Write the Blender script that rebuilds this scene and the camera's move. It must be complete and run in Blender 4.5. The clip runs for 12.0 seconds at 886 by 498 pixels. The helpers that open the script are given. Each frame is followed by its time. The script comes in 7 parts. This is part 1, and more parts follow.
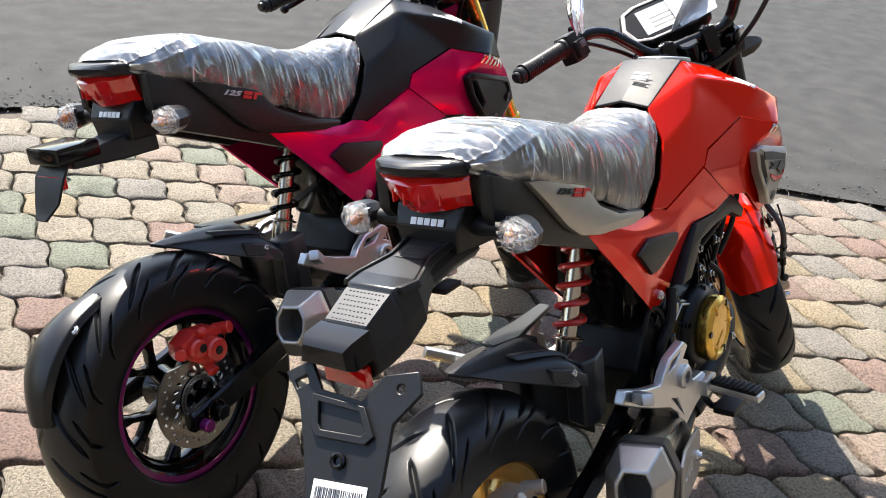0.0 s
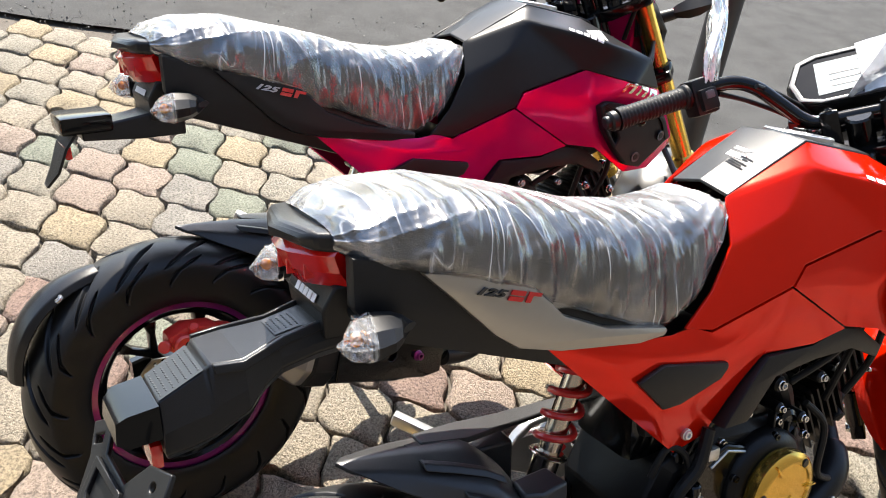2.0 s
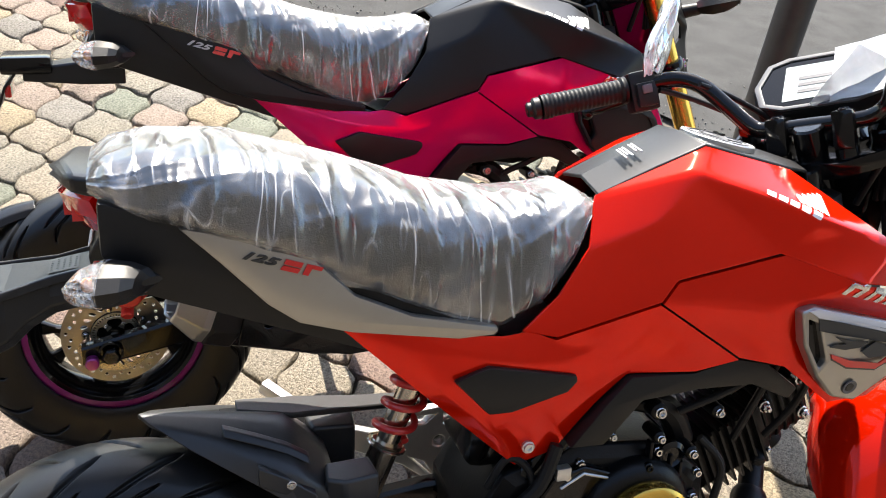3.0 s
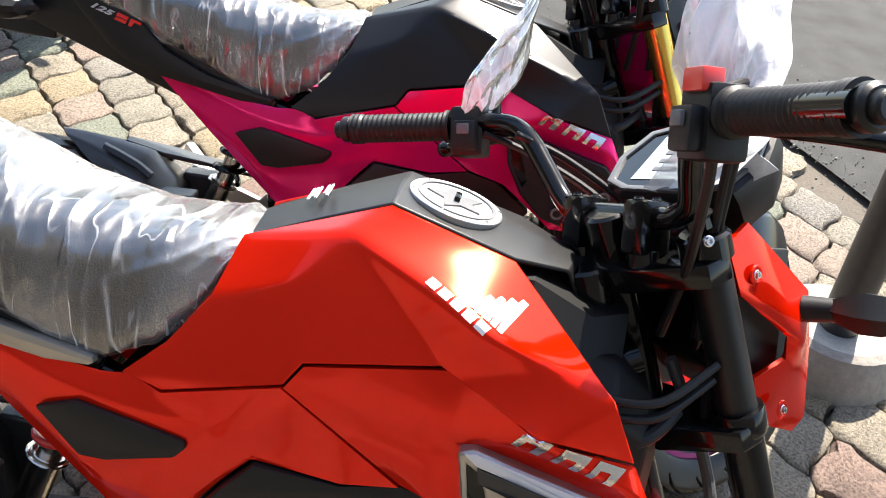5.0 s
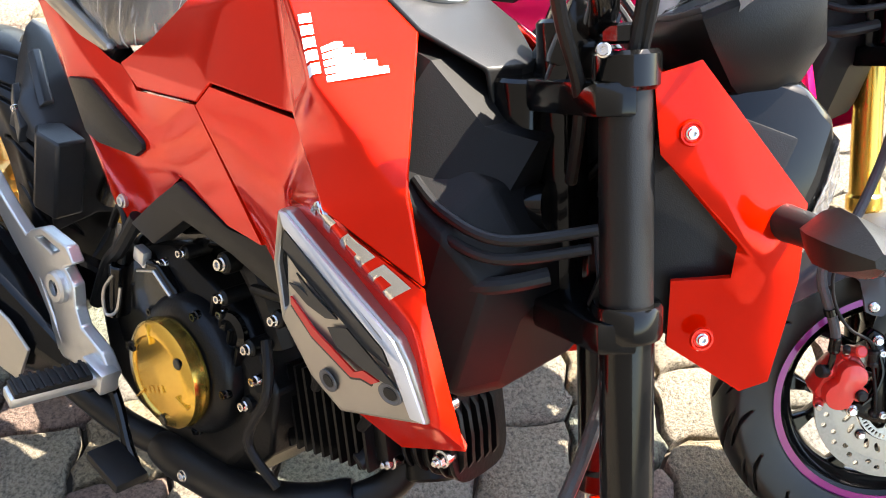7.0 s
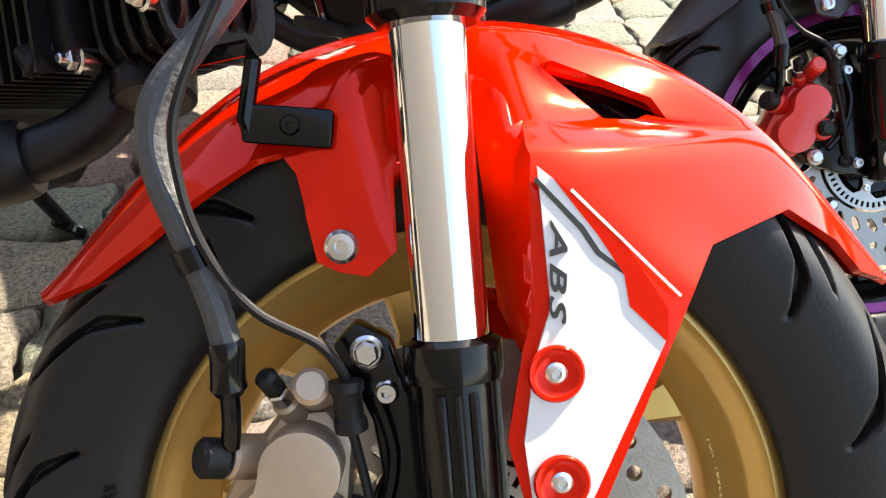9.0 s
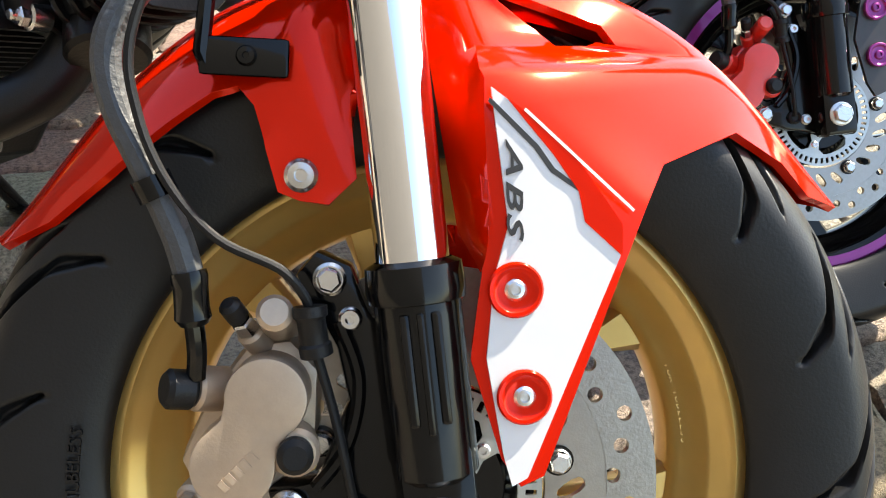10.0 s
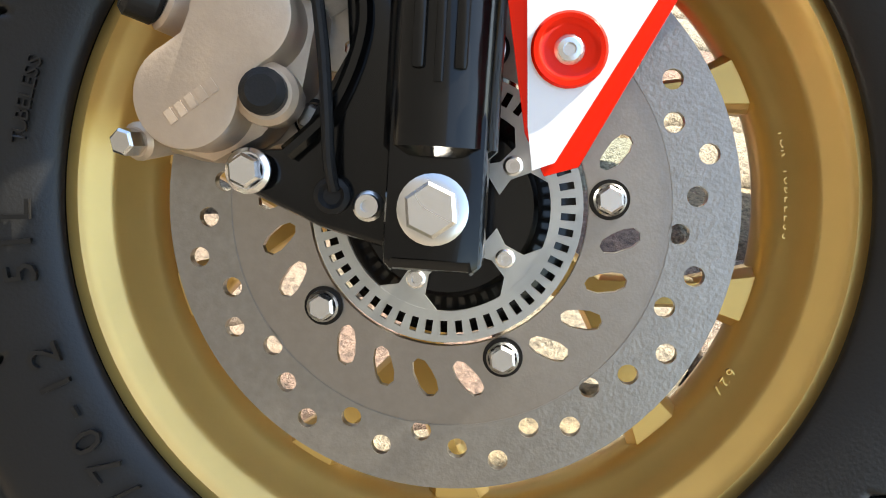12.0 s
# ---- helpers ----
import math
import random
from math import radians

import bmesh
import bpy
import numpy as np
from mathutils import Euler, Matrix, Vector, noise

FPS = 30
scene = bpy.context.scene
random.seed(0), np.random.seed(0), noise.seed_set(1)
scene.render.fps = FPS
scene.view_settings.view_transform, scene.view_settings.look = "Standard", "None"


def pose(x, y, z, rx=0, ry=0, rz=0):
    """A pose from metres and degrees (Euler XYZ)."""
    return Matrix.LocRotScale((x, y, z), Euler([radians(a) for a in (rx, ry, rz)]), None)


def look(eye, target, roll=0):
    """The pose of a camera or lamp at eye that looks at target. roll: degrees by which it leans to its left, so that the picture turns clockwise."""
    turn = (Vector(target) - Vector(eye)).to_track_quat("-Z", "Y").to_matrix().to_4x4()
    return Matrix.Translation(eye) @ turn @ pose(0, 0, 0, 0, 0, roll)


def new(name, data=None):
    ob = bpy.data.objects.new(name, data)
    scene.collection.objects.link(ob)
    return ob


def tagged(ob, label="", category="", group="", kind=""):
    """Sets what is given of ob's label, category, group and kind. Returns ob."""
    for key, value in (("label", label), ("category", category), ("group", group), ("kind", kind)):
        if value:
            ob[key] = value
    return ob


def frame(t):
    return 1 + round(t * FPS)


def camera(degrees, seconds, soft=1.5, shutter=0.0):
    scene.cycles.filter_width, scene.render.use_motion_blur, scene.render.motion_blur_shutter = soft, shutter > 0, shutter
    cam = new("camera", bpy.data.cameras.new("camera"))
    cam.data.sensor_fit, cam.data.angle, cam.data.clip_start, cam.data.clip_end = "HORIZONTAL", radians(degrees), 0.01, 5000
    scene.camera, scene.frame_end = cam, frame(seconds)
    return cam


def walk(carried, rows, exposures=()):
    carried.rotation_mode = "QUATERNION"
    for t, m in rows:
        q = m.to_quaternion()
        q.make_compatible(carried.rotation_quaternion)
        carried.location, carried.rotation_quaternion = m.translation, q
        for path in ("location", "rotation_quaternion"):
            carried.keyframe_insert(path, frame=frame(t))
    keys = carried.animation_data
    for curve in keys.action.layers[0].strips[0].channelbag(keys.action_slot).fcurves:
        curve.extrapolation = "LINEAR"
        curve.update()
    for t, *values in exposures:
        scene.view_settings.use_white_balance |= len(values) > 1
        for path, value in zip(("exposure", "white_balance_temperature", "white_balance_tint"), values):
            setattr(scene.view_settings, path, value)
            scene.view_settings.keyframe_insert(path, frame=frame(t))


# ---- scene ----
cam = camera(52.7, 12.0, 1.0)
PATH = [
    (0, (-0.827, -0.361, 1.211), (0.673, 0.596, 0.298), 6.9),
    (0.5, (-0.719, -0.434, 1.245), (0.723, 0.616, 0.341), 7.2),
    (1, (-0.614, -0.482, 1.260), (0.696, 0.706, 0.329), 7.2),
    (1.5, (-0.452, -0.478, 1.266), (0.658, 0.831, 0.239), 7.8),
    (2, (-0.307, -0.502, 1.280), (0.647, 0.899, 0.220), 8.6),
    (2.5, (-0.111, -0.606, 1.297), (0.672, 0.885, 0.217), 9.1),
    (3, (0.073, -0.635, 1.285), (0.679, 0.910, 0.169), 8.5),
    (3.5, (0.270, -0.605, 1.298), (0.724, 0.985, 0.172), 8.6),
    (3.7, (0.335, -0.606, 1.293), (0.730, 0.997, 0.165), 8.2),
    (5.3, (0.907, -0.490, 1.285), (0.614, 1.094, 0.099), 6.2),
    (5.5, (0.974, -0.483, 1.285), (0.561, 1.075, 0.102), 5.5),
    (6, (1.159, -0.462, 1.282), (0.491, 0.979, 0.068), 5.2),
    (6.5, (1.233, -0.396, 1.241), (0.356, 0.895, -0.009), 4.7),
    (7, (1.263, -0.307, 1.137), (0.271, 0.826, -0.179), 4.4),
    (7.5, (1.350, -0.232, 0.957), (0.313, 0.747, -0.444), 3.1),
    (7.7, (1.377, -0.219, 0.896), (0.319, 0.694, -0.535), 3.3),
    (9.3, (1.377, -0.196, 0.552), (0.394, 1.143, -0.364), 3.7),
    (9.5, (1.382, -0.201, 0.551), (0.407, 1.141, -0.374), 3.7),
    (10, (1.392, -0.211, 0.551), (0.452, 1.131, -0.411), 3.7),
    (10.5, (1.403, -0.224, 0.527), (0.475, 1.080, -0.497), 4.1),
    (11, (1.417, -0.233, 0.495), (0.486, 0.999, -0.613), 3.4),
    (11.5, (1.417, -0.208, 0.458), (0.377, 0.979, -0.600), 5.8),
    (12, (1.422, -0.161, 0.404), (0.284, 0.982, -0.600), 8.8),
]
# the clip's own exposure rises a little as it nears the shaded wheel
EXPOSURE = [(0.0, 1.95, 6800, 10), (2.5, 2.12, 6900, 10), (6.0, 2.35, 7000, 10), (6.5, 2.6, 7100, 10), (7.0, 3.0, 7200, 10), (7.6, 3.15, 7500, 10), (9.3, 2.55, 7500, 8), (10.5, 2.6, 7400, 6), (12.0, 2.8, 7300, 6)]
walk(cam, [(t, look(eye, target, roll)) for t, eye, target, roll in PATH], EXPOSURE)

# ---- light ----
SUN_EL, SUN_AZ = radians(52), radians(70)          # azimuth counted from +x towards +y
world = bpy.data.worlds.new("sky_light")
scene.world = world
world.use_nodes = True
wn = world.node_tree.nodes
sky = wn.new("ShaderNodeTexSky")
sky.sky_type, sky.sun_disc = "NISHITA", False
sky.sun_elevation, sky.sun_rotation = SUN_EL, radians(90) - SUN_AZ
world.node_tree.links.new(sky.outputs[0], wn["Background"].inputs[0])
wn["Background"].inputs[1].default_value = 0.11
sun = new("sun", bpy.data.lights.new("sun", "SUN"))
sun.data.energy, sun.data.angle, sun.data.color = 4.6, radians(0.53), (1.0, 0.955, 0.89)
sun.matrix_basis = look((math.cos(SUN_EL) * math.cos(SUN_AZ) * 9, math.cos(SUN_EL) * math.sin(SUN_AZ) * 9, math.sin(SUN_EL) * 9), (0, 0, 0))


# ---- materials ----
def mat(name, color, rough=0.5, metal=0.0, coat=0.0, var=0.12, scale=60.0, bump=0.0, bump_scale=400.0, stain=0.0, spread=0.08, spec=0.5):
    """A surface with grain, large stains, uneven gloss and fine relief."""
    m = bpy.data.materials.new(name)
    m.use_nodes = True
    n, l = m.node_tree.nodes, m.node_tree.links
    p = n["Principled BSDF"]
    co = n.new("ShaderNodeTexCoord")
    fine, big = n.new("ShaderNodeTexNoise"), n.new("ShaderNodeTexNoise")
    fine.inputs["Scale"].default_value, fine.inputs["Detail"].default_value = scale, 5
    big.inputs["Scale"].default_value, big.inputs["Detail"].default_value = 7.0, 4
    l.new(co.outputs["Object"], fine.inputs["Vector"])
    l.new(co.outputs["Object"], big.inputs["Vector"])
    mix = n.new("ShaderNodeMix")
    mix.data_type = "RGBA"
    mix.inputs["A"].default_value = (*[c * (1 - var) for c in color], 1)
    mix.inputs["B"].default_value = (*[min(1, c * (1 + var)) for c in color], 1)
    l.new(fine.outputs["Fac"], mix.inputs["Factor"])
    mul = n.new("ShaderNodeMix")
    mul.data_type, mul.blend_type = "RGBA", "MULTIPLY"
    mul.inputs["Factor"].default_value = stain
    l.new(mix.outputs["Result"], mul.inputs["A"])
    tone = n.new("ShaderNodeMapRange")
    tone.inputs["From Min"].default_value, tone.inputs["From Max"].default_value, tone.inputs["To Min"].default_value = 0.3, 0.65, 0.35
    l.new(big.outputs["Fac"], tone.inputs["Value"])
    l.new(tone.outputs["Result"], mul.inputs["B"])
    l.new(mul.outputs["Result"], p.inputs["Base Color"])
    rr = n.new("ShaderNodeMapRange")
    rr.inputs["To Min"].default_value, rr.inputs["To Max"].default_value = max(0.02, rough - spread), min(1, rough + spread)
    l.new(big.outputs["Fac"], rr.inputs["Value"])
    l.new(rr.outputs["Result"], p.inputs["Roughness"])
    p.inputs["Metallic"].default_value, p.inputs["Coat Weight"].default_value = metal, coat
    p.inputs["Coat Roughness"].default_value = 0.03
    p.inputs["Specular IOR Level"].default_value = spec
    if bump:
        g, b = n.new("ShaderNodeTexNoise"), n.new("ShaderNodeBump")
        g.inputs["Scale"].default_value, g.inputs["Detail"].default_value = bump_scale, 3
        l.new(co.outputs["Object"], g.inputs["Vector"])
        l.new(g.outputs["Fac"], b.inputs["Height"])
        b.inputs["Strength"].default_value, b.inputs["Distance"].default_value = bump, 0.002
        l.new(b.outputs["Normal"], p.inputs["Normal"])
    return m


def film_mat(name, tint, low, high, rough, scale=26.0, gloss=1.5, stretch=(1.0, 0.45, 0.5), relief=0.01, line=0.05):
    """Thin clear plastic film: flat crumpled facets that meet in narrow milky creases, under a wet gloss."""
    m = bpy.data.materials.new(name)
    m.use_nodes = True
    n, l = m.node_tree.nodes, m.node_tree.links
    n.remove(n["Principled BSDF"])
    co, mp, wob, off = [n.new(k) for k in ("ShaderNodeTexCoord", "ShaderNodeMapping", "ShaderNodeTexNoise", "ShaderNodeVectorMath")]
    clear, milk, shine, mx, top, fr, b = [n.new(k) for k in ("ShaderNodeBsdfTransparent", "ShaderNodeBsdfDiffuse", "ShaderNodeBsdfGlossy", "ShaderNodeMixShader", "ShaderNodeMixShader", "ShaderNodeFresnel", "ShaderNodeBump")]
    mp.inputs["Scale"].default_value, mp.inputs["Rotation"].default_value = stretch, (0.3, 0.6, 0.35)
    l.new(co.outputs["Object"], mp.inputs["Vector"])
    wob.inputs["Scale"].default_value = scale * 0.5
    off.operation = "MULTIPLY_ADD"
    off.inputs[1].default_value = (0.02, 0.02, 0.02)
    l.new(mp.outputs["Vector"], wob.inputs["Vector"])
    l.new(wob.outputs["Color"], off.inputs[0])
    l.new(mp.outputs["Vector"], off.inputs[2])
    height, crease = None, None
    for sc, amp in ((scale, 1.0), (scale * 2.3, 0.42), (scale * 5.0, 0.16)):
        vo, mul, lin = n.new("ShaderNodeTexVoronoi"), n.new("ShaderNodeMath"), n.new("ShaderNodeMapRange")
        vo.feature = "DISTANCE_TO_EDGE"
        vo.inputs["Scale"].default_value = sc
        l.new(off.outputs[0], vo.inputs["Vector"])
        mul.operation = "MULTIPLY_ADD"
        mul.inputs[1].default_value, mul.inputs[2].default_value = amp, 0.0
        l.new(vo.outputs["Distance"], mul.inputs[0])
        lin.inputs["From Min"].default_value, lin.inputs["From Max"].default_value = line * (1.5 - 0.5 * amp), 0.0
        lin.inputs["To Min"].default_value, lin.inputs["To Max"].default_value = 0.0, 0.35 + 0.65 * amp
        l.new(vo.outputs["Distance"], lin.inputs["Value"])
        if height:
            mxm = n.new("ShaderNodeMath")
            mxm.operation = "MAXIMUM"
            l.new(height.outputs[0], mul.inputs[2])
            l.new(crease.outputs[0], mxm.inputs[0])
            l.new(lin.outputs[0], mxm.inputs[1])
            crease = mxm
        else:
            crease = lin
        height = mul
    rg = n.new("ShaderNodeMapRange")
    rg.inputs["To Min"].default_value, rg.inputs["To Max"].default_value = low, high
    l.new(crease.outputs[0], rg.inputs["Value"])
    milk.inputs["Color"].default_value = (*tint, 1)
    l.new(rg.outputs["Result"], mx.inputs[0])
    l.new(clear.outputs[0], mx.inputs[1])
    l.new(milk.outputs[0], mx.inputs[2])
    shine.inputs["Roughness"].default_value = rough
    fr.inputs["IOR"].default_value = gloss
    b.inputs["Strength"].default_value, b.inputs["Distance"].default_value = 1.0, relief
    b.invert = True
    l.new(height.outputs[0], b.inputs["Height"])
    for s in (milk, shine, fr):
        l.new(b.outputs["Normal"], s.inputs["Normal"])
    l.new(fr.outputs[0], top.inputs[0])
    l.new(mx.outputs[0], top.inputs[1])
    l.new(shine.outputs[0], top.inputs[2])
    l.new(top.outputs[0], n["Material Output"].inputs["Surface"])
    return m


def wrap_mat(name, tint, rough):
    """Stretched wrapping film: clear, with fine white stress creases that run in broken streaks, milky patches and a soft gloss."""
    m = bpy.data.materials.new(name)
    m.use_nodes = True
    n, l = m.node_tree.nodes, m.node_tree.links
    n.remove(n["Principled BSDF"])
    co = n.new("ShaderNodeTexCoord")

    def field(scale, stretch, turn, detail, warp=0.0):
        mp, no = n.new("ShaderNodeMapping"), n.new("ShaderNodeTexNoise")
        mp.inputs["Scale"].default_value, mp.inputs["Rotation"].default_value = stretch, turn
        no.inputs["Scale"].default_value, no.inputs["Detail"].default_value, no.inputs["Distortion"].default_value = scale, detail, warp
        l.new(co.outputs["Object"], mp.inputs["Vector"])
        l.new(mp.outputs["Vector"], no.inputs["Vector"])
        return no.outputs["Fac"]

    def math_node(op, a, b=0.0, c=0.0):
        q = n.new("ShaderNodeMath")
        q.operation = op
        for i, v in enumerate((a, b, c)):
            if isinstance(v, float):
                q.inputs[i].default_value = v
            else:
                l.new(v, q.inputs[i])
        return q.outputs[0]

    def span(v, a, b, c, d):
        q = n.new("ShaderNodeMapRange")
        for k, x in (("From Min", a), ("From Max", b), ("To Min", c), ("To Max", d)):
            q.inputs[k].default_value = x
        l.new(v, q.inputs["Value"])
        return q.outputs[0]

    milk_sum, height = None, None
    for scale, stretch, turn, width, amount in ((10.0, (1.0, 0.35, 0.12), (0.3, 1.2, 0.5), 0.009, 1.0), (17.0, (1.0, 0.22, 0.18), (0.9, -0.7, 1.1), 0.010, 0.9), (36.0, (1.0, 0.3, 0.2), (0.1, 0.5, -0.6), 0.014, 0.55)):
        f = field(scale, stretch, turn, 1.0, 0.12)
        dist = math_node("ABSOLUTE", math_node("SUBTRACT", f, 0.5))
        broken = span(field(scale * 0.8, (1.0, 1.0, 1.0), (1.0, 0.4, 0.0), 2.0), 0.42, 0.62, 0.0, amount)
        streak = math_node("MULTIPLY", span(dist, width, 0.0, 0.0, 1.0), broken)
        fold = math_node("MULTIPLY", span(dist, 0.12, 0.0, 0.0, 1.0), 17.0 / scale)
        milk_sum = streak if milk_sum is None else math_node("MAXIMUM", milk_sum, streak)
        height = fold if height is None else math_node("ADD", height, fold)
    patch = span(field(9.0, (1.0, 0.7, 0.4), (0.3, 0.5, 0.2), 4.0), 0.40, 0.64, 0.03, 0.20)
    amount = math_node("ADD", patch, math_node("MULTIPLY", milk_sum, 0.50))
    clear, milk, shine, mx, top, fr, b = [n.new(k) for k in ("ShaderNodeBsdfTransparent", "ShaderNodeBsdfDiffuse", "ShaderNodeBsdfGlossy", "ShaderNodeMixShader", "ShaderNodeMixShader", "ShaderNodeFresnel", "ShaderNodeBump")]
    milk.inputs["Color"].default_value = (*tint, 1)
    shine.inputs["Roughness"].default_value = rough
    fr.inputs["IOR"].default_value = 2.5
    b.inputs["Strength"].default_value, b.inputs["Distance"].default_value = 1.0, 0.0040
    l.new(height, b.inputs["Height"])
    for s in (shine, fr):
        l.new(b.outputs["Normal"], s.inputs["Normal"])
    l.new(amount, mx.inputs[0])
    l.new(clear.outputs[0], mx.inputs[1])
    l.new(milk.outputs[0], mx.inputs[2])
    l.new(fr.outputs[0], top.inputs[0])
    l.new(mx.outputs[0], top.inputs[1])
    l.new(shine.outputs[0], top.inputs[2])
    l.new(top.outputs[0], n["Material Output"].inputs["Surface"])
    return m


def lens_mat(name, tint, rough=0.08):
    m = mat(name, tint, rough, coat=1.0, var=0.1)
    p = m.node_tree.nodes["Principled BSDF"]
    p.inputs["Transmission Weight"].default_value, p.inputs["IOR"].default_value = 0.55, 1.45
    return m


def paver_mat():
    """Cast concrete whose colour changes from stone to stone: sand, grey, pink, green, ochre."""
    m = mat("paver_concrete", (0.5, 0.45, 0.38), 0.9, var=0.6, scale=170, bump=1.0, bump_scale=190, stain=0.45)
    n, l = m.node_tree.nodes, m.node_tree.links
    info, ramp, mulc = n.new("ShaderNodeObjectInfo"), n.new("ShaderNodeValToRGB"), n.new("ShaderNodeMix")
    e = ramp.color_ramp
    e.interpolation = "CONSTANT"
    tones = [(0.0, (0.335, 0.300, 0.240)), (0.28, (0.29, 0.272, 0.225)), (0.46, (0.33, 0.268, 0.225)), (0.60, (0.228, 0.252, 0.202)), (0.68, (0.355, 0.297, 0.20)), (0.81, (0.28, 0.198, 0.168)), (0.90, (0.27, 0.258, 0.235))]
    e.elements[0].color = (*tones[0][1], 1)
    e.elements[1].position, e.elements[1].color = tones[1][0], (*tones[1][1], 1)
    for pos, c in tones[2:]:
        e.elements.new(pos).color = (*c, 1)
    l.new(info.outputs["Random"], ramp.inputs["Fac"])
    mulc.data_type, mulc.blend_type = "RGBA", "MULTIPLY"
    mulc.inputs["Factor"].default_value = 1.0
    p = n["Principled BSDF"]
    src = p.inputs["Base Color"].links[0].from_socket
    sc = n.new("ShaderNodeMix")
    sc.data_type, sc.blend_type = "RGBA", "ADD"
    sc.inputs["Factor"].default_value = 1.0
    l.new(src, sc.inputs["A"])
    sc.inputs["B"].default_value = (0.45, 0.45, 0.45, 1)
    l.new(ramp.outputs["Color"], mulc.inputs["A"])
    l.new(sc.outputs["Result"], mulc.inputs["B"])
    l.new(mulc.outputs["Result"], p.inputs["Base Color"])
    pit, pr, pm = n.new("ShaderNodeTexNoise"), n.new("ShaderNodeMapRange"), n.new("ShaderNodeMix")
    pit.inputs["Scale"].default_value, pit.inputs["Detail"].default_value, pit.inputs["Roughness"].default_value = 150, 8, 0.75
    pr.inputs["From Min"].default_value, pr.inputs["From Max"].default_value, pr.inputs["To Min"].default_value = 0.38, 0.56, 0.3
    l.new([x for x in n if x.bl_idname == "ShaderNodeTexCoord"][0].outputs["Object"], pit.inputs["Vector"])
    l.new(pit.outputs["Fac"], pr.inputs["Value"])
    pm.data_type, pm.blend_type = "RGBA", "MULTIPLY"
    pm.inputs["Factor"].default_value = 1.0
    l.new(mulc.outputs["Result"], pm.inputs["A"])
    l.new(pr.outputs["Result"], pm.inputs["B"])
    l.new(pm.outputs["Result"], p.inputs["Base Color"])
    b = [x for x in n if x.bl_idname == "ShaderNodeBump"][0]
    b.inputs["Distance"].default_value = 0.014
    l.new(pit.outputs["Fac"], b.inputs["Height"])
    return m


def island_random(m):
    """The same stone for the joined far field: its random value comes from each loose piece."""
    c = m.copy()
    n, l = c.node_tree.nodes, c.node_tree.links
    geo = n.new("ShaderNodeNewGeometry")
    for r in [x for x in n if x.bl_idname == "ShaderNodeValToRGB"]:
        l.new(geo.outputs["Random Per Island"], r.inputs["Fac"])
    return c


RED = mat("red_paint", (0.70, 0.012, 0.0016), 0.09, metal=0.45, coat=0.3, var=0.04, stain=0.05, spec=0.1, spread=0.04)
PINK = mat("magenta_paint", (0.64, 0.006, 0.115), 0.16, metal=0.4, coat=0.12, var=0.05, stain=0.06, spec=0.2)
MATTE_BLACK = mat("matte_black_paint", (0.009, 0.009, 0.0095), 0.36, var=0.1, spec=0.25)
PLASTIC = mat("black_plastic", (0.007, 0.007, 0.0073), 0.4, var=0.2, bump=0.12, bump_scale=900, spec=0.3)
SATIN = mat("satin_black_plastic", (0.009, 0.009, 0.0095), 0.30, var=0.2, bump=0.1, bump_scale=900, spec=0.35)
PATCH = mat("pale_grey_plastic", (0.013, 0.013, 0.0135), 0.36, var=0.15, spec=0.6)
HUGGER = mat("dull_black_plastic", (0.022, 0.022, 0.0225), 0.38, var=0.25, bump=0.1, bump_scale=900, spec=0.5)
DARK_GREY = mat("dark_grey_plastic", (0.03, 0.03, 0.0315), 0.36, var=0.15, spec=0.5)
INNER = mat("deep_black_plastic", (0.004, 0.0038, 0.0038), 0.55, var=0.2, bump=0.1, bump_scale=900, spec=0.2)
GREY_PLASTIC = mat("grey_plastic", (0.09, 0.09, 0.095), 0.42, var=0.15, bump=0.1, bump_scale=900)
GLOSS_BLACK = mat("gloss_black", (0.003, 0.003, 0.0031), 0.16, coat=0.2, var=0.1, spec=0.2)
ENGINE = mat("engine_black", (0.004, 0.004, 0.0042), 0.36, var=0.25, bump=0.15, bump_scale=300, spec=0.22)
RUBBER = mat("tyre_rubber", (0.008, 0.008, 0.0082), 0.38, var=0.25, bump=0.08, bump_scale=700, stain=0.3, spec=0.34)
GRIP = mat("grip_rubber", (0.007, 0.007, 0.0073), 0.46, var=0.2, bump=0.1, bump_scale=900, spec=0.25)
HOSE = mat("hose_rubber", (0.045, 0.047, 0.05), 0.5, var=0.25, scale=300, bump=0.5, bump_scale=260)
SEAT = mat("seat_vinyl", (0.013, 0.0135, 0.015), 0.5, var=0.2, bump=0.35, bump_scale=450, spec=0.3)
SHOCK = mat("champagne_steel", (0.60, 0.52, 0.43), 0.2, metal=1.0, var=0.08)
CHROME = mat("chrome", (0.82, 0.82, 0.83), 0.1, metal=1.0, var=0.04)
STEEL = mat("brushed_steel", (0.56, 0.55, 0.53), 0.3, metal=1.0, var=0.12, bump=0.1, bump_scale=500)
DISC = mat("disc_steel", (0.31, 0.285, 0.26), 0.28, metal=0.95, var=0.1, scale=300, bump=0.05, bump_scale=900)
DISC_BAND = mat("disc_band_steel", (0.29, 0.275, 0.255), 0.32, metal=0.95, var=0.2, scale=300, bump=0.1, bump_scale=700)
BOLT = mat("zinc_bolt", (0.62, 0.62, 0.62), 0.25, metal=1.0, var=0.15)
ZINC = mat("zinc_ring", (0.40, 0.41, 0.40), 0.34, metal=0.95, var=0.12, scale=200)
ALU = mat("cast_aluminium", (0.62, 0.62, 0.61), 0.34, metal=0.85, var=0.1, bump=0.2, bump_scale=250)
MUFFLER = mat("muffler_silver", (0.42, 0.40, 0.37), 0.34, metal=0.85, var=0.08)
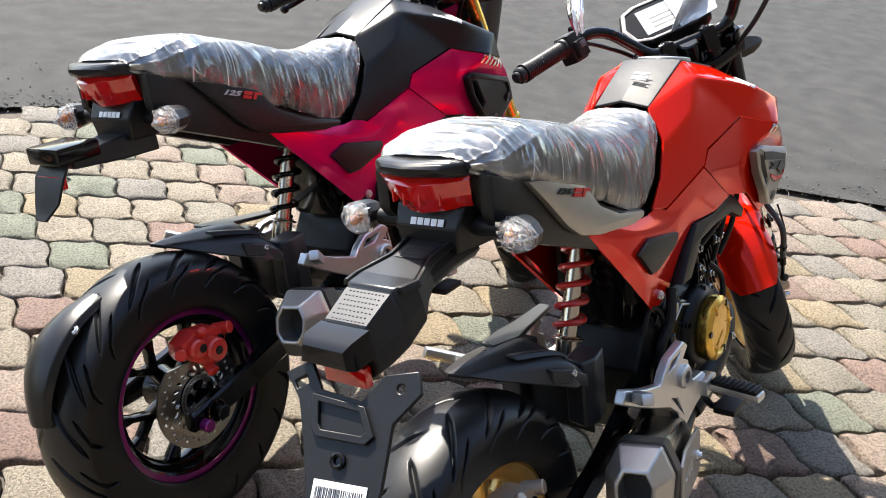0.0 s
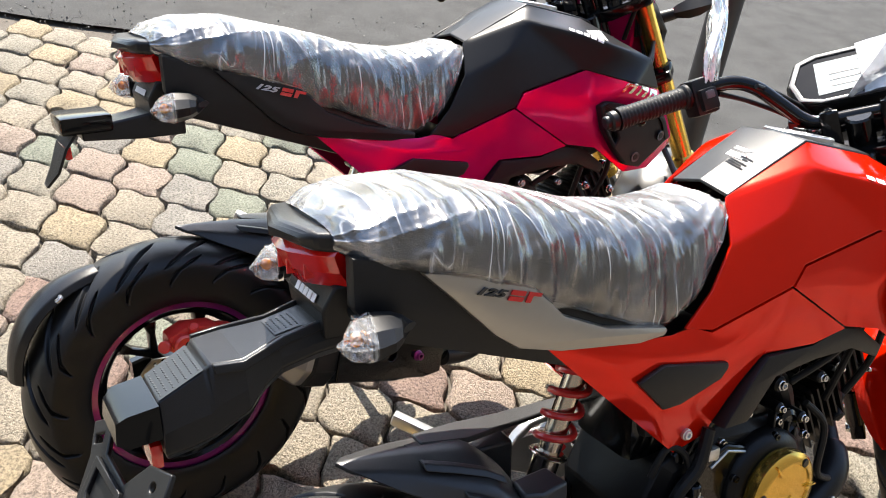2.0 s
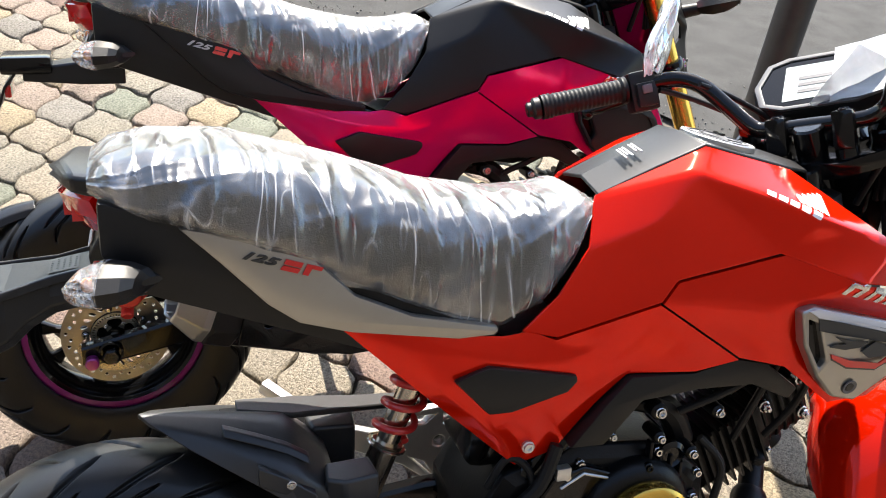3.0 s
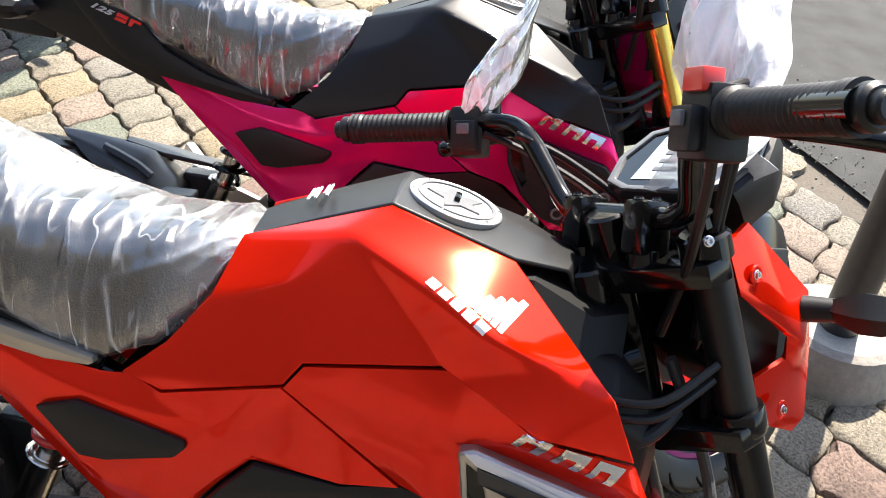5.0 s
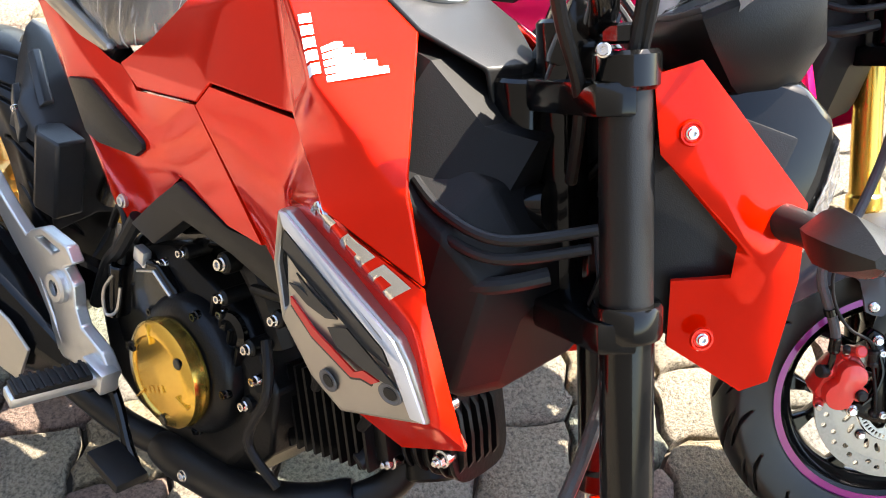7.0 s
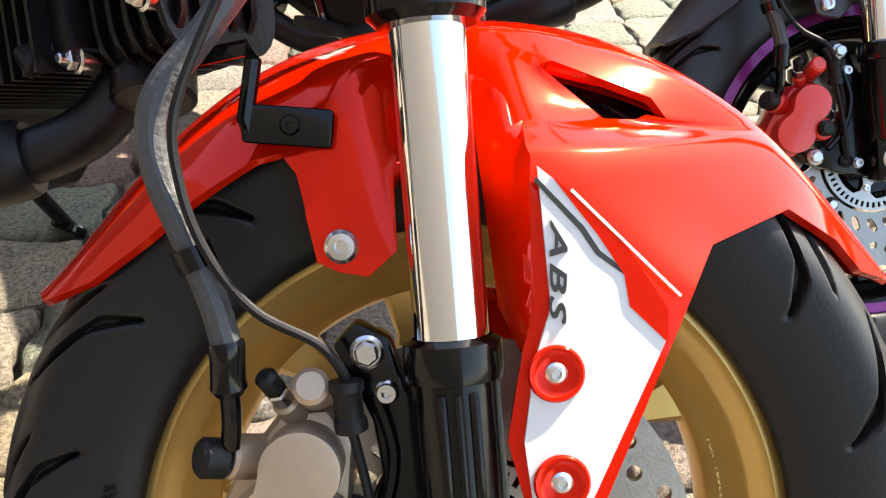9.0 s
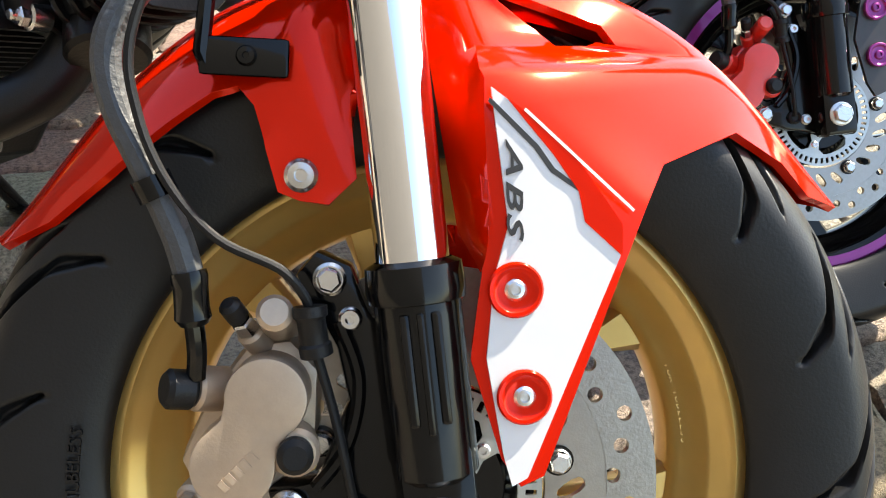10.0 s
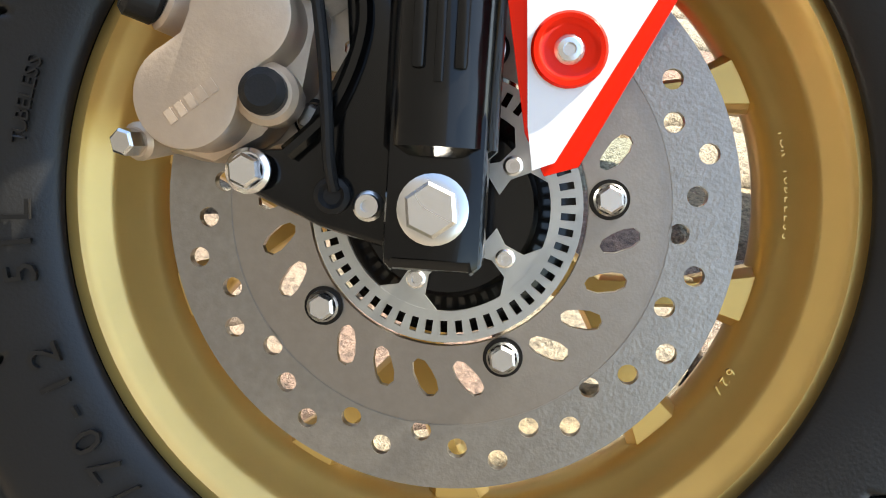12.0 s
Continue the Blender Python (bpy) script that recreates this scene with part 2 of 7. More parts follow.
SILVER = mat("silver_paint", (0.36, 0.34, 0.305), 0.36, metal=0.8, coat=0.2, var=0.05)
GOLD_RIM = mat("gold_rim_paint", (0.64, 0.42, 0.13), 0.32, metal=0.65, coat=0.25, var=0.08)
GOLD = mat("gold_anodised", (0.72, 0.45, 0.09), 0.24, metal=0.95, var=0.08)
BRONZE = mat("caliper_bronze", (0.46, 0.36, 0.27), 0.4, metal=0.6, var=0.08, scale=250, bump=0.06, bump_scale=900)
CAL_RED = mat("caliper_red", (0.62, 0.03, 0.02), 0.35, coat=0.4, var=0.1)
SPRING_RED = mat("spring_red", (0.55, 0.02, 0.018), 0.32, coat=0.5, var=0.1)
PURPLE = mat("purple_anodised", (0.20, 0.012, 0.14), 0.3, metal=0.6, coat=0.5, var=0.1)
ORANGE = mat("orange_rim_paint", (0.85, 0.22, 0.01), 0.35, coat=0.4, var=0.08)
WHITE = mat("white_decal", (0.8, 0.8, 0.8), 0.35, coat=0.3, var=0.03)
GREY_DECAL = mat("grey_decal", (0.42, 0.42, 0.43), 0.4, var=0.03)
GREY_DECAL_LIGHT = mat("silver_white_decal", (0.62, 0.62, 0.63), 0.4, metal=0.15, var=0.03)
BLACK_DECAL = mat("black_decal", (0.02, 0.02, 0.02), 0.4, var=0.03)
RED_DECAL = mat("red_decal", (0.55, 0.01, 0.01), 0.35, coat=0.3, var=0.03)
RED_LENS = mat("red_lens", (0.55, 0.004, 0.003), 0.12, coat=1.0, var=0.3, scale=90)
CLEAR_LENS = film_mat("clear_lens", (0.95, 0.95, 0.95), 0.08, 0.22, 0.04, 45.0, 1.6, (1.0, 1.0, 1.0), 0.006)
AMBER = lens_mat("amber_bulb", (0.9, 0.3, 0.03), 0.2)
REFLECTOR = mat("lamp_reflector", (0.85, 0.85, 0.85), 0.12, metal=1.0, var=0.1)
SCREEN = mat("meter_screen", (0.34, 0.37, 0.36), 0.12, coat=1.0, var=0.06)
FILM = wrap_mat("clear_film", (0.95, 0.95, 0.96), 0.25)
FILM_LOOSE = film_mat("loose_film", (0.97, 0.97, 0.97), 0.55, 0.9, 0.25, 18.0, 1.45, (1.0, 1.0, 0.3), 0.01)
FILM_SHEET = film_mat("film_sheet", (0.9, 0.93, 0.95), 0.42, 0.5, 0.15, 8.0, 1.5, (1.0, 1.0, 1.0), 0.004)
PAVER = paver_mat()
PAVER_FAR = island_random(PAVER)
JOINT = mat("joint_soil", (0.07, 0.058, 0.045), 0.95, var=0.5, scale=120, bump=1.0, bump_scale=200, stain=0.4)
ASPHALT = mat("asphalt", (0.046, 0.046, 0.045), 0.92, spec=0.15, var=0.5, scale=190, bump=1.0, bump_scale=300, stain=0.6)
GRAVEL = mat("loose_gravel", (0.15, 0.143, 0.13), 0.9, var=0.5, scale=60)
CONCRETE = mat("concrete", (0.26, 0.24, 0.21), 0.9, var=0.3, scale=60, bump=0.8, bump_scale=120, stain=0.4)
POLE = mat("pole_black_paint", (0.02, 0.02, 0.022), 0.42, var=0.3, bump=0.2, bump_scale=80)


# ---- mesh helpers ----
def round_panel(bm, keep=35, inner=0.45):
    """Marks the outline and its corners to stay, and lets the faces swell softly."""
    ce = bm.edges.layers.float.get("crease_edge") or bm.edges.layers.float.new("crease_edge")
    cv = bm.verts.layers.float.get("crease_vert") or bm.verts.layers.float.new("crease_vert")
    bmesh.ops.recalc_face_normals(bm, faces=bm.faces)
    for e in bm.edges:
        e[ce] = 1.0 if len(e.link_faces) < 2 else (inner if e.calc_face_angle(0) > radians(14) else 0.1)
    for v in bm.verts:
        rim = [e for e in v.link_edges if len(e.link_faces) < 2]
        if len(rim) == 2:
            a, b = [(e.other_vert(v).co - v.co) for e in rim]
            if a.angle(b, 3.1) < radians(180 - keep):
                v[cv] = 1.0
    return bm


def swell(ob, levels=2):
    s = ob.modifiers.new("round", "SUBSURF")
    s.levels = s.render_levels = levels
    return ob


def smooth(me, angle=35):
    """Smooth shading with hard edges above the angle."""
    bm = bmesh.new()
    bm.from_mesh(me)
    for f in bm.faces:
        f.smooth = True
    for e in bm.edges:
        e.smooth = len(e.link_faces) == 2 and e.calc_face_angle(0) < radians(angle)
    bm.to_mesh(me)
    bm.free()


def part(name, bm, material, parent, label="", at=None, angle=35, kind=""):
    """Links a bmesh as one mesh object under a thing or a part."""
    bmesh.ops.recalc_face_normals(bm, faces=bm.faces)
    me = bpy.data.meshes.new(name)
    bm.to_mesh(me)
    bm.free()
    smooth(me, angle)
    me.materials.append(material)
    ob = new(name, me)
    ob.parent = parent
    if at is not None:
        ob.matrix_basis = at
    return tagged(ob, label, kind=kind)


def thing(name, label, category, m, group="", kind=""):
    ob = new(name)
    ob.empty_display_size = 0.1
    ob.matrix_basis = m
    return tagged(ob, label, category, group, kind)


def soft(ob, width=0.003, seg=2, angle=25):
    b = ob.modifiers.new("bevel", "BEVEL")
    b.width, b.segments, b.limit_method, b.angle_limit = width, seg, "ANGLE", radians(angle)
    b.harden_normals = False
    return ob


def thick(ob, t=0.004, offset=-1):
    s = ob.modifiers.new("solid", "SOLIDIFY")
    s.thickness, s.offset = t, offset
    return ob


def add_faces(bm, verts, faces):
    vs = [bm.verts.new(v) for v in verts]
    for f in faces:
        try:
            bm.faces.new([vs[i] for i in f])
        except ValueError:
            pass
    return bm


def poly(verts, faces, mirror=False):
    bm = bmesh.new()
    if mirror:
        verts = [(v[0], -v[1], v[2]) for v in verts]
    return add_faces(bm, verts, faces)


def curve_points(pts, step=6):
    """A smooth line through the points."""
    pts = [Vector(p) for p in pts]
    out = []
    for i in range(len(pts) - 1):
        p0, p1, p2, p3 = pts[max(i - 1, 0)], pts[i], pts[i + 1], pts[min(i + 2, len(pts) - 1)]
        for k in range(step):
            t = k / step
            out.append(0.5 * ((2 * p1) + (p2 - p0) * t + (2 * p0 - 5 * p1 + 4 * p2 - p3) * t * t + (3 * p1 - p0 - 3 * p2 + p3) * t ** 3))
    return out + [pts[-1]]


def tube(pts, r, n=12, bm=None, caps=True):
    """A round bar along a line; r is one radius or one for each point."""
    bm = bm or bmesh.new()
    pts = [Vector(p) for p in pts]
    rs = r if isinstance(r, (list, tuple)) else [r] * len(pts)
    up, rings = Vector((0.13, 0.27, 0.95)), []
    for i, p in enumerate(pts):
        d = (pts[min(i + 1, len(pts) - 1)] - pts[max(i - 1, 0)]).normalized()
        s = d.cross(up)
        if s.length < 1e-4:
            s = d.cross(Vector((1, 0, 0)))
        s.normalize()
        up = s.cross(d).normalized()
        rings.append([bm.verts.new(p + rs[i] * (math.cos(a) * s + math.sin(a) * up)) for a in [2 * math.pi * k / n for k in range(n)]])
    for a, b in zip(rings, rings[1:]):
        for k in range(n):
            bm.faces.new((a[k], a[(k + 1) % n], b[(k + 1) % n], b[k]))
    if caps:
        bm.faces.new(rings[0][::-1])
        bm.faces.new(rings[-1])
    return bm


def lathe(profile, origin=(0, 0, 0), axis=(0, 1, 0), n=48, bm=None, closed=False):
    """Turns (radius, along) round an axis."""
    bm = bm or bmesh.new()
    q = Vector((0, 0, 1)).rotation_difference(Vector(axis)).to_matrix()
    o = Vector(origin)
    rings = [[bm.verts.new(o + q @ Vector((max(r, 1e-5) * math.cos(a), max(r, 1e-5) * math.sin(a), h))) for a in [2 * math.pi * k / n for k in range(n)]] for r, h in profile]
    pairs = list(zip(rings, rings[1:])) + ([(rings[-1], rings[0])] if closed else [])
    for a, b in pairs:
        for k in range(n):
            bm.faces.new((a[k], a[(k + 1) % n], b[(k + 1) % n], b[k]))
    return bm


def rod(a, b, r, n=16, chamfer=0.0, bm=None, r2=None):
    """A straight solid cylinder from a to b with a small chamfer."""
    a, b = Vector(a), Vector(b)
    h = (b - a).length
    c = min(chamfer, h * 0.4)
    r2 = r if r2 is None else r2
    prof = [(0, 0), (r - c, 0), (r, c), (r2, h - c), (r2 - c, h), (0, h)] if c else [(0, 0), (r, 0), (r2, h), (0, h)]
    return lathe(prof, a, b - a, n, bm)


def box(lo, hi, bevel=0.0, bm=None, m=None):
    own = bmesh.new()
    vs = [(x, y, z) for x in (lo[0], hi[0]) for y in (lo[1], hi[1]) for z in (lo[2], hi[2])]
    add_faces(own, vs, [(0, 1, 3, 2), (4, 6, 7, 5), (0, 4, 5, 1), (2, 3, 7, 6), (0, 2, 6, 4), (1, 5, 7, 3)])
    if bevel:
        bmesh.ops.bevel(own, geom=own.edges[:], offset=bevel, segments=2, affect="EDGES", profile=0.6)
    if m is not None:
        bmesh.ops.transform(own, matrix=m, verts=own.verts)
    return join(bm, own) if bm else own


def join(bm, other):
    me = bpy.data.meshes.new("tmp")
    other.to_mesh(me)
    other.free()
    bm.from_mesh(me)
    bpy.data.meshes.remove(me)
    return bm


def plate(loops, y0, y1, bevel=0.0, to=None):
    """A flat plate cut to a line in x and z, with holes, between two depths y."""
    bm = bmesh.new()
    edges = []
    for lp in loops:
        vs = [bm.verts.new((x, y0, z)) for x, z in lp]
        edges += [bm.edges.new((vs[i], vs[(i + 1) % len(vs)])) for i in range(len(vs))]
    if len(loops) == 1:
        bm.faces.new(vs)
    else:
        bmesh.ops.triangle_fill(bm, use_beauty=True, use_dissolve=False, edges=edges)
    got = bmesh.ops.extrude_face_region(bm, geom=bm.faces[:])
    bmesh.ops.translate(bm, vec=(0, y1 - y0, 0), verts=[g for g in got["geom"] if isinstance(g, bmesh.types.BMVert)])
    bmesh.ops.recalc_face_normals(bm, faces=bm.faces)
    if bevel:
        es = [e for e in bm.edges if len(e.link_faces) == 2 and e.calc_face_angle(0) > 0.6]
        bmesh.ops.bevel(bm, geom=es, offset=bevel, segments=2, affect="EDGES", profile=0.6)
    if to is not None:
        bmesh.ops.transform(bm, matrix=to, verts=bm.verts)
    return bm


def ring_points(cx, cz, r, n=16, a0=0.0):
    return [(cx + r * math.cos(a0 + 2 * math.pi * k / n), cz + r * math.sin(a0 + 2 * math.pi * k / n)) for k in range(n)]


def loft(sections, caps=True, closed=True):
    """Skins closed rings of equal count."""
    bm = bmesh.new()
    rings = [[bm.verts.new(p) for p in s] for s in sections]
    n = len(rings[0])
    for a, b in zip(rings, rings[1:]):
        for k in range(n if closed else n - 1):
            bm.faces.new((a[k], a[(k + 1) % n], b[(k + 1) % n], b[k]))
    if caps and closed:
        bm.faces.new(rings[0][::-1])
        bm.faces.new(rings[-1])
    return bm


def bolt(parent, at, axis, r=0.008, h=0.005, material=None, name="bolt", label="", m=None):
    """A flanged bolt with a hollow hexagon head."""
    at, axis = Vector(at), Vector(axis).normalized()
    bm = lathe([(0, -0.003), (r * 1.25, -0.003), (r * 1.25, h * 0.25), (r * 1.1, h * 0.4), (r, h * 0.45), (r * 0.92, h), (r * 0.5, h), (r * 0.48, h * 0.4), (0, h * 0.4)], at, axis, 18)
    return part(name, bm, material or BOLT, parent, label, at=m)


def lettering(body, size, m, material, parent, name="lettering", label="", depth=0.0006, spacing=1.0, shear=0.0, at=None, bold=0.0):
    """Raised letters in the built-in font; m maps the letters' plane into the parent."""
    c = bpy.data.curves.new("tmp_text", "FONT")
    c.body, c.size, c.extrude, c.space_character, c.shear = body, size, depth, spacing, shear
    c.offset = bold
    c.align_x, c.align_y, c.resolution_u = "CENTER", "CENTER", 3
    tmp = bpy.data.objects.new("tmp_text", c)
    me = bpy.data.meshes.new_from_object(tmp)
    bpy.data.objects.remove(tmp)
    bpy.data.curves.remove(c)
    me.name = name
    me.transform(m)
    me.materials.clear()
    me.materials.append(material)
    ob = new(name, me)
    ob.parent = parent
    if at is not None:
        ob.matrix_basis = at
    return tagged(ob, label)


def drape(bm, target, way, lift=0.0007):
    """Lays a thin shape on a panel along a direction, keeping its thickness."""
    bpy.context.view_layer.update()
    panel = target.evaluated_get(bpy.context.evaluated_depsgraph_get())
    way = Vector(way).normalized()
    for v in bm.verts:
        start = v.co - way * 0.06
        hit, place, normal, _ = panel.ray_cast(start, way)
        if hit:
            v.co = place - way * lift
    return bm


def plane_frame(o, u, v):
    """A frame with its x along u and its y close to v."""
    u = Vector(u).normalized()
    n = u.cross(Vector(v)).normalized()
    w = n.cross(u)
    return Matrix((u, w, n)).transposed().to_4x4().copy() if o is None else Matrix.Translation(o) @ Matrix((u, w, n)).transposed().to_4x4()


def flat_mark(line, m):
    """One flat decal cut to a line of (u, v) points, divided so that it can follow a curved panel."""
    bm = bmesh.new()
    bm.faces.new([bm.verts.new(m @ Vector((u, v, 0))) for u, v in line])
    bmesh.ops.triangulate(bm, faces=bm.faces[:])
    bmesh.ops.subdivide_edges(bm, edges=bm.edges[:], cuts=2, use_grid_fill=True)
    return bm


def strips(shapes, m, h=0.0006):
    """Thin flat shapes, each a line of (u, v) points, laid on a plane."""
    bm = bmesh.new()
    for s in shapes:
        a = [bm.verts.new(m @ Vector((u, v, 0))) for u, v in s]
        b = [bm.verts.new(m @ Vector((u, v, h))) for u, v in s]
        n = len(s)
        bm.faces.new(b)
        for k in range(n):
            bm.faces.new((a[k], a[(k + 1) % n], b[(k + 1) % n], b[k]))
    return bm


# ---- motorcycle: x ahead of the rear axle, y to its left, z up, standing upright ----
RAKE_AXIS = Vector((-math.sin(radians(25)), 0, math.cos(radians(25))))
RAKE_FOOT = Vector((1.281, 0, 0))
UP_FORK = Vector((-0.386, 0, 0.9225))


def steered(deg):
    return Matrix.Translation(RAKE_FOOT) @ Matrix.Rotation(radians(deg), 4, RAKE_AXIS) @ Matrix.Translation(-RAKE_FOOT)


def tyre_mesh(c, R, w, bead, slashes=17, sign=1):
    """A tyre with cut tread: c its centre, R the radius, w half the width, bead the rim's radius."""
    nu, nv = 884, 112
    bm = bmesh.new()
    rows = []
    for j in range(nv):
        s = -1 + 2 * j / (nv - 1)                 # -1 .. 1 from bead to bead
        a = s * radians(152)
        y = w * math.sin(a) if abs(a) < math.pi / 2 else math.copysign(w * (1 - 0.26 * ((abs(a) - math.pi / 2) / radians(62)) ** 1.4), a)
        h = (R - bead)
        r = R - h * (1 - math.cos(a)) * 0.36 if abs(a) < math.pi / 2 else R - h * 0.36 - h * 0.64 * math.sin((abs(a) - math.pi / 2) / radians(62) * math.pi / 2)
        rows.append((y, r, a))
    grid = []
    for j, (y, r, a) in enumerate(rows):
        ring = []
        q = abs(a) / radians(103)                  # 0 on the crown, 1 on the shoulder
        slant = 1.4 * min(q, 1.0)                  # the mesh runs along the slashes
        for i in range(nu):
            th = 2 * math.pi * (i / nu - sign * slant / slashes)
            cut = 0.0
            if q < 1.0:
                side = 1 if a >= 0 else -1
                for q0, q1, shift, wid in ((0.05, 0.74, -0.13, 0.10), (0.50, 1.0, -0.52, 0.075)):
                    if q0 < q < q1:
                        ph = (i * slashes / nu * sign + (0.5 if side > 0 else 0.0) + shift) % 1.0
                        taper = min(1, (q - q0) / 0.12, (q1 - q) / 0.12)
                        edge_ = abs(ph - 0.5) / (wid * (0.35 + 0.65 * taper))
                        if edge_ < 1:
                            cut = 0.0065 * min(1, (1 - edge_) * 1.3)
            rr, yy = r - cut * max(0.0, math.cos(a)), y - cut * math.sin(a)
            ring.append(bm.verts.new((c[0] + rr * math.cos(th), c[1] + yy, c[2] + rr * math.sin(th))))
        grid.append(ring)
    for a, b in zip(grid, grid[1:]):
        for i in range(nu):
            bm.faces.new((a[i], b[i], b[(i + 1) % nu], a[(i + 1) % nu]))
    return bm


def rim_mesh(c, rb, w, hub):
    """The turned barrel with both lips, and the hub."""
    half = [(rb - 0.003, w), (rb + 0.002, w - 0.0005), (rb + 0.003, w - 0.004), (rb - 0.001, w - 0.007), (rb - 0.010, w - 0.010)]
    inner = [(rb - 0.004, w - 0.001), (rb - 0.007, w - 0.004), (rb - 0.013, w - 0.0065), (rb - 0.0155, w - 0.009), (rb - 0.0185, w - 0.015), (rb - 0.025, w - 0.019), (rb - 0.029, w - 0.022), (rb - 0.031, w - 0.028)]
    prof = [(r, -y) for r, y in half] + [(rb - 0.022, 0)] + half[::-1] + inner + [(rb - 0.032, 0)] + [(r, -y) for r, y in inner[::-1]]
    bm = lathe(prof, c, n=120, closed=True)
    lathe([(0.012, -0.045), (hub, -0.045), (hub + 0.004, -0.04), (hub, -0.02), (hub, 0.02), (hub + 0.004, 0.04), (hub, 0.045), (0.012, 0.045)], c, n=40, bm=bm)
    return bm


def spoke_mesh(c, rb, hub, ang, half=0.011):
    """One forked spoke: a stem that splits in two towards the rim."""
    bm = bmesh.new()
    mid = hub + (rb - 0.034 - hub) * 0.42

    def bar(r0, a0, r1, a1, w0, w1):
        p0, p1 = Vector((r0 * math.cos(a0), 0, r0 * math.sin(a0))), Vector((r1 * math.cos(a1), 0, r1 * math.sin(a1)))
        d = (p1 - p0).normalized()
        s = Vector((-d.z, 0, d.x))
        o = Vector(c)
        secs = []
        for p, w in ((p0, w0), (p1, w1)):
            secs.append([o + p + s * w * u + Vector((0, v * half, 0)) for u, v in ((-1, -0.6), (-0.7, -1), (0.7, -1), (1, -0.6), (1, 0.6), (0.7, 1), (-0.7, 1), (-1, 0.6))])
        join(bm, loft(secs))

    bar(hub - 0.004, ang, mid + 0.004, ang, 0.012, 0.008)
    for k in (-1, 1):
        bar(mid - 0.004, ang + 0.02 * k, rb - 0.048, ang + 0.23 * k, 0.0065, 0.006)
        bar(rb - 0.051, ang + 0.222 * k, rb - 0.027, ang + 0.27 * k, 0.006, 0.014)
    return bm


def disc_mesh(c, y, r, ri, slots):
    """The disc's inner carrier with leaf-shaped slots, and its drilled friction band."""
    loops = [ring_points(c[0], c[2], r * 0.775, 96), ring_points(c[0], c[2], ri, 64)]
    for a in slots:
        pts = []
        for u, v in ((-0.066, 0.006), (-0.05, 0.026), (-0.015, 0.036), (0.03, 0.042), (0.066, 0.036), (0.08, 0.012), (0.072, -0.012), (0.04, -0.026), (-0.02, -0.030), (-0.056, -0.018)):
            w = radians(28)
            du, dv = u * math.cos(w) - v * math.sin(w), u * math.sin(w) + v * math.cos(w)
            x, z = r * (0.605 + du), r * dv
            pts.append((c[0] + x * math.cos(a) - z * math.sin(a), c[2] + x * math.sin(a) + z * math.cos(a)))
        loops.append(pts)
    inner = plate(loops, y - 0.0018, y + 0.0018)
    loops = [ring_points(c[0], c[2], r, 120), ring_points(c[0], c[2], r * 0.772, 96)]
    for k in range(40):
        a = radians(55.6 - 9 * k)
        rr = r * (0.88, 0.825, 0.91, 0.855, 0.80)[k % 5]
        loops.append(ring_points(c[0] + rr * math.cos(a), c[2] + rr * math.sin(a), r * 0.036, 14))
    return inner, plate(loops, y - 0.0022, y + 0.0022)


def arc_letters(body, c, y, r, a0, size, material, parent, at=None, name="sidewall_lettering", label="", step=None, up=1, depth=0.0005):
    """Letters set one by one along an arc of the wheel, facing to the right."""
    step = step or size * 0.72 / r
    bm = bmesh.new()
    for i, ch in enumerate(body):
        if ch == " ":
            continue
        cv = bpy.data.curves.new("tmp_text", "FONT")
        cv.body, cv.size, cv.extrude, cv.align_x, cv.align_y, cv.resolution_u = ch, size, depth, "CENTER", "CENTER", 2
        tmp = bpy.data.objects.new("tmp_text", cv)
        me = bpy.data.meshes.new_from_object(tmp)
        bpy.data.objects.remove(tmp)
        bpy.data.curves.remove(cv)
        a = a0 - up * i * step
        rad = Vector((math.cos(a), 0, math.sin(a))) * up
        tan = Vector((math.sin(a), 0, -math.cos(a))) * up
        m = Matrix.Translation((c[0] + r * math.cos(a), y, c[2] + r * math.sin(a))) @ Matrix((tan, rad, Vector((0, -1, 0)))).transposed().to_4x4()
        me.transform(m)
        bm.from_mesh(me)
        bpy.data.meshes.remove(me)
    return part(name, bm, material, parent, label, at=at)


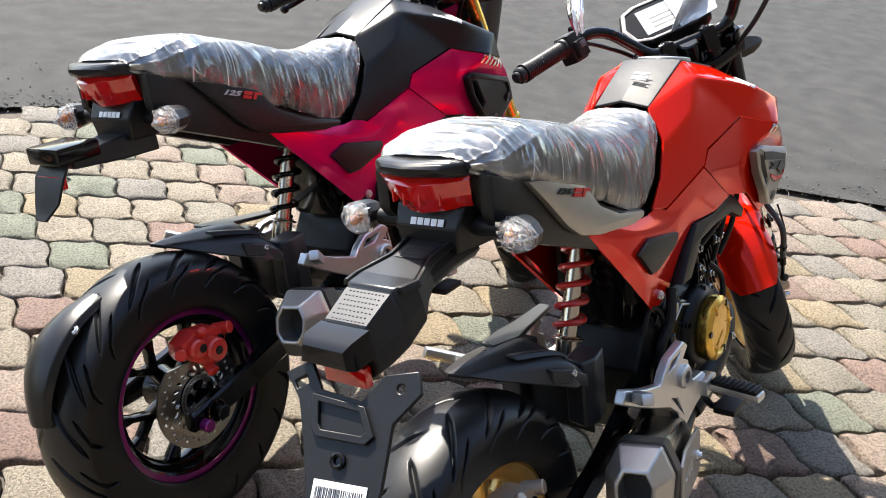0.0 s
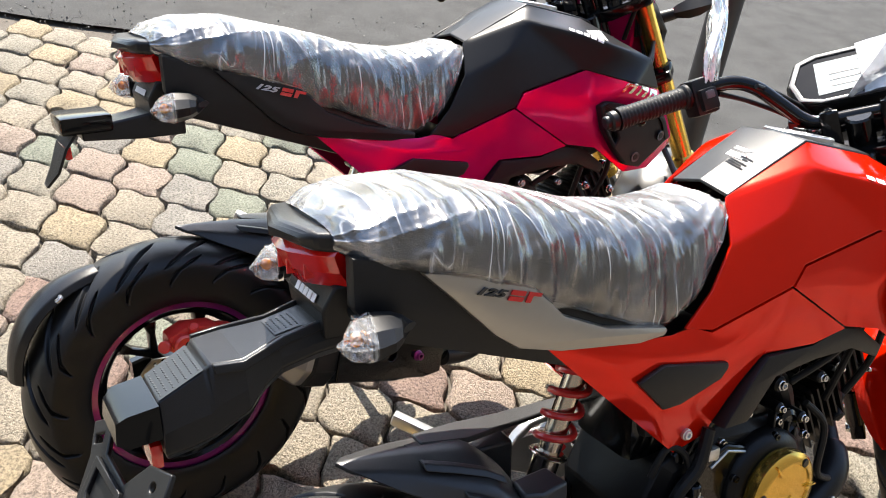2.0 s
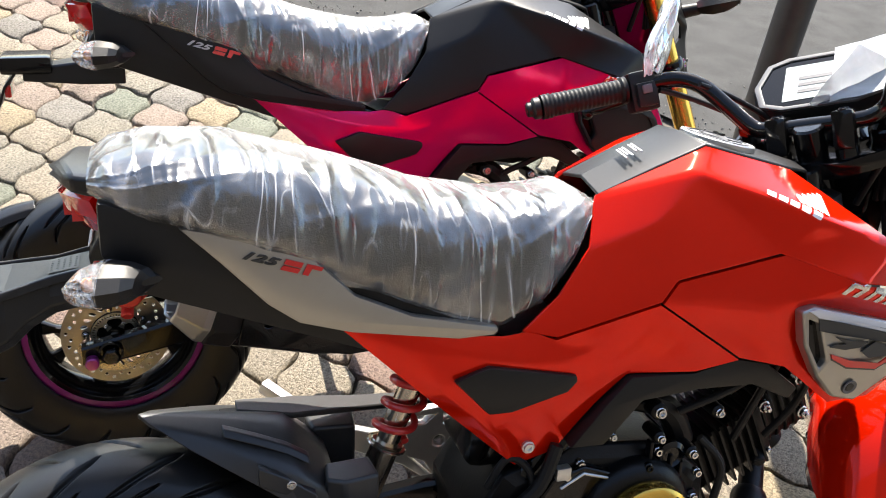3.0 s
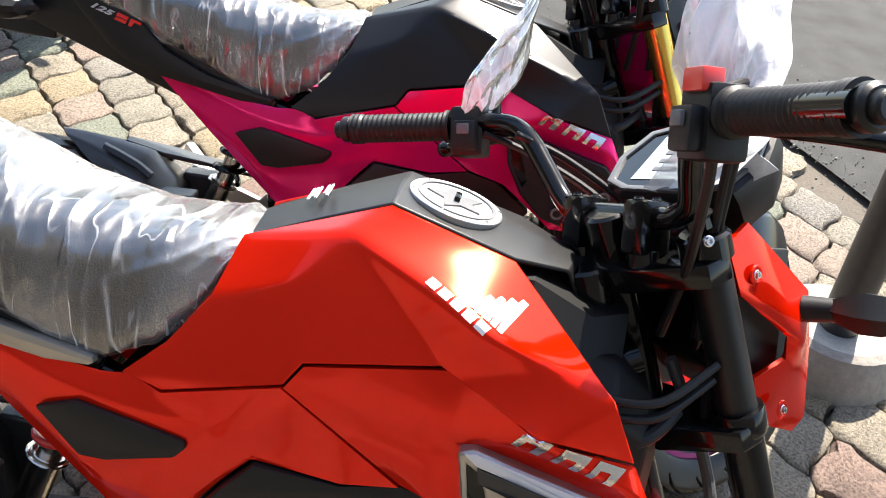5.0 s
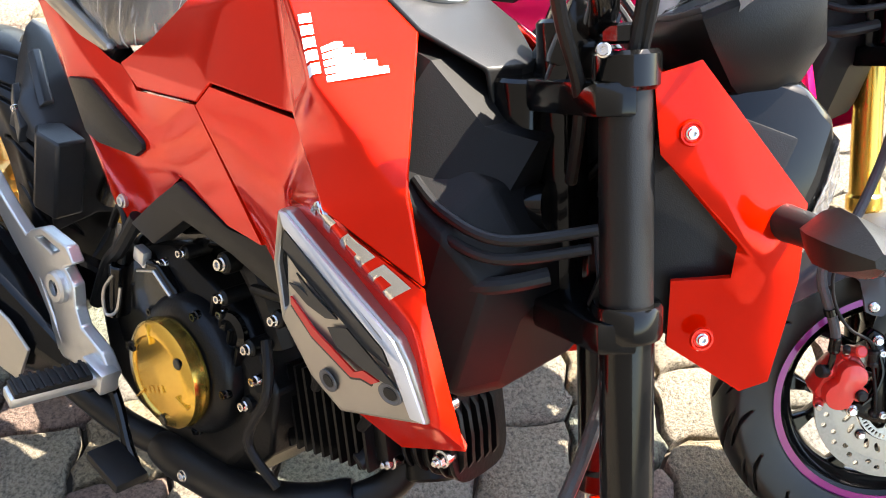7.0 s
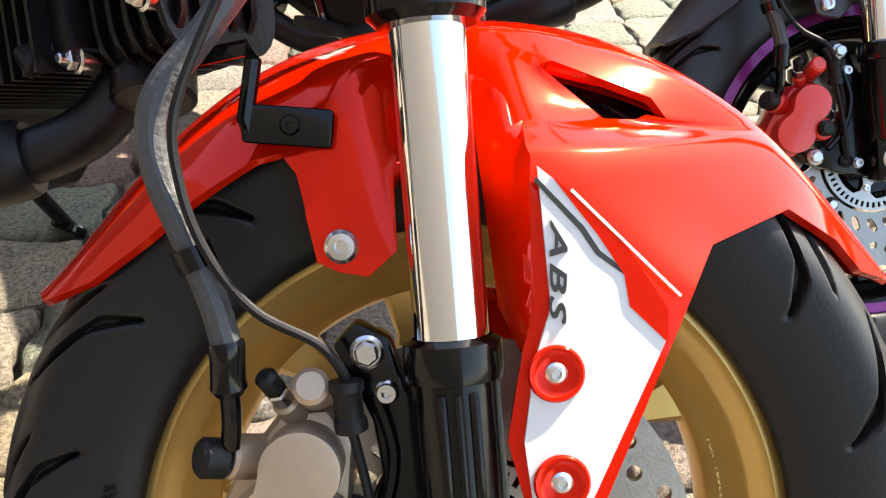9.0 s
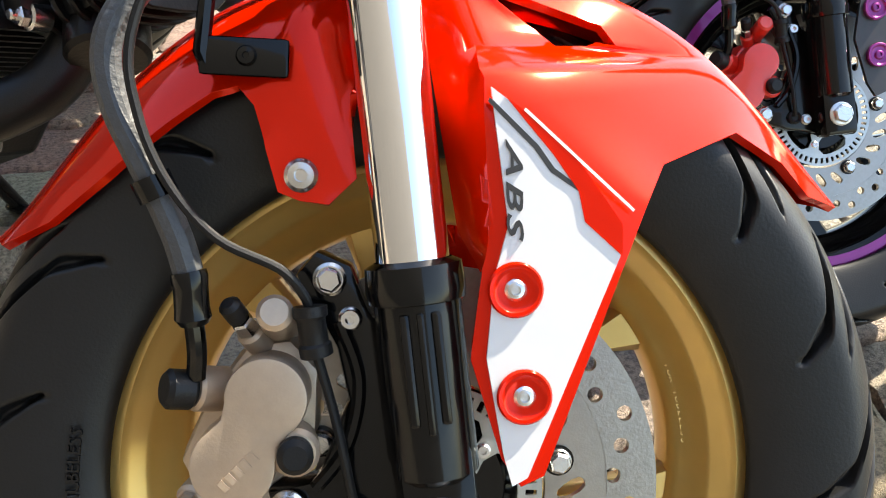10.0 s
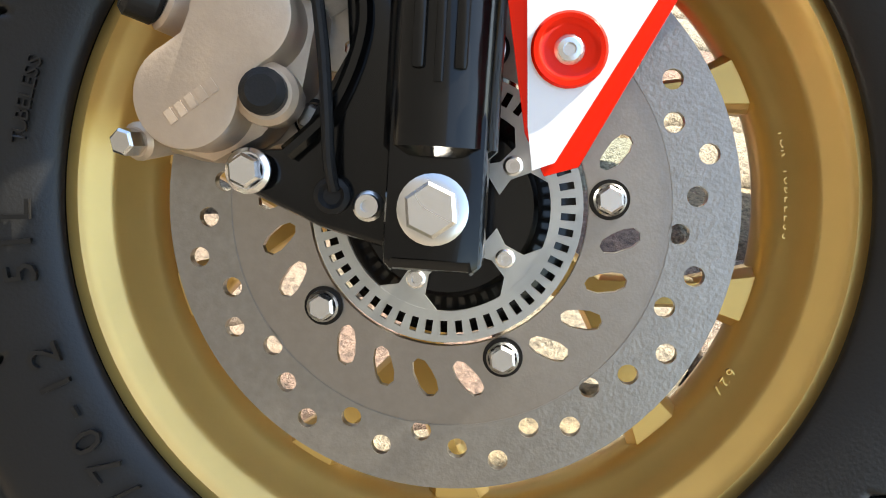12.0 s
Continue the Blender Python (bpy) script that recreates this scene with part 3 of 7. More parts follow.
def wheel(bike, name, c, R, w, bead, rim_mat, at, disc, front, ring_mat=None, spoke_turn=0.3):
    tyre = part("tyre", tyre_mesh(c, R, w, bead, sign=1 if front else -1), RUBBER, bike, "black road tyre with cut diagonal tread", at=at, angle=80)
    tyre.name = name
    rim = part("rim", rim_mesh(c, bead, w * 0.66, 0.034), rim_mat, tyre, angle=36)
    for k in range(5):
        part("spoke", spoke_mesh(c, bead, 0.034, spoke_turn + 2 * math.pi * k / 5), rim_mat, tyre)
    if ring_mat:
        for s in (-1, 1):
            y = s * (w * 0.66 + 0.0006)
            part("rim_stripe", lathe([(bead - 0.010, y), (bead + 0.002, y), (bead + 0.002, y + s * 0.0012), (bead - 0.010, y + s * 0.0012)], c, n=96, closed=True), ring_mat, tyre, "purple rim tape")
    y, r = disc
    base = radians(28.8)
    slots = [base + radians(72 * k - 14.4 * n) for k in range(5) for n in (1, 2, 3, 4)]
    inner, band = disc_mesh(c, y, r, r * 0.49, slots)
    dk = part("brake_disc", inner, DISC, tyre, "slotted steel brake disc")
    part("friction_band", band, DISC_BAND, dk, "drilled and brushed steel band")
    for k in range(5):
        a = base + 2 * math.pi * k / 5
        p = (c[0] + r * 0.56 * math.cos(a), y - 0.002, c[2] + r * 0.56 * math.sin(a))
        part("washer", lathe([(0.0, 0.0), (r * 0.07, 0.0), (r * 0.07, 0.0012), (0, 0.0012)], p, (0, -1, 0), 24), GLOSS_BLACK, dk)
        hexa = lathe([(0, 0), (r * 0.057, 0), (r * 0.057, 0.002), (r * 0.05, 0.003)], (p[0], p[1] - 0.0012, p[2]), (0, -1, 0), 24)
        rod((p[0], p[1] - 0.003, p[2]), (p[0], p[1] - 0.0075, p[2]), r * 0.05, 6, 0.001, hexa)
        part("disc_bolt", hexa, BOLT, dk)
    # toothed sensor ring inside the disc, on three zinc arms
    teeth = [[(c[0] + rr * math.cos(q), c[2] + rr * math.sin(q)) for rr, q in ((r * 0.395, a - 0.032), (r * 0.445, a - 0.028), (r * 0.445, a + 0.028), (r * 0.395, a + 0.032))] for a in [2 * math.pi * k / 50 for k in range(50)]]
    ring = plate([ring_points(c[0], c[2], r * 0.47, 72), ring_points(c[0], c[2], r * 0.36, 72)] + teeth, y - 0.006, y - 0.004)
    for k in range(5):
        a = base + 0.5 + 2 * math.pi * k / 5
        ca_, sa_ = math.cos(a), math.sin(a)
        arm = [(c[0] + r * (u * ca_ - v * sa_), c[2] + r * (u * sa_ + v * ca_)) for u, v in ((0.18, -0.06), (0.24, -0.035), (0.31, -0.05), (0.365, -0.15), (0.385, 0.0), (0.365, 0.15), (0.31, 0.05), (0.24, 0.035), (0.18, 0.06))]
        part("ring_arm", plate([arm], y - 0.0058, y - 0.0042), ZINC, tyre)
        bolt(tyre, (c[0] + r * 0.27 * ca_, y - 0.0058, c[2] + r * 0.27 * sa_), (0, -1, 0), 0.0028, 0.002, BOLT)
    part("sensor_ring", ring, ZINC, tyre, "slotted zinc sensor ring")
    part("wheel_hub", lathe([(0.012, 0.0), (r * 0.30, 0.0), (r * 0.32, 0.006), (r * 0.46, 0.010), (r * 0.46, 0.016), (0.012, 0.016)], (c[0], y - 0.001, c[2]), n=40), GLOSS_BLACK, tyre)
    return tyre


def hose(parent, pts, r, material=GRIP, name="cable", at=None, label=""):
    return part(name, tube(curve_points(pts), r, 10), material, parent, label, at=at)


def knurled_grip(parent, a, b, at):
    """A rubber handlebar grip with moulded ribs and a capped end."""
    a, b = Vector(a), Vector(b)
    d = (b - a).normalized()
    n = 40
    pts = [a + (b - a) * i / n for i in range(n + 1)]
    rs = [0.0165 + (0.0025 if i < 3 else 0) + (0.0012 if i > n - 5 else 0) + 0.0005 * math.cos(i * math.pi) for i in range(n + 1)]
    g = part("grip", tube(pts, rs, 24), GRIP, parent, "black rubber grip", at=at)
    cap = rod(b, b + d * 0.014, 0.0155, 20, 0.003)
    rod(b + d * 0.012, b + d * 0.022, 0.0105, 16, 0.002, cap)
    part("bar_end", cap, PLASTIC, g)
    return g


def front_end(bike, S, paint, shroud_mat, fork_mat, rim_mat, ring_mat, caliper_mat, bolt_mat, decal, leg_mat, fender_mat, boots):
    """Fork, wheel, mudguard, lamp and handlebar, turned together by S."""
    c = (1.197, 0.0, 0.236)
    wh = wheel(bike, "front_wheel", c, 0.226, 0.054, 0.152, rim_mat, S, (-0.0535, 0.1028), True, ring_mat, 1.134)
    if decal:
        arc_letters("51L", c, -0.0515, 0.1655, radians(215), 0.019, RUBBER, wh, step=0.072, depth=0.001)
        arc_letters("120/70-12", c, -0.0515, 0.1655, radians(260.4), 0.019, RUBBER, wh, step=0.0742, depth=0.001)
        arc_letters("TUBELESS", c, -0.0515, 0.165, radians(197), 0.0085, RUBBER, wh, step=0.0254, depth=0.0008)
        arc_letters("FOR TUBELESS", c, -0.0165, 0.129, radians(38.5), 0.005, GOLD_RIM, wh, name="rim_lettering", label="cast rim lettering", step=0.028, depth=0.0012)
        arc_letters("627", c, -0.0165, 0.127, radians(-5.0), 0.006, GOLD_RIM, wh, name="rim_lettering", label="cast rim lettering", step=0.034, depth=0.0012)
    # legs
    foot = Vector((1.186, 0, 0.262))

    def leg_at(s, y):
        return foot + UP_FORK * s + Vector((0, y, 0))

    for side in (-1, 1):
        y = 0.088 * side
        low = rod(leg_at(-0.012, y), leg_at(0.073, y), 0.0185, 28, 0.003)
        leg = part("fork_slider", low, GLOSS_BLACK, bike, "gloss black fork slider", at=S)
        part("collar", lathe([(0.0175, 0), (0.0205, 0.001), (0.0212, 0.006), (0.0205, 0.016), (0.0165, 0.018)], leg_at(0.0625, y), UP_FORK, 28), GLOSS_BLACK, leg)
        part("stanchion", rod(leg_at(0.066, y), leg_at(0.235, y), 0.0156, 28), CHROME, leg, "polished chrome fork tube")
        top = rod(leg_at(0.206, y), leg_at(0.232, y), 0.0245, 28, 0.004)
        rod(leg_at(0.228, y), leg_at(0.44, y), 0.0205, 28, 0.002, top, 0.0205)
        part("upper_tube", top, fork_mat, leg, "upper fork tube")
        part("clamp_ring", lathe([(0.019, 0), (0.025, 0.0), (0.0265, 0.003), (0.0265, 0.023), (0.025, 0.026), (0.019, 0.026)], leg_at(0.425, y), UP_FORK, 28), GLOSS_BLACK, leg)
        part("fork_outer", rod(leg_at(0.44, y), leg_at(0.615, y), 0.0198, 28, 0.002, None, 0.0195), fork_mat if fork_mat is not GLOSS_BLACK else PLASTIC, leg)
        cap = rod(leg_at(0.605, y), leg_at(0.632, y), 0.0245, 24, 0.003)
        rod(leg_at(0.636, y), leg_at(0.65, y), 0.016, 6, 0.002, cap)
        part("fork_cap", cap, GLOSS_BLACK, leg)
        # axle lug
        d0, d1 = UP_FORK, Vector((UP_FORK.z, 0, -UP_FORK.x))
        lug = plate([[((Vector((1.197, 0, 0.236)) + d1 * u + d0 * v).x, (Vector((1.197, 0, 0.236)) + d1 * u + d0 * v).z) for u, v in ((-0.0155, 0.032), (0.0155, 0.032), (0.0158, -0.018), (0.0135, -0.0195), (-0.0135, -0.0195), (-0.0158, -0.018))]], y - 0.013, y + 0.013, 0.004)
        part("axle_lug", lug, GLOSS_BLACK, leg)
        nut = lathe([(0, 0), (0.0112, 0.0), (0.0112, 0.0022), (0.0095, 0.003), (0.006, 0.003)], (1.197, y + side * 0.012, 0.236), (0, side, 0), 28)
        rod((1.197, y + side * 0.014, 0.236), (1.197, y + side * 0.021, 0.236), 0.0088, 6, 0.0012, nut)
        part("axle_nut", nut, BOLT, leg, "zinc axle nut")
        if boots:
            for dx in (-0.0065, 0.0065):
                part("slider_rib", box((dx - 0.002, -0.0195, 0), (dx + 0.002, -0.015, 0.046), 0.0015, m=Matrix.Translation(leg_at(0.014, y)) @ Vector((0, 0, 1)).rotation_difference(UP_FORK).to_matrix().to_4x4()), GLOSS_BLACK, leg)
            part("pinch_rib", box((-0.0015, -0.0195, 0.0), (0.0015, -0.016, 0.05), 0.001, m=Matrix.Translation(leg_at(0.01, y)) @ Vector((0, 0, 1)).rotation_difference(UP_FORK).to_matrix().to_4x4()), GLOSS_BLACK, leg)
        bolt(leg, leg_at(0.625, y) + Vector((-0.02, -0.024, 0)), (-0.3, -1, 0.1), 0.0042, 0.004, BOLT)
    # bridges
    crown = plate([[(-0.004, -0.112), (0.024, -0.112), (0.03, -0.05), (0.03, 0.05), (0.024, 0.112), (-0.004, 0.112), (-0.046, 0.04), (-0.046, -0.04)]], -0.012, 0.012, 0.004)
    tilt = Vector((0, 0, 1)).rotation_difference(UP_FORK).to_matrix().to_4x4()
    for s, nm in ((0.43, "lower_bridge"), (0.60, "upper_bridge")):
        m = Matrix.Translation(leg_at(s, 0)) @ tilt @ Matrix(((1, 0, 0, -0.02), (0, 0, 1, 0), (0, 1, 0, 0), (0, 0, 0, 1)))
        b2 = crown.copy()
        bmesh.ops.transform(b2, matrix=m, verts=b2.verts)
        part(nm, b2, GLOSS_BLACK, bike, "black cast fork bridge", at=S)
    crown.free()
    stem = part("steering_stem", rod(leg_at(0.40, 0) + Vector((-0.04, 0, 0)), leg_at(0.64, 0) + Vector((-0.04, 0, 0)), 0.02, 24, 0.003), GLOSS_BLACK, bike, at=S)
    part("stem_nut", rod(leg_at(0.615, 0) + Vector((-0.04, 0, 0)), leg_at(0.634, 0) + Vector((-0.04, 0, 0)), 0.018, 6, 0.003), BOLT, stem)
    # handlebar
    SB = S @ Matrix.Translation((0.93, 0, 0.84)) @ Matrix.Rotation(radians(4.0), 4, RAKE_AXIS) @ Matrix.Translation((-0.93, 0, -0.84))
    left = [(0.914, 0.0, 0.852), (0.914, 0.055, 0.853), (0.914, 0.078, 0.862), (0.912, 0.106, 0.893), (0.909, 0.135, 0.925), (0.905, 0.165, 0.941), (0.892, 0.200, 0.943), (0.865, 0.25, 0.937), (0.815, 0.315, 0.931)]
    right = [(0.775, -0.330, 0.930), (0.812, -0.222, 0.934), (0.836, -0.165, 0.934), (0.866, -0.130, 0.922), (0.889, -0.110, 0.897), (0.908, -0.096, 0.868), (0.913, -0.078, 0.855), (0.914, -0.055, 0.852)]
    bar = right + left
    hb = part("handlebar", tube(curve_points(bar, 5), 0.0112, 16), GLOSS_BLACK, bike, "black steel tube handlebar", at=SB)
    for y in (-0.042, 0.042):
        cl = box((0.893, y - 0.014, 0.816), (0.933, y + 0.014, 0.868), 0.006)
        rod((0.912, y, 0.785), (0.912, y, 0.822), 0.015, 20, 0.002, cl)
        clamp = part("bar_clamp", cl, GLOSS_BLACK, hb)
        for x in (0.900, 0.924):
            bolt(clamp, (x, y, 0.868), (0, 0, 1), 0.0045, 0.003, GLOSS_BLACK)
    for s in (-1, 1):
        a, b = (Vector((0.874, 0.236, 0.938)), Vector((0.797, 0.333, 0.930))) if s > 0 else (Vector((0.8165, -0.208, 0.934)), Vector((0.785, -0.326, 0.930)))
        d = (b - a).normalized()
        knurled_grip(hb, a, b, None)
        # switch block
        rot = Vector((0, 1, 0)).rotation_difference(d * s).to_matrix().to_4x4()
        sw = box((-0.019, -0.020, -0.036), (0.02, 0.020, 0.022), 0.007, m=Matrix.Translation(a - d * 0.022) @ rot)
        box((-0.03, -0.014, -0.03), (-0.012, 0.014, 0.004), 0.004, sw, Matrix.Translation(a - d * 0.022) @ rot)
        swp = part("switch_housing", sw, PLASTIC, hb, "black switch housing")
        part("switch_button", box((-0.034, -0.007, -0.012), (-0.028, 0.007, 0.0), 0.002, m=Matrix.Translation(a - d * 0.022) @ rot), GREY_PLASTIC, swp)
        if s < 0:
            part("kill_switch", box((-0.024, -0.013, 0.014), (-0.004, 0.013, 0.032), 0.003, m=Matrix.Translation(a - d * 0.02) @ rot), CAL_RED, swp, "red engine stop rocker")
        # lever with its perch
        perch = box((0.004, -0.018, -0.014), (0.032, 0.014, 0.012), 0.005, m=Matrix.Translation(a - d * 0.052) @ rot)
        pp = part("lever_perch", perch, GLOSS_BLACK, hb)
        root = a - d * 0.05 + Vector((0.03, 0, -0.004))
        lv = [root, root + d * 0.035 + Vector((0.026, 0, -0.003)), root + d * 0.085 + Vector((0.05, 0, -0.006)), root + d * 0.13 + Vector((0.072, 0, -0.009)), root + d * 0.16 + Vector((0.088, 0, -0.011))]
        if s < 0:
            lv = [Vector(q) for q in ((0.846, -0.178, 0.930), (0.864, -0.212, 0.927), (0.877, -0.255, 0.922), (0.886, -0.295, 0.916), (0.891, -0.326, 0.911))]
        lvb = tube(curve_points(lv, 5), [0.0075] * 17 + [0.0065, 0.006, 0.006, 0.006], 12)
        bmesh.ops.create_uvsphere(lvb, u_segments=14, v_segments=10, radius=0.0105, matrix=Matrix.Translation(lv[-1]))
        part("lever", lvb, GLOSS_BLACK, pp, "black ball-end lever")
        part("mirror_boss", rod(a - d * 0.045 + Vector((0.004, 0, 0.012)), a - d * 0.045 + Vector((0.004, 0, 0.03)), 0.009, 14, 0.002), GLOSS_BLACK, pp)
    # instrument pod
    m = Matrix.Translation((1.014, 0.0, 0.903)) @ Matrix.Rotation(radians(-44), 4, "Y")
    outline = [(-0.045, -0.098), (0.0, -0.112), (0.05, -0.094), (0.062, -0.06), (0.062, 0.06), (0.05, 0.094), (0.0, 0.112), (-0.045, 0.098), (-0.058, 0.06), (-0.058, -0.06)]
    outline = [(x * 0.92, y * 0.86) for x, y in outline]
    flat = Matrix(((1, 0, 0, 0), (0, 0, 1, 0), (0, 1, 0, 0), (0, 0, 0, 1)))
    pod = loft([[m @ Vector((x * s, y * s, z)) for x, y in outline] for s, z in ((0.50, -0.070), (0.84, -0.046), (1.0, -0.008), (1.0, 0.006), (0.96, 0.0105))])
    pd = part("meter_pod", pod, PLASTIC, bike, "black instrument pod", at=SB)
    inner = [(x * 0.84, y * 0.86) for x, y in outline]
    part("meter_bezel", plate([[(x * 0.95, y * 0.95) for x, y in outline], inner], 0.0105, 0.015, 0.001, m @ flat), GREY_PLASTIC if decal else paint, pd)
    part("meter_glass", plate([inner], 0.0105, 0.0125, 0, m @ flat), GLOSS_BLACK, pd, "dark glass over the display")
    part("meter_display", plate([[(-0.03, -0.055), (0.032, -0.055), (0.036, -0.04), (0.036, 0.05), (-0.034, 0.05)]], 0.0126, 0.0134, 0, m @ flat), SCREEN, pd, "grey liquid crystal display")
    part("meter_bars", strips([[(-0.02 + 0.013 * k, -0.035), (-0.014 + 0.013 * k, -0.035), (-0.014 + 0.013 * k, 0.03), (-0.02 + 0.013 * k, 0.03)] for k in range(3)], m @ Matrix.Translation((0, 0, 0.0135))), GREY_PLASTIC, pd)
    # head lamp body
    secs = []
    for x, sy, z0, z1 in ((0.995, 0.058, 0.72, 0.85), (1.04, 0.064, 0.68, 0.875), (1.085, 0.060, 0.68, 0.875), (1.115, 0.048, 0.70, 0.86), (1.135, 0.03, 0.73, 0.83)):
        zc = (z0 + z1) / 2
        secs.append([(x, sy * u, zc + (z1 - z0) / 2 * v) for u, v in ((-1, -0.4), (-0.7, -0.95), (0, -1), (0.7, -0.95), (1, -0.4), (1, 0.35), (0.7, 0.9), (0, 1), (-0.7, 0.9), (-1, 0.35))])
    hl = soft(part("headlamp_shell", loft(secs), GLOSS_BLACK if decal else paint, bike, "headlamp housing", at=S, angle=20), 0.005)
    part("headlamp_glass", loft([[(x + 0.014, y * 0.8, 0.79 + (z - 0.79) * 0.8) for x, y, z in secs[3]], [(1.146, y * 0.7, 0.79 + (z - 0.79) * 0.7) for x, y, z in secs[4]]]), CLEAR_LENS, hl, "clear headlamp glass")
    # side shrouds by the lamp, with bolts and turn signals
    sv = [(0.965, -0.098, 0.835), (0.992, -0.095, 0.856), (1.105, -0.082, 0.79), (1.127, -0.074, 0.735), (1.143, -0.066, 0.652), (1.126, -0.066, 0.637), (1.055, -0.080, 0.655), (1.037, -0.084, 0.703),
          (1.075, -0.088, 0.721), (1.068, -0.092, 0.745), (0.99, -0.098, 0.787), (1.085, -0.100, 0.740)]
    sf = [(0, 1, 11, 10), (1, 2, 11), (2, 3, 11), (3, 4, 8, 11), (4, 5, 6, 8), (6, 7, 8), (8, 9, 11), (9, 10, 11)]
    for s in (False, True):
        k = 1 if s else -1
        sh = swell(part("lamp_shroud", round_panel(poly(sv, sf, s), 12, 0.8), shroud_mat, bike, "angular shroud beside the headlamp", at=S, angle=85), 2)
        soft(thick(sh, 0.006), 0.002, 2, 50)
        part("shroud_back", box((0.99, 0.066 * k - 0.004, 0.66), (1.085, 0.066 * k + 0.004, 0.83), 0.003), PLASTIC, sh)
        for x, y, z in ((1.004, 0.100, 0.808), (1.073, 0.092, 0.672)):
            part("washer", lathe([(0, 0), (0.0095, 0), (0.0085, 0.0018), (0.007, 0.0018), (0.006, 0.0006), (0, 0.0006)], (x, y * k, z), (0.15, k, 0.05), 24), bolt_mat if bolt_mat is not BOLT else shroud_mat, sh)
            bolt(sh, (x, y * k + 0.0006 * k, z), (0.15, k, 0.05), 0.0038, 0.0035, BOLT)
        st = rod((1.092, 0.085 * k, 0.772), (1.11, 0.118 * k, 0.775), 0.0135, 16, 0.002, None, 0.012)
        turn_signal(sh, st, Vector((1.108, 0.112 * k, 0.776)), Vector((0.10, 0.95 * k, 0.03)), k)
    # front mudguard
    fender(bike, S, fender_mat, decal, bolt_mat)
    # brake caliper on its bracket
    SK = S @ Matrix.Translation((0.003, 0.001, -0.010))
    P1, P2 = Vector((1.110, 0, 0.274)), Vector((1.1045, 0, 0.243))
    prof = [(0, 0), (0.0163, 0), (0.0163, 0.0325), (0.0152, 0.0345), (0.0135, 0.0353), (0, 0.0353)]
    cal = lathe(prof, (P1.x, -0.058, P1.z), (0, -1, 0), 36)
    lathe(prof, (P2.x, -0.0581, P2.z), (0, -1, 0), 36, cal)
    # one cast cover over both pistons, waisted between them
    ax = (P1 - P2).normalized()
    sx = Vector((ax.z, 0, -ax.x))
    waist = [P1 + ax * (0.0172 * math.cos(radians(a))) + sx * (0.0172 * math.sin(radians(a))) for a in range(-122, 123, 8)]
    waist.append((P1 + P2) / 2 + sx * 0.0130)
    waist += [P2 + ax * (0.0178 * math.cos(radians(a))) + sx * (0.0178 * math.sin(radians(a))) for a in range(58, 303, 8)]
    waist.append((P1 + P2) / 2 - sx * 0.0130)
    join(cal, plate([[(q.x, q.z) for q in waist]], -0.0940, -0.060, 0.0016))
    join(cal, plate([[(1.080, 0.232), (1.084, 0.262), (1.094, 0.290), (1.112, 0.298), (1.128, 0.288), (1.134, 0.262), (1.128, 0.240), (1.116, 0.224), (1.094, 0.220)]], -0.074, -0.028, 0.006))
    ca = part("brake_caliper", cal, caliper_mat, bike, "twin piston brake caliper", at=SK, angle=30)
    part("pin_lug", rod((1.106, -0.052, 0.296), (1.1035, -0.094, 0.310), 0.0078, 20, 0.002), caliper_mat, ca)
    part("bleed_boss", rod((1.103, -0.066, 0.288), (1.094, -0.078, 0.297), 0.0062, 16, 0.0015), caliper_mat, ca)
    nip = rod((1.094, -0.078, 0.297), (1.090, -0.084, 0.3015), 0.0052, 6, 0.001)
    part("bleed_nipple", nip, BOLT, ca)
    part("bleed_cap", rod((1.090, -0.084, 0.3015), (1.084, -0.092, 0.308), 0.0048, 14, 0.002), GRIP, ca)
    part("hose_boss", rod((1.094, -0.066, 0.268), (1.078, -0.080, 0.267), 0.0098, 18, 0.0015), caliper_mat, ca)
    part("hose_banjo_cap", rod((1.079, -0.080, 0.2665), (1.068, -0.087, 0.2655), 0.0086, 18, 0.002), GRIP, ca)
    part("pin_boot", rod((1.124, -0.066, 0.254), (1.128, -0.092, 0.255), 0.0105, 20, 0.002), caliper_mat, ca)
    part("rubber_cap", rod((1.1275, -0.090, 0.255), (1.1285, -0.100, 0.2555), 0.0076, 20, 0.0025), GRIP, ca)
    part("pad_pin_lug", rod((1.094, -0.060, 0.226), (1.090, -0.080, 0.220), 0.0068, 16, 0.0015), caliper_mat, ca)
    part("pad_pin", rod((1.0905, -0.078, 0.2205), (1.089, -0.089, 0.219), 0.0048, 6, 0.001), BOLT, ca)
    if decal:
        for k in range(5):
            part("cast_bar", strips([[(0.0042 * k, 0), (0.0042 * k + 0.0027, 0), (0.0042 * k + 0.0027, 0.0048), (0.0042 * k, 0.0048)]], plane_frame((1.1048, -0.0941, 0.2325), (0.49, 0, 0.87), (-0.87, 0, 0.49)), 0.0005), caliper_mat, ca)
    br = plate([[(1.106, 0.325), (1.112, 0.338), (1.128, 0.336), (1.142, 0.318), (1.166, 0.312), (1.190, 0.250), (1.186, 0.226), (1.160, 0.222), (1.128, 0.222), (1.120, 0.232), (1.140, 0.242), (1.143, 0.28), (1.132, 0.300), (1.120, 0.312)]], -0.080, -0.060, 0.003)
    bk = part("caliper_bracket", br, GLOSS_BLACK, bike, "black caliper bracket", at=SK)
    part("bracket_rib", tube(curve_points([(1.130, -0.082, 0.312), (1.145, -0.082, 0.29), (1.148, -0.082, 0.262), (1.140, -0.082, 0.240)]), 0.0032, 8), GLOSS_BLACK, bk)
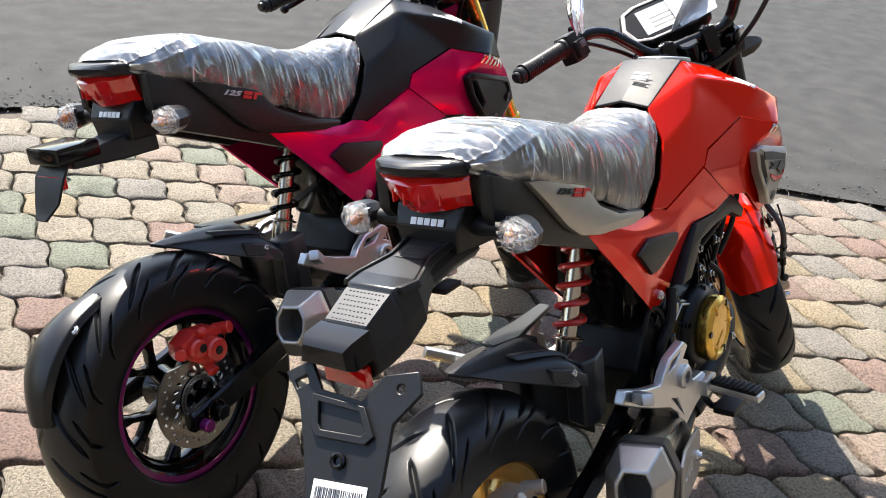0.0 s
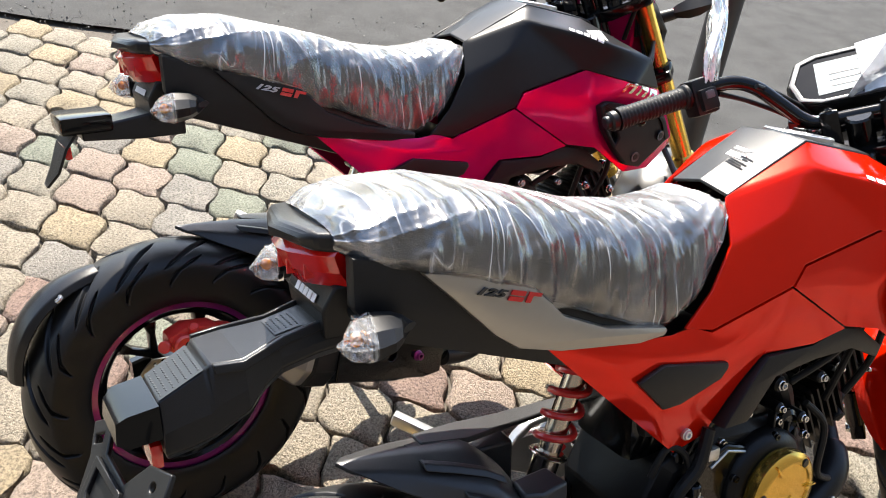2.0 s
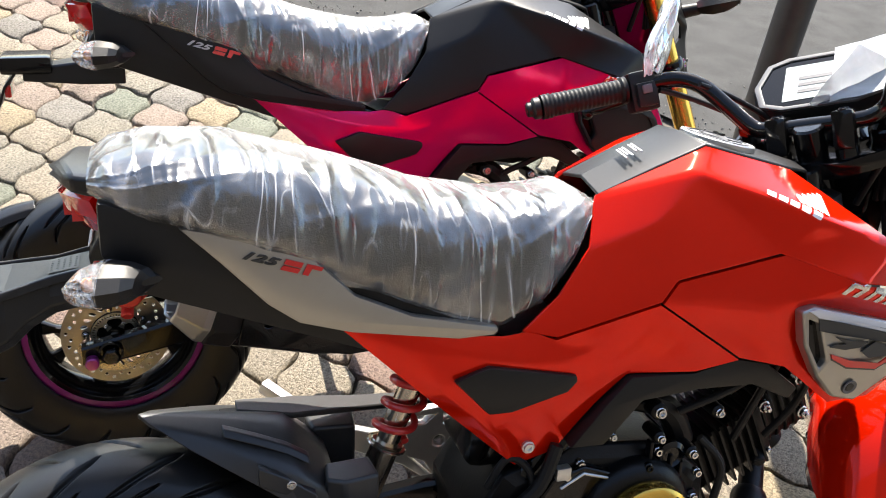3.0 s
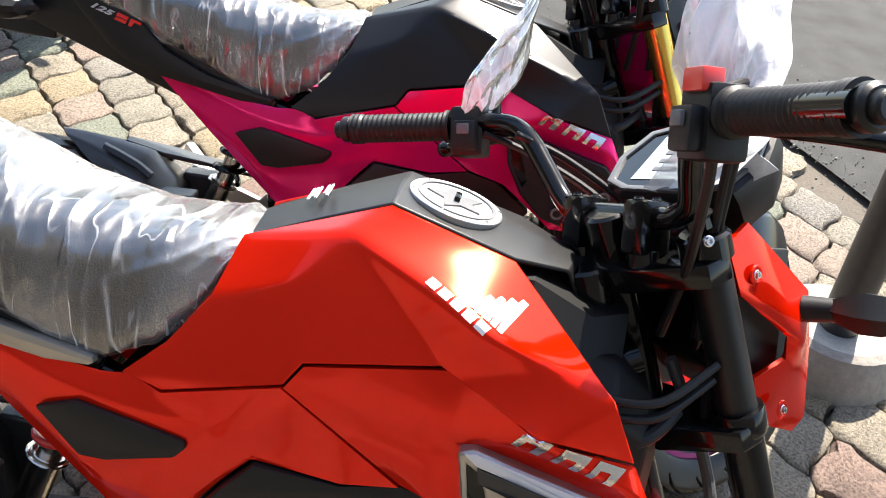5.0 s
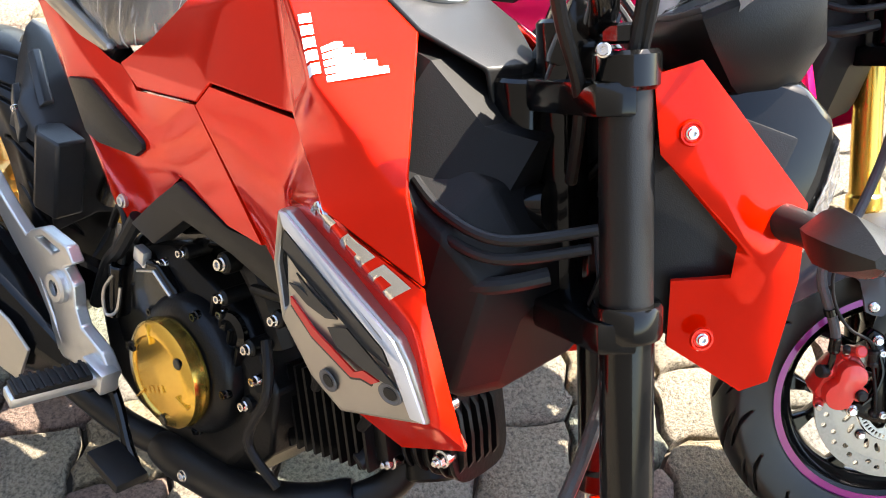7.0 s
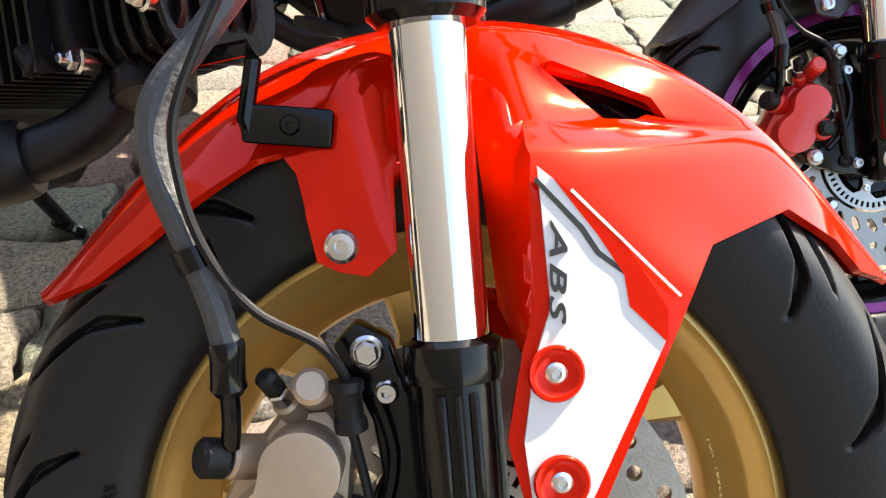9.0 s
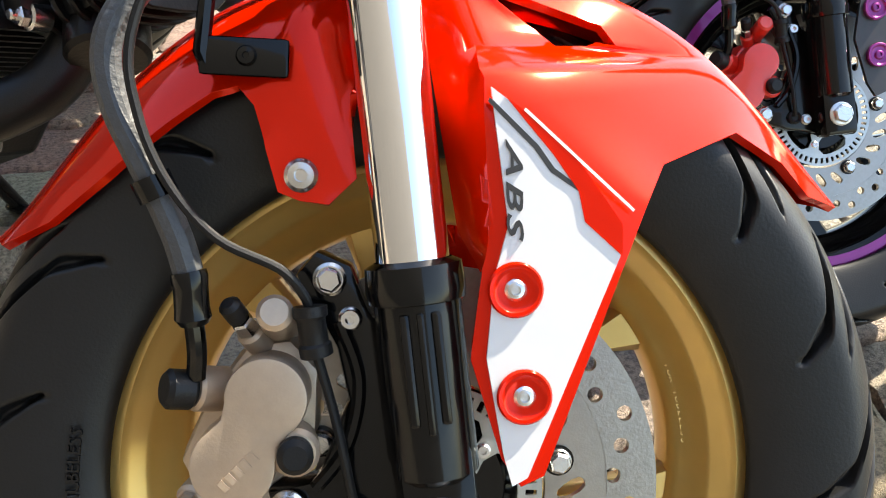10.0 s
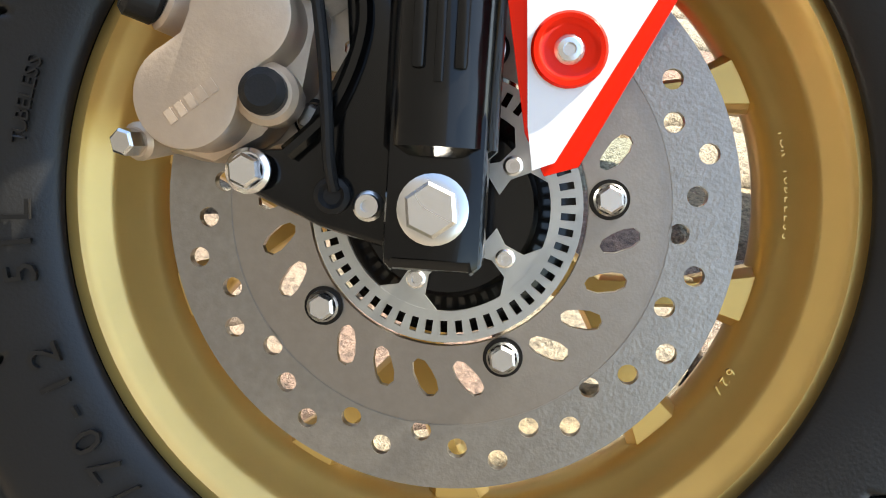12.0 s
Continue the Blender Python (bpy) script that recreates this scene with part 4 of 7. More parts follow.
    for p, r in (((1.121, -0.082, 0.328), 0.0072), ((1.131, -0.083, 0.229), 0.0078)):
        fl = lathe([(0, 0), (r, 0), (r, 0.0018), (r * 0.8, 0.003), (r * 0.72, 0.003)], p, (0, -1, 0), 24)
        rod(Vector(p) + Vector((0, -0.002, 0)), Vector(p) + Vector((0, -0.0075, 0)), r * 0.75, 6, 0.001, fl)
        part("flange_bolt", fl, BOLT, bk)
    bolt(bk, (1.134, -0.080, 0.314), (0, -1, 0), 0.0042, 0.005)
    bolt(bk, (1.172, -0.080, 0.236), (0, -1, 0), 0.0042, 0.004)
    part("lead_grommet", lathe([(0.0, 0.0), (0.0062, 0), (0.0062, 0.004), (0.0045, 0.005), (0.003, 0.0035), (0, 0.0035)], (1.160, -0.080, 0.234), (0, -1, 0), 20), GRIP, bk)
    # brake hose and sensor lead
    hp = [(0.985, -0.02, 0.72), (1.030, -0.035, 0.62), (1.036, -0.052, 0.556), (1.030, -0.076, 0.480), (1.020, -0.090, 0.432), (1.012, -0.095, 0.405), (1.013, -0.095, 0.388), (1.022, -0.095, 0.371), (1.034, -0.095, 0.357), (1.047, -0.094, 0.342), (1.058, -0.093, 0.328), (1.0655, -0.092, 0.316)]
    hs = hose(bike, hp, 0.0064, HOSE, "brake_hose", SK, "ribbed grey brake hose")
    part("hose_crimp", tube([(1.0655, -0.092, 0.316), (1.0665, -0.092, 0.314), (1.068, -0.0915, 0.310), (1.069, -0.091, 0.307), (1.0705, -0.09, 0.302), (1.072, -0.0895, 0.298), (1.073, -0.089, 0.2955)], [0.0074, 0.0077, 0.0072, 0.0072, 0.0072, 0.0077, 0.006], 18), GLOSS_BLACK, hs)
    part("hose_stub", tube(curve_points([(1.073, -0.089, 0.2955), (1.077, -0.087, 0.284), (1.079, -0.084, 0.273)], 4), 0.0042, 10), GLOSS_BLACK, hs)
    part("tie_band", tube([(1.041, -0.095, 0.349), (1.047, -0.094, 0.342)], 0.0084, 16), GLOSS_BLACK, hs)
    hose(bike, [(1.026, -0.105, 0.45), (1.022, -0.104, 0.400), (1.032, -0.103, 0.372), (1.050, -0.102, 0.349), (1.074, -0.10, 0.333), (1.101, -0.098, 0.328), (1.113, -0.094, 0.320), (1.117, -0.092, 0.314)], 0.0021, GRIP, "sensor_lead", SK, "thin black sensor lead")
    part("lead_connector", tube([(1.1165, -0.092, 0.316), (1.118, -0.092, 0.312), (1.1185, -0.092, 0.311), (1.1225, -0.091, 0.302), (1.123, -0.091, 0.301), (1.125, -0.0905, 0.297)], [0.0072, 0.0072, 0.0060, 0.0060, 0.0070, 0.0070], 16), GRIP, bike, at=SK)
    hose(bike, [(1.125, -0.0905, 0.297), (1.138, -0.089, 0.276), (1.148, -0.089, 0.258), (1.155, -0.087, 0.244), (1.160, -0.084, 0.236)], 0.0021, GRIP, "sensor_lead", SK)
    clip = tube([(1.017, -0.082, 0.421), (1.036, -0.082, 0.432), (1.040, -0.082, 0.428), (1.044, -0.081, 0.404), (1.047, -0.080, 0.400)], 0.0036, 8)
    join(clip, box((1.043, -0.0835, 0.3985), (1.080, -0.0805, 0.4145), 0.002, m=Matrix.Translation((1.06, 0, 0.407)) @ Matrix.Rotation(radians(-14), 4, "Y") @ Matrix.Translation((-1.06, 0, -0.407))))
    hc = part("hose_clip", clip, GLOSS_BLACK, bike, "black hose bracket", at=SK)
    part("clip_screw", lathe([(0, 0), (0.0045, 0), (0.0035, 0.002), (0.0015, 0.0022), (0.0012, 0.0008), (0, 0.0008)], (1.0625, -0.0835, 0.4075), (0, -1, 0), 16), GLOSS_BLACK, hc)
    # hoses and cables from the throttle housing
    for pts, r_ in (([(0.838, -0.182, 0.954), (0.868, -0.176, 0.962), (0.905, -0.150, 0.950), (0.930, -0.120, 0.895), (0.952, -0.088, 0.820), (0.972, -0.060, 0.740)], 0.0046), ([(0.850, -0.170, 0.944), (0.885, -0.158, 0.945), (0.915, -0.130, 0.915), (0.940, -0.098, 0.840), (0.965, -0.070, 0.740)], 0.0046), ([(0.832, -0.178, 0.915), (0.848, -0.165, 0.890), (0.880, -0.130, 0.845), (0.920, -0.085, 0.800), (0.945, -0.04, 0.74)], 0.0050)):
        hose(bike, pts, r_, GRIP, "control_cable", SB)
    # cables between bar and frame
    for y, dx in ((0.07, 0.005), (0.10, 0.0)):
        hose(bike, [(0.875 + dx, y * 1.9, 0.925), (0.93 + dx, y * 1.5, 0.90), (0.985 + dx, y * 0.9, 0.85), (0.985, y * 0.5, 0.78), (0.95, y * 0.4, 0.70)], 0.0042, GRIP, "control_cable", S)


def turn_signal(parent, stalk, p, d, k):
    """A pointed indicator on a rubber stalk, its lens facing ahead."""
    sg = part("turn_signal", stalk, GRIP, parent, "black front turn signal")
    secs = []
    f = Vector((1, -0.15 * k, 0)).normalized()
    up = Vector((0, 0, 1))
    for s, hx, hz in ((0.0, 0.012, 0.010), (0.012, 0.020, 0.015), (0.035, 0.026, 0.021), (0.058, 0.024, 0.020), (0.078, 0.016, 0.012), (0.088, 0.006, 0.005)):
        o = p + d * s
        secs.append([o + f * hx * u + up * hz * v for u, v in ((-1, -0.1), (-0.5, -0.9), (0.4, -0.8), (0.8, 0.0), (0.4, 0.9), (-0.5, 1.0))])
    part("signal_body", loft(secs), PLASTIC, sg, angle=25)
    secs = [[q + f * 0.003 for q in ([o + f * hx * u + up * hz * v for u, v in ((0.35, -0.75), (0.95, -0.25), (0.95, 0.3), (0.35, 0.85))])] for o, hx, hz in ((p + d * 0.014, 0.02, 0.015), (p + d * 0.036, 0.026, 0.021), (p + d * 0.06, 0.024, 0.02), (p + d * 0.086, 0.012, 0.009))]
    part("signal_lens", loft(secs), CLEAR_LENS, sg)


def fender(bike, S, m, decal, bolt_mat):
    """The front mudguard: one moulding, an arched shell with a bolted tab behind the fork and a pierced leg ahead of it on each side."""
    SF = S @ Matrix.Translation((0.002, 0.0, -0.010))
    crest = [(0.962, 0.298), (0.974, 0.331), (0.989, 0.372), (1.008, 0.406), (1.029, 0.434), (1.052, 0.454), (1.080, 0.471), (1.120, 0.490), (1.160, 0.499), (1.203, 0.501), (1.237, 0.495), (1.272, 0.484), (1.303, 0.469), (1.339, 0.447), (1.364, 0.430)]
    shoulder = [(0.967, -0.030, 0.298), (0.983, -0.044, 0.325), (0.999, -0.050, 0.363), (1.017, -0.054, 0.395), (1.037, -0.056, 0.421), (1.058, -0.057, 0.439), (1.084, -0.058, 0.456), (1.122, -0.058, 0.474), (1.160, -0.054, 0.483), (1.203, -0.051, 0.486), (1.236, -0.047, 0.482), (1.264, -0.041, 0.474), (1.295, -0.035, 0.460), (1.332, -0.020, 0.441)]
    rear_hem = [(0.973, -0.040, 0.297), (0.996, -0.056, 0.315), (1.017, -0.068, 0.342), (1.034, -0.072, 0.368), (1.052, -0.074, 0.389), (1.062, -0.075, 0.395)]
    named = dict(t1=(1.071, -0.076, 0.389), t2=(1.078, -0.077, 0.378), t3=(1.081, -0.080, 0.373), t4=(1.091, -0.081, 0.357), t5=(1.101, -0.081, 0.356), t6=(1.113, -0.081, 0.358), t7=(1.121, -0.078, 0.372), t8=(1.108, -0.077, 0.405), t9=(1.112, -0.070, 0.418),
                 rt=(1.079, -0.078, 0.431), rb=(1.105, -0.081, 0.382), inn=(1.128, -0.066, 0.446), lt=(1.135, -0.060, 0.471), ol=(1.152, -0.088, 0.438), p=(1.156, -0.1035, 0.426), lb=(1.179, -0.1035, 0.371), lc=(1.180, -0.1035, 0.352), ld=(1.186, -0.1035, 0.315), le=(1.210, -0.1035, 0.279), lf=(1.221, -0.1035, 0.270), lg=(1.229, -0.1035, 0.277),
                 f1=(1.139, -0.075, 0.423), f2=(1.168, -0.080, 0.363), f3=(1.181, -0.095, 0.349), ha=(1.153, -0.068, 0.465), hb=(1.158, -0.066, 0.469), hc=(1.205, -0.062, 0.468), hd=(1.214, -0.064, 0.461), he=(1.187, -0.069, 0.452), om=(1.200, -0.075, 0.4505), bm=(1.202, -0.090, 0.441), r=(1.281, -0.055, 0.442), u=(1.245, -0.082, 0.415), u2=(1.237, -0.1035, 0.393), r2=(1.312, -0.041, 0.437), tl=(1.337, -0.024, 0.428))
    bm = bmesh.new()
    for s in (-1, 1):
        vs = {k: bm.verts.new((v[0], -s * v[1], v[2])) for k, v in named.items()}
        for i, c in enumerate(crest):
            vs["c%d" % i] = bm.verts.new((c[0], 0, c[1]))
        for key, row in (("s", shoulder), ("l", rear_hem)):
            for i, q in enumerate(row):
                vs["%s%d" % (key, i)] = bm.verts.new((q[0], -s * q[1], q[2]))
        loops = ["c%d c%d s%d s%d" % (i, i + 1, i + 1, i) for i in range(13)] + ["s%d s%d l%d l%d" % (i, i + 1, i + 1, i) for i in range(5)]
        loops += ["c13 c14 s13", "s5 s6 rt", "s5 rt t1 l5", "rt rb t3 t2 t1", "rb t7 t6 t5 t4 t3", "rt t9 t8 t7 rb", "s6 s7 inn t9 rt", "inn s7 lt ol f1", "f1 ol p lb f2", "f2 lb lc f3", "s7 s8 lt", "lt s8 hb ha", "s8 s9 hc hb", "s9 s10 hc", "s10 s11 hd hc", "hd s11 om he", "lt ha he ol", "ol he om", "ol om bm p", "om s11 bm", "bm s11 r u", "p bm u u2", "p u2 lg lf le ld lc lb", "s11 s12 r2 r", "s12 s13 tl r2", "s13 c14 tl"]
        for f in loops:
            bm.faces.new([vs[k] for k in f.split()])
    bmesh.ops.remove_doubles(bm, verts=bm.verts, dist=0.0002)
    round_panel(bm, 12, 0.75)
    if max(bm.faces, key=lambda f: f.calc_center_median().z).normal.z < 0:
        bmesh.ops.reverse_faces(bm, faces=bm.faces)
    crease = bm.edges.layers.float.get("crease_edge")
    for e in bm.edges:
        if all(v.co.x < 1.13 and v.co.z > 0.29 and any((Vector((q[0], abs(q[1]), q[2])) - Vector((v.co.x, abs(v.co.y), v.co.z))).length < 0.001 for q in shoulder[:8]) for v in e.verts):
            e[crease] = 0.2
    fd = part("front_mudguard", bm, m, bike, "arched front mudguard with pierced legs", at=SF, angle=50)
    soft(thick(swell(fd, 2), 0.0045), 0.0012, 2, 55)
    for s in (-1, 1):
        part("leg_bolt", lathe([(0, 0), (0.0074, 0), (0.0072, 0.0014), (0.0055, 0.0032), (0.0028, 0.0036), (0.0024, 0.0016), (0, 0.0016)], (1.0985, 0.0808 * s, 0.3665), (0, s, 0), 24), BOLT, fd)
        for x, z in ((1.195, 0.347), (1.211, 0.3065)):
            cup = lathe([(0.0112, -0.003), (0.0114, 0.0008), (0.0106, 0.0018), (0.0092, 0.0017), (0.0080, 0.0005), (0.0070, 0.0003), (0, 0.0003)], (x, 0.1060 * s, z), (0.03, s, 0), 32)
            part("bolt_cup", cup, m if decal else bolt_mat, fd)
            part("cup_bolt", lathe([(0, -0.001), (0.0048, -0.001), (0.0046, 0.0008), (0.0034, 0.0020), (0.002, 0.0022), (0.0017, 0.0008), (0, 0.0008)], (x, 0.1060 * s, z), (0.03, s, 0), 20), bolt_mat, fd)
        if decal:
            yy = 0.1048 * s
            dp = part("silver_decal", plate([[(1.1625, 0.4215), (1.187, 0.4125), (1.206, 0.402), (1.228, 0.384), (1.232, 0.372), (1.222, 0.275), (1.217, 0.270), (1.210, 0.281), (1.192, 0.317), (1.1855, 0.350), (1.1850, 0.371)]], yy - 0.0012, yy + 0.0012), GREY_DECAL_LIGHT, fd, "silver decal with white and black lines")
            part("decal_line", plate([[(1.163, 0.4175), (1.187, 0.405), (1.196, 0.398), (1.216, 0.391), (1.216, 0.3895), (1.195, 0.396), (1.186, 0.403), (1.163, 0.4155)]], yy + 0.0010 * s, yy + 0.0015 * s), BLACK_DECAL, dp)
            part("decal_red", plate([[(1.1690, 0.4195), (1.187, 0.4130), (1.206, 0.4025), (1.229, 0.3845), (1.233, 0.372), (1.214, 0.381), (1.208, 0.392), (1.194, 0.4030)]], yy + 0.0012 * s, yy + 0.0016 * s), RED, dp)
            part("decal_pinstripe", plate([[(1.178, 0.4175), (1.232, 0.3915), (1.2316, 0.3905), (1.1776, 0.4163)]], yy + 0.0010 * s, yy + 0.0017 * s), WHITE, dp)
            lettering("ABS", 0.0150, plane_frame((1.1825, yy + 0.0014 * s, 0.386), (0.30, 0, -0.95), (0.95, 0, 0.30)) @ Matrix.Diagonal((1.35, 0.62, 1, 1)), BLACK_DECAL, dp, shear=0.3, spacing=1.15, bold=0.0002)


SEAT_TOP = [(0.012, 0.838), (0.03, 0.852), (0.07, 0.861), (0.15, 0.857), (0.25, 0.831), (0.36, 0.797), (0.45, 0.781), (0.51, 0.783), (0.545, 0.789), (0.566, 0.778)]
SEAT_LOW = [(0.012, 0.826), (0.06, 0.802), (0.09, 0.794), (0.157, 0.770), (0.22, 0.742), (0.29, 0.712), (0.38, 0.672), (0.44, 0.655), (0.49, 0.675), (0.53, 0.722), (0.566, 0.776)]
SEAT_WIDE = [(0.012, 0.066), (0.04, 0.088), (0.135, 0.101), (0.25, 0.102), (0.35, 0.097), (0.44, 0.090), (0.50, 0.083), (0.54, 0.070), (0.566, 0.050)]


def lerp(table, x):
    return float(np.interp(x, [p[0] for p in table], [p[1] for p in table]))


def seat_ring(x, n, grow=0.0):
    """A cross-section of the saddle, from the lower edge of one side over the top to the other."""
    zt, zb, w = lerp(SEAT_TOP, x), lerp(SEAT_LOW, x), lerp(SEAT_WIDE, x)
    out = []
    for k in range(n):
        t = -1 + 2 * k / (n - 1)
        a = t * math.pi / 2 * 1.12
        y = w * math.copysign(abs(math.sin(a)) ** 0.62, a)
        c = max(-0.2, math.cos(a))
        z = zb + (zt - zb) * (abs(c) ** 0.55 if c > 0 else 0)
        y *= 1 - 0.05 * (1 if c <= 0 else 0)
        q = Vector((x, y, z))
        nrm = Vector((0, math.sin(a), max(0.1, math.cos(a)))).normalized()
        out.append(q + nrm * grow)
    return out


def seat(bike):
    xs = [0.012 + (0.566 - 0.012) * (i / 40) for i in range(41)]
    bm = loft([seat_ring(x, 25) for x in xs], False, False)
    for end in (xs[0], xs[-1]):
        ring = seat_ring(end, 25)
        bm.faces.new([bm.verts.new(p) for p in ring])
    bmesh.ops.remove_doubles(bm, verts=bm.verts, dist=0.0004)
    st = part("seat", bm, SEAT, bike, "black vinyl saddle under clear wrapping film", angle=50)
    nx, ny = 190, 84
    rows = []
    for i in range(nx):
        x = 0.004 + (0.574 - 0.004) * i / (nx - 1)
        ring = seat_ring(min(0.566, max(0.012, x)), ny, 0.003)
        row = []
        for k, q in enumerate(ring):
            t = -1 + 2 * k / (ny - 1)
            side = abs(t)
            drop = (1 - side) * 0.16
            # long folds that hang down the flanks and gather towards the nose, flat ones on top
            u = Vector((q.x * 17 - drop * 32 + 3 * q.y, q.y * 5, drop * 9))
            fold = max(0.0, 1 - abs(noise.noise(u)) * 2.0) ** 1.2
            u = Vector((q.x * 34 + drop * 30, q.y * 14 + 7.0, drop * 14))
            small = max(0.0, 1 - abs(noise.noise(u)) * 3.4) ** 1.5
            out = Vector((0, q.y * 7, 0.35 + 0.65 * (1 - side))).normalized()
            amt = (0.0030 * fold * (0.35 + 0.85 * side) + 0.0010 * small * side + 0.002 * noise.noise(q * 9)) * min(1.0, max(0.0, (0.98 - side) / 0.10))
            hem = 0.006 * max(0, side - 0.93) / 0.07 * (0.6 + noise.noise(Vector((q.x * 18, 2.0, 5.0))))
            row.append(q + out * max(0.0, amt) + Vector((0, 0, -hem)))
        rows.append(row)
    part("seat_wrap", loft(rows, False, False), FILM, st, "crumpled clear plastic film", angle=40)
    return st


def panel_faces(bike, name, verts, faces, m, label, t=0.005, bev=0.0025, inner=0.5):
    """A pair of softly swelling body panels, one for each side."""
    out = []
    for s in (False, True):
        ob = swell(part(name, round_panel(poly(verts, faces, s), 12, inner), m, bike, label, angle=85), 3)
        out.append(soft(thick(ob, t), bev, 2, 50))
    return out


def body(bike, c):
    """Tank covers, side covers, tail and their marks. c: the colours."""
    V = {"a": (0.560, -0.052, 0.790), "b": (0.70, -0.056, 0.846), "c": (0.82, -0.064, 0.815), "p3": (0.664, -0.088, 0.824), "p4": (0.748, -0.127, 0.802), "p5": (0.812, -0.157, 0.778),
         "d": (0.921, -0.156, 0.740), "e": (0.950, -0.150, 0.680), "h": (0.770, -0.134, 0.732), "p9": (0.862, -0.176, 0.703), "s1": (0.543, -0.084, 0.738), "s2": (0.505, -0.095, 0.686),
         "g1": (0.462, -0.098, 0.646), "k": (0.505, -0.103, 0.636), "gr": (0.627, -0.121, 0.677), "m1": (0.644, -0.121, 0.703), "sm": (0.63, -0.108, 0.765)}
    names = list(V)
    F = ["a p3 b", "b p3 p4 c", "c p4 p5", "c p5 d", "a s1 sm p3", "s1 s2 m1 sm", "sm m1 h p3", "p3 h p4", "s2 g1 k gr m1", "p4 h p5", "p5 h p9 d", "d p9 e"]
    tank = panel_faces(bike, "tank_cover", [V[n] for n in names], [[names.index(q) for q in f.split()] for f in F], c["tank"], c["tank_label"], 0.006, 0.002, 0.85)
    W = {"u0": (0.6285, -0.1215, 0.6745), "u1": (0.6455, -0.1215, 0.7000), "u2": (0.785, -0.1342, 0.7312), "u3": (0.862, -0.1758, 0.7002), "u4": (0.951, -0.150, 0.6772), "j": (0.790, -0.143, 0.664),
         "gb": (0.748, -0.120, 0.592), "jb": (0.806, -0.134, 0.580), "fb": (0.884, -0.134, 0.520), "tip": (1.013, -0.128, 0.560), "tl": (0.955, -0.126, 0.516), "fr": (0.962, -0.156, 0.648), "fq": (0.998, -0.148, 0.580)}
    wn_ = list(W)
    G = ["u0 gb jb j u2 u1", "u2 j u3", "u3 j fr", "u3 fr u4", "u4 fr fq tip", "fq fb tl tip", "j jb fb fq fr"]
    shr = panel_faces(bike, "side_shroud", [W[n] for n in wn_], [[wn_.index(q) for q in f.split()] for f in G], c["shroud"], c["shroud_label"], 0.006, 0.002, 0.85)
    R = [(0.250, -0.090, 0.671), (0.330, -0.094, 0.656), (0.395, -0.096, 0.646), (0.442, -0.096, 0.642), (0.473, -0.097, 0.645), (0.504, -0.103, 0.6332), (0.6255, -0.121, 0.6735), (0.7462, -0.1217, 0.590),
         (0.690, -0.116, 0.578), (0.600, -0.108, 0.582), (0.566, -0.100, 0.545), (0.519, -0.092, 0.478), (0.470, -0.088, 0.462), (0.442, -0.090, 0.488), (0.340, -0.092, 0.584),
         (0.385, -0.103, 0.628), (0.545, -0.106, 0.600), (0.425, -0.103, 0.536), (0.355, -0.101, 0.598)]
    RF = [(0, 1, 15, 18, 14), (1, 2, 15), (2, 3, 4, 5, 16, 15), (5, 6, 16), (6, 7, 8, 16), (8, 9, 16), (9, 10, 17, 16), (10, 11, 12, 13, 17), (13, 14, 18, 17), (15, 16, 17, 18)]
    cowl = panel_faces(bike, "side_cover", R, RF, c["shroud"], c["shroud_label"], 0.005, 0.002, 0.8)
    for s, k in ((0, -1), (1, 1)):
        part("knee_pad", plate([[(0.379, 0.597), (0.421, 0.611), (0.532, 0.588), (0.534, 0.580), (0.522, 0.567), (0.452, 0.549), (0.424, 0.549)]], 0.101 * k, 0.111 * k, 0.004), PLASTIC, cowl[s], "black pad")
        bolt(cowl[s], (0.483, 0.0965 * k, 0.490), (0, k, 0), 0.0065, 0.004, ALU)
        # frame trim under the cover
        part("frame_trim", plate([[(0.530, 0.492), (0.572, 0.545), (0.603, 0.580), (0.69, 0.575), (0.745, 0.588), (0.795, 0.577), (0.850, 0.535), (0.838, 0.520), (0.78, 0.548), (0.70, 0.551), (0.622, 0.545), (0.575, 0.490)]], 0.088 * k, 0.116 * k, 0.004), PLASTIC, bike, "black frame trim")
        # air scoop fin
        outer = [(0.797, 0.664), (0.812, 0.672), (0.949, 0.637), (0.963, 0.622), (0.988, 0.577), (0.906, 0.530), (0.868, 0.541), (0.831, 0.577), (0.806, 0.620)]
        hole = [(0.806, 0.656), (0.819, 0.650), (0.838, 0.600), (0.832, 0.588), (0.812, 0.622)]
        fin = plate([outer, hole], 0.150 * k, 0.168 * k, 0.0)
        def follow(bm_in):
            for v in bm_in.verts:
                v.co.y += k * (-0.016 * max(0, (v.co.x - 0.93) / 0.07) - 0.010 * max(0, (0.60 - v.co.z) / 0.05) - 0.012 * max(0, (0.83 - v.co.x) / 0.04))
            return bm_in

        follow(fin)
        fn = soft(part("air_scoop", fin, c["fin"], shr[s], c["fin_label"], angle=20), 0.003)
        part("scoop_recess", plate([[(x, z) for x, z in hole]], 0.146 * k, 0.156 * k), GLOSS_BLACK, fn)
        for x, z in ((0.954, 0.588), (0.890, 0.554)):
            part("bolt_recess", follow(lathe([(0, 0.0002), (0.0070, 0.0002), (0.0085, 0.0012), (0.0100, 0.0012), (0.0104, 0.0)], (x, 0.168 * k, z), (0, k, 0), 24)), GREY_PLASTIC, fn)
            part("recess_bolt", follow(rod((x, 0.1675 * k, z), (x, 0.1690 * k, z), 0.0062, 18, 0.0008)), PLASTIC, fn)
        yk = 0.168 * k
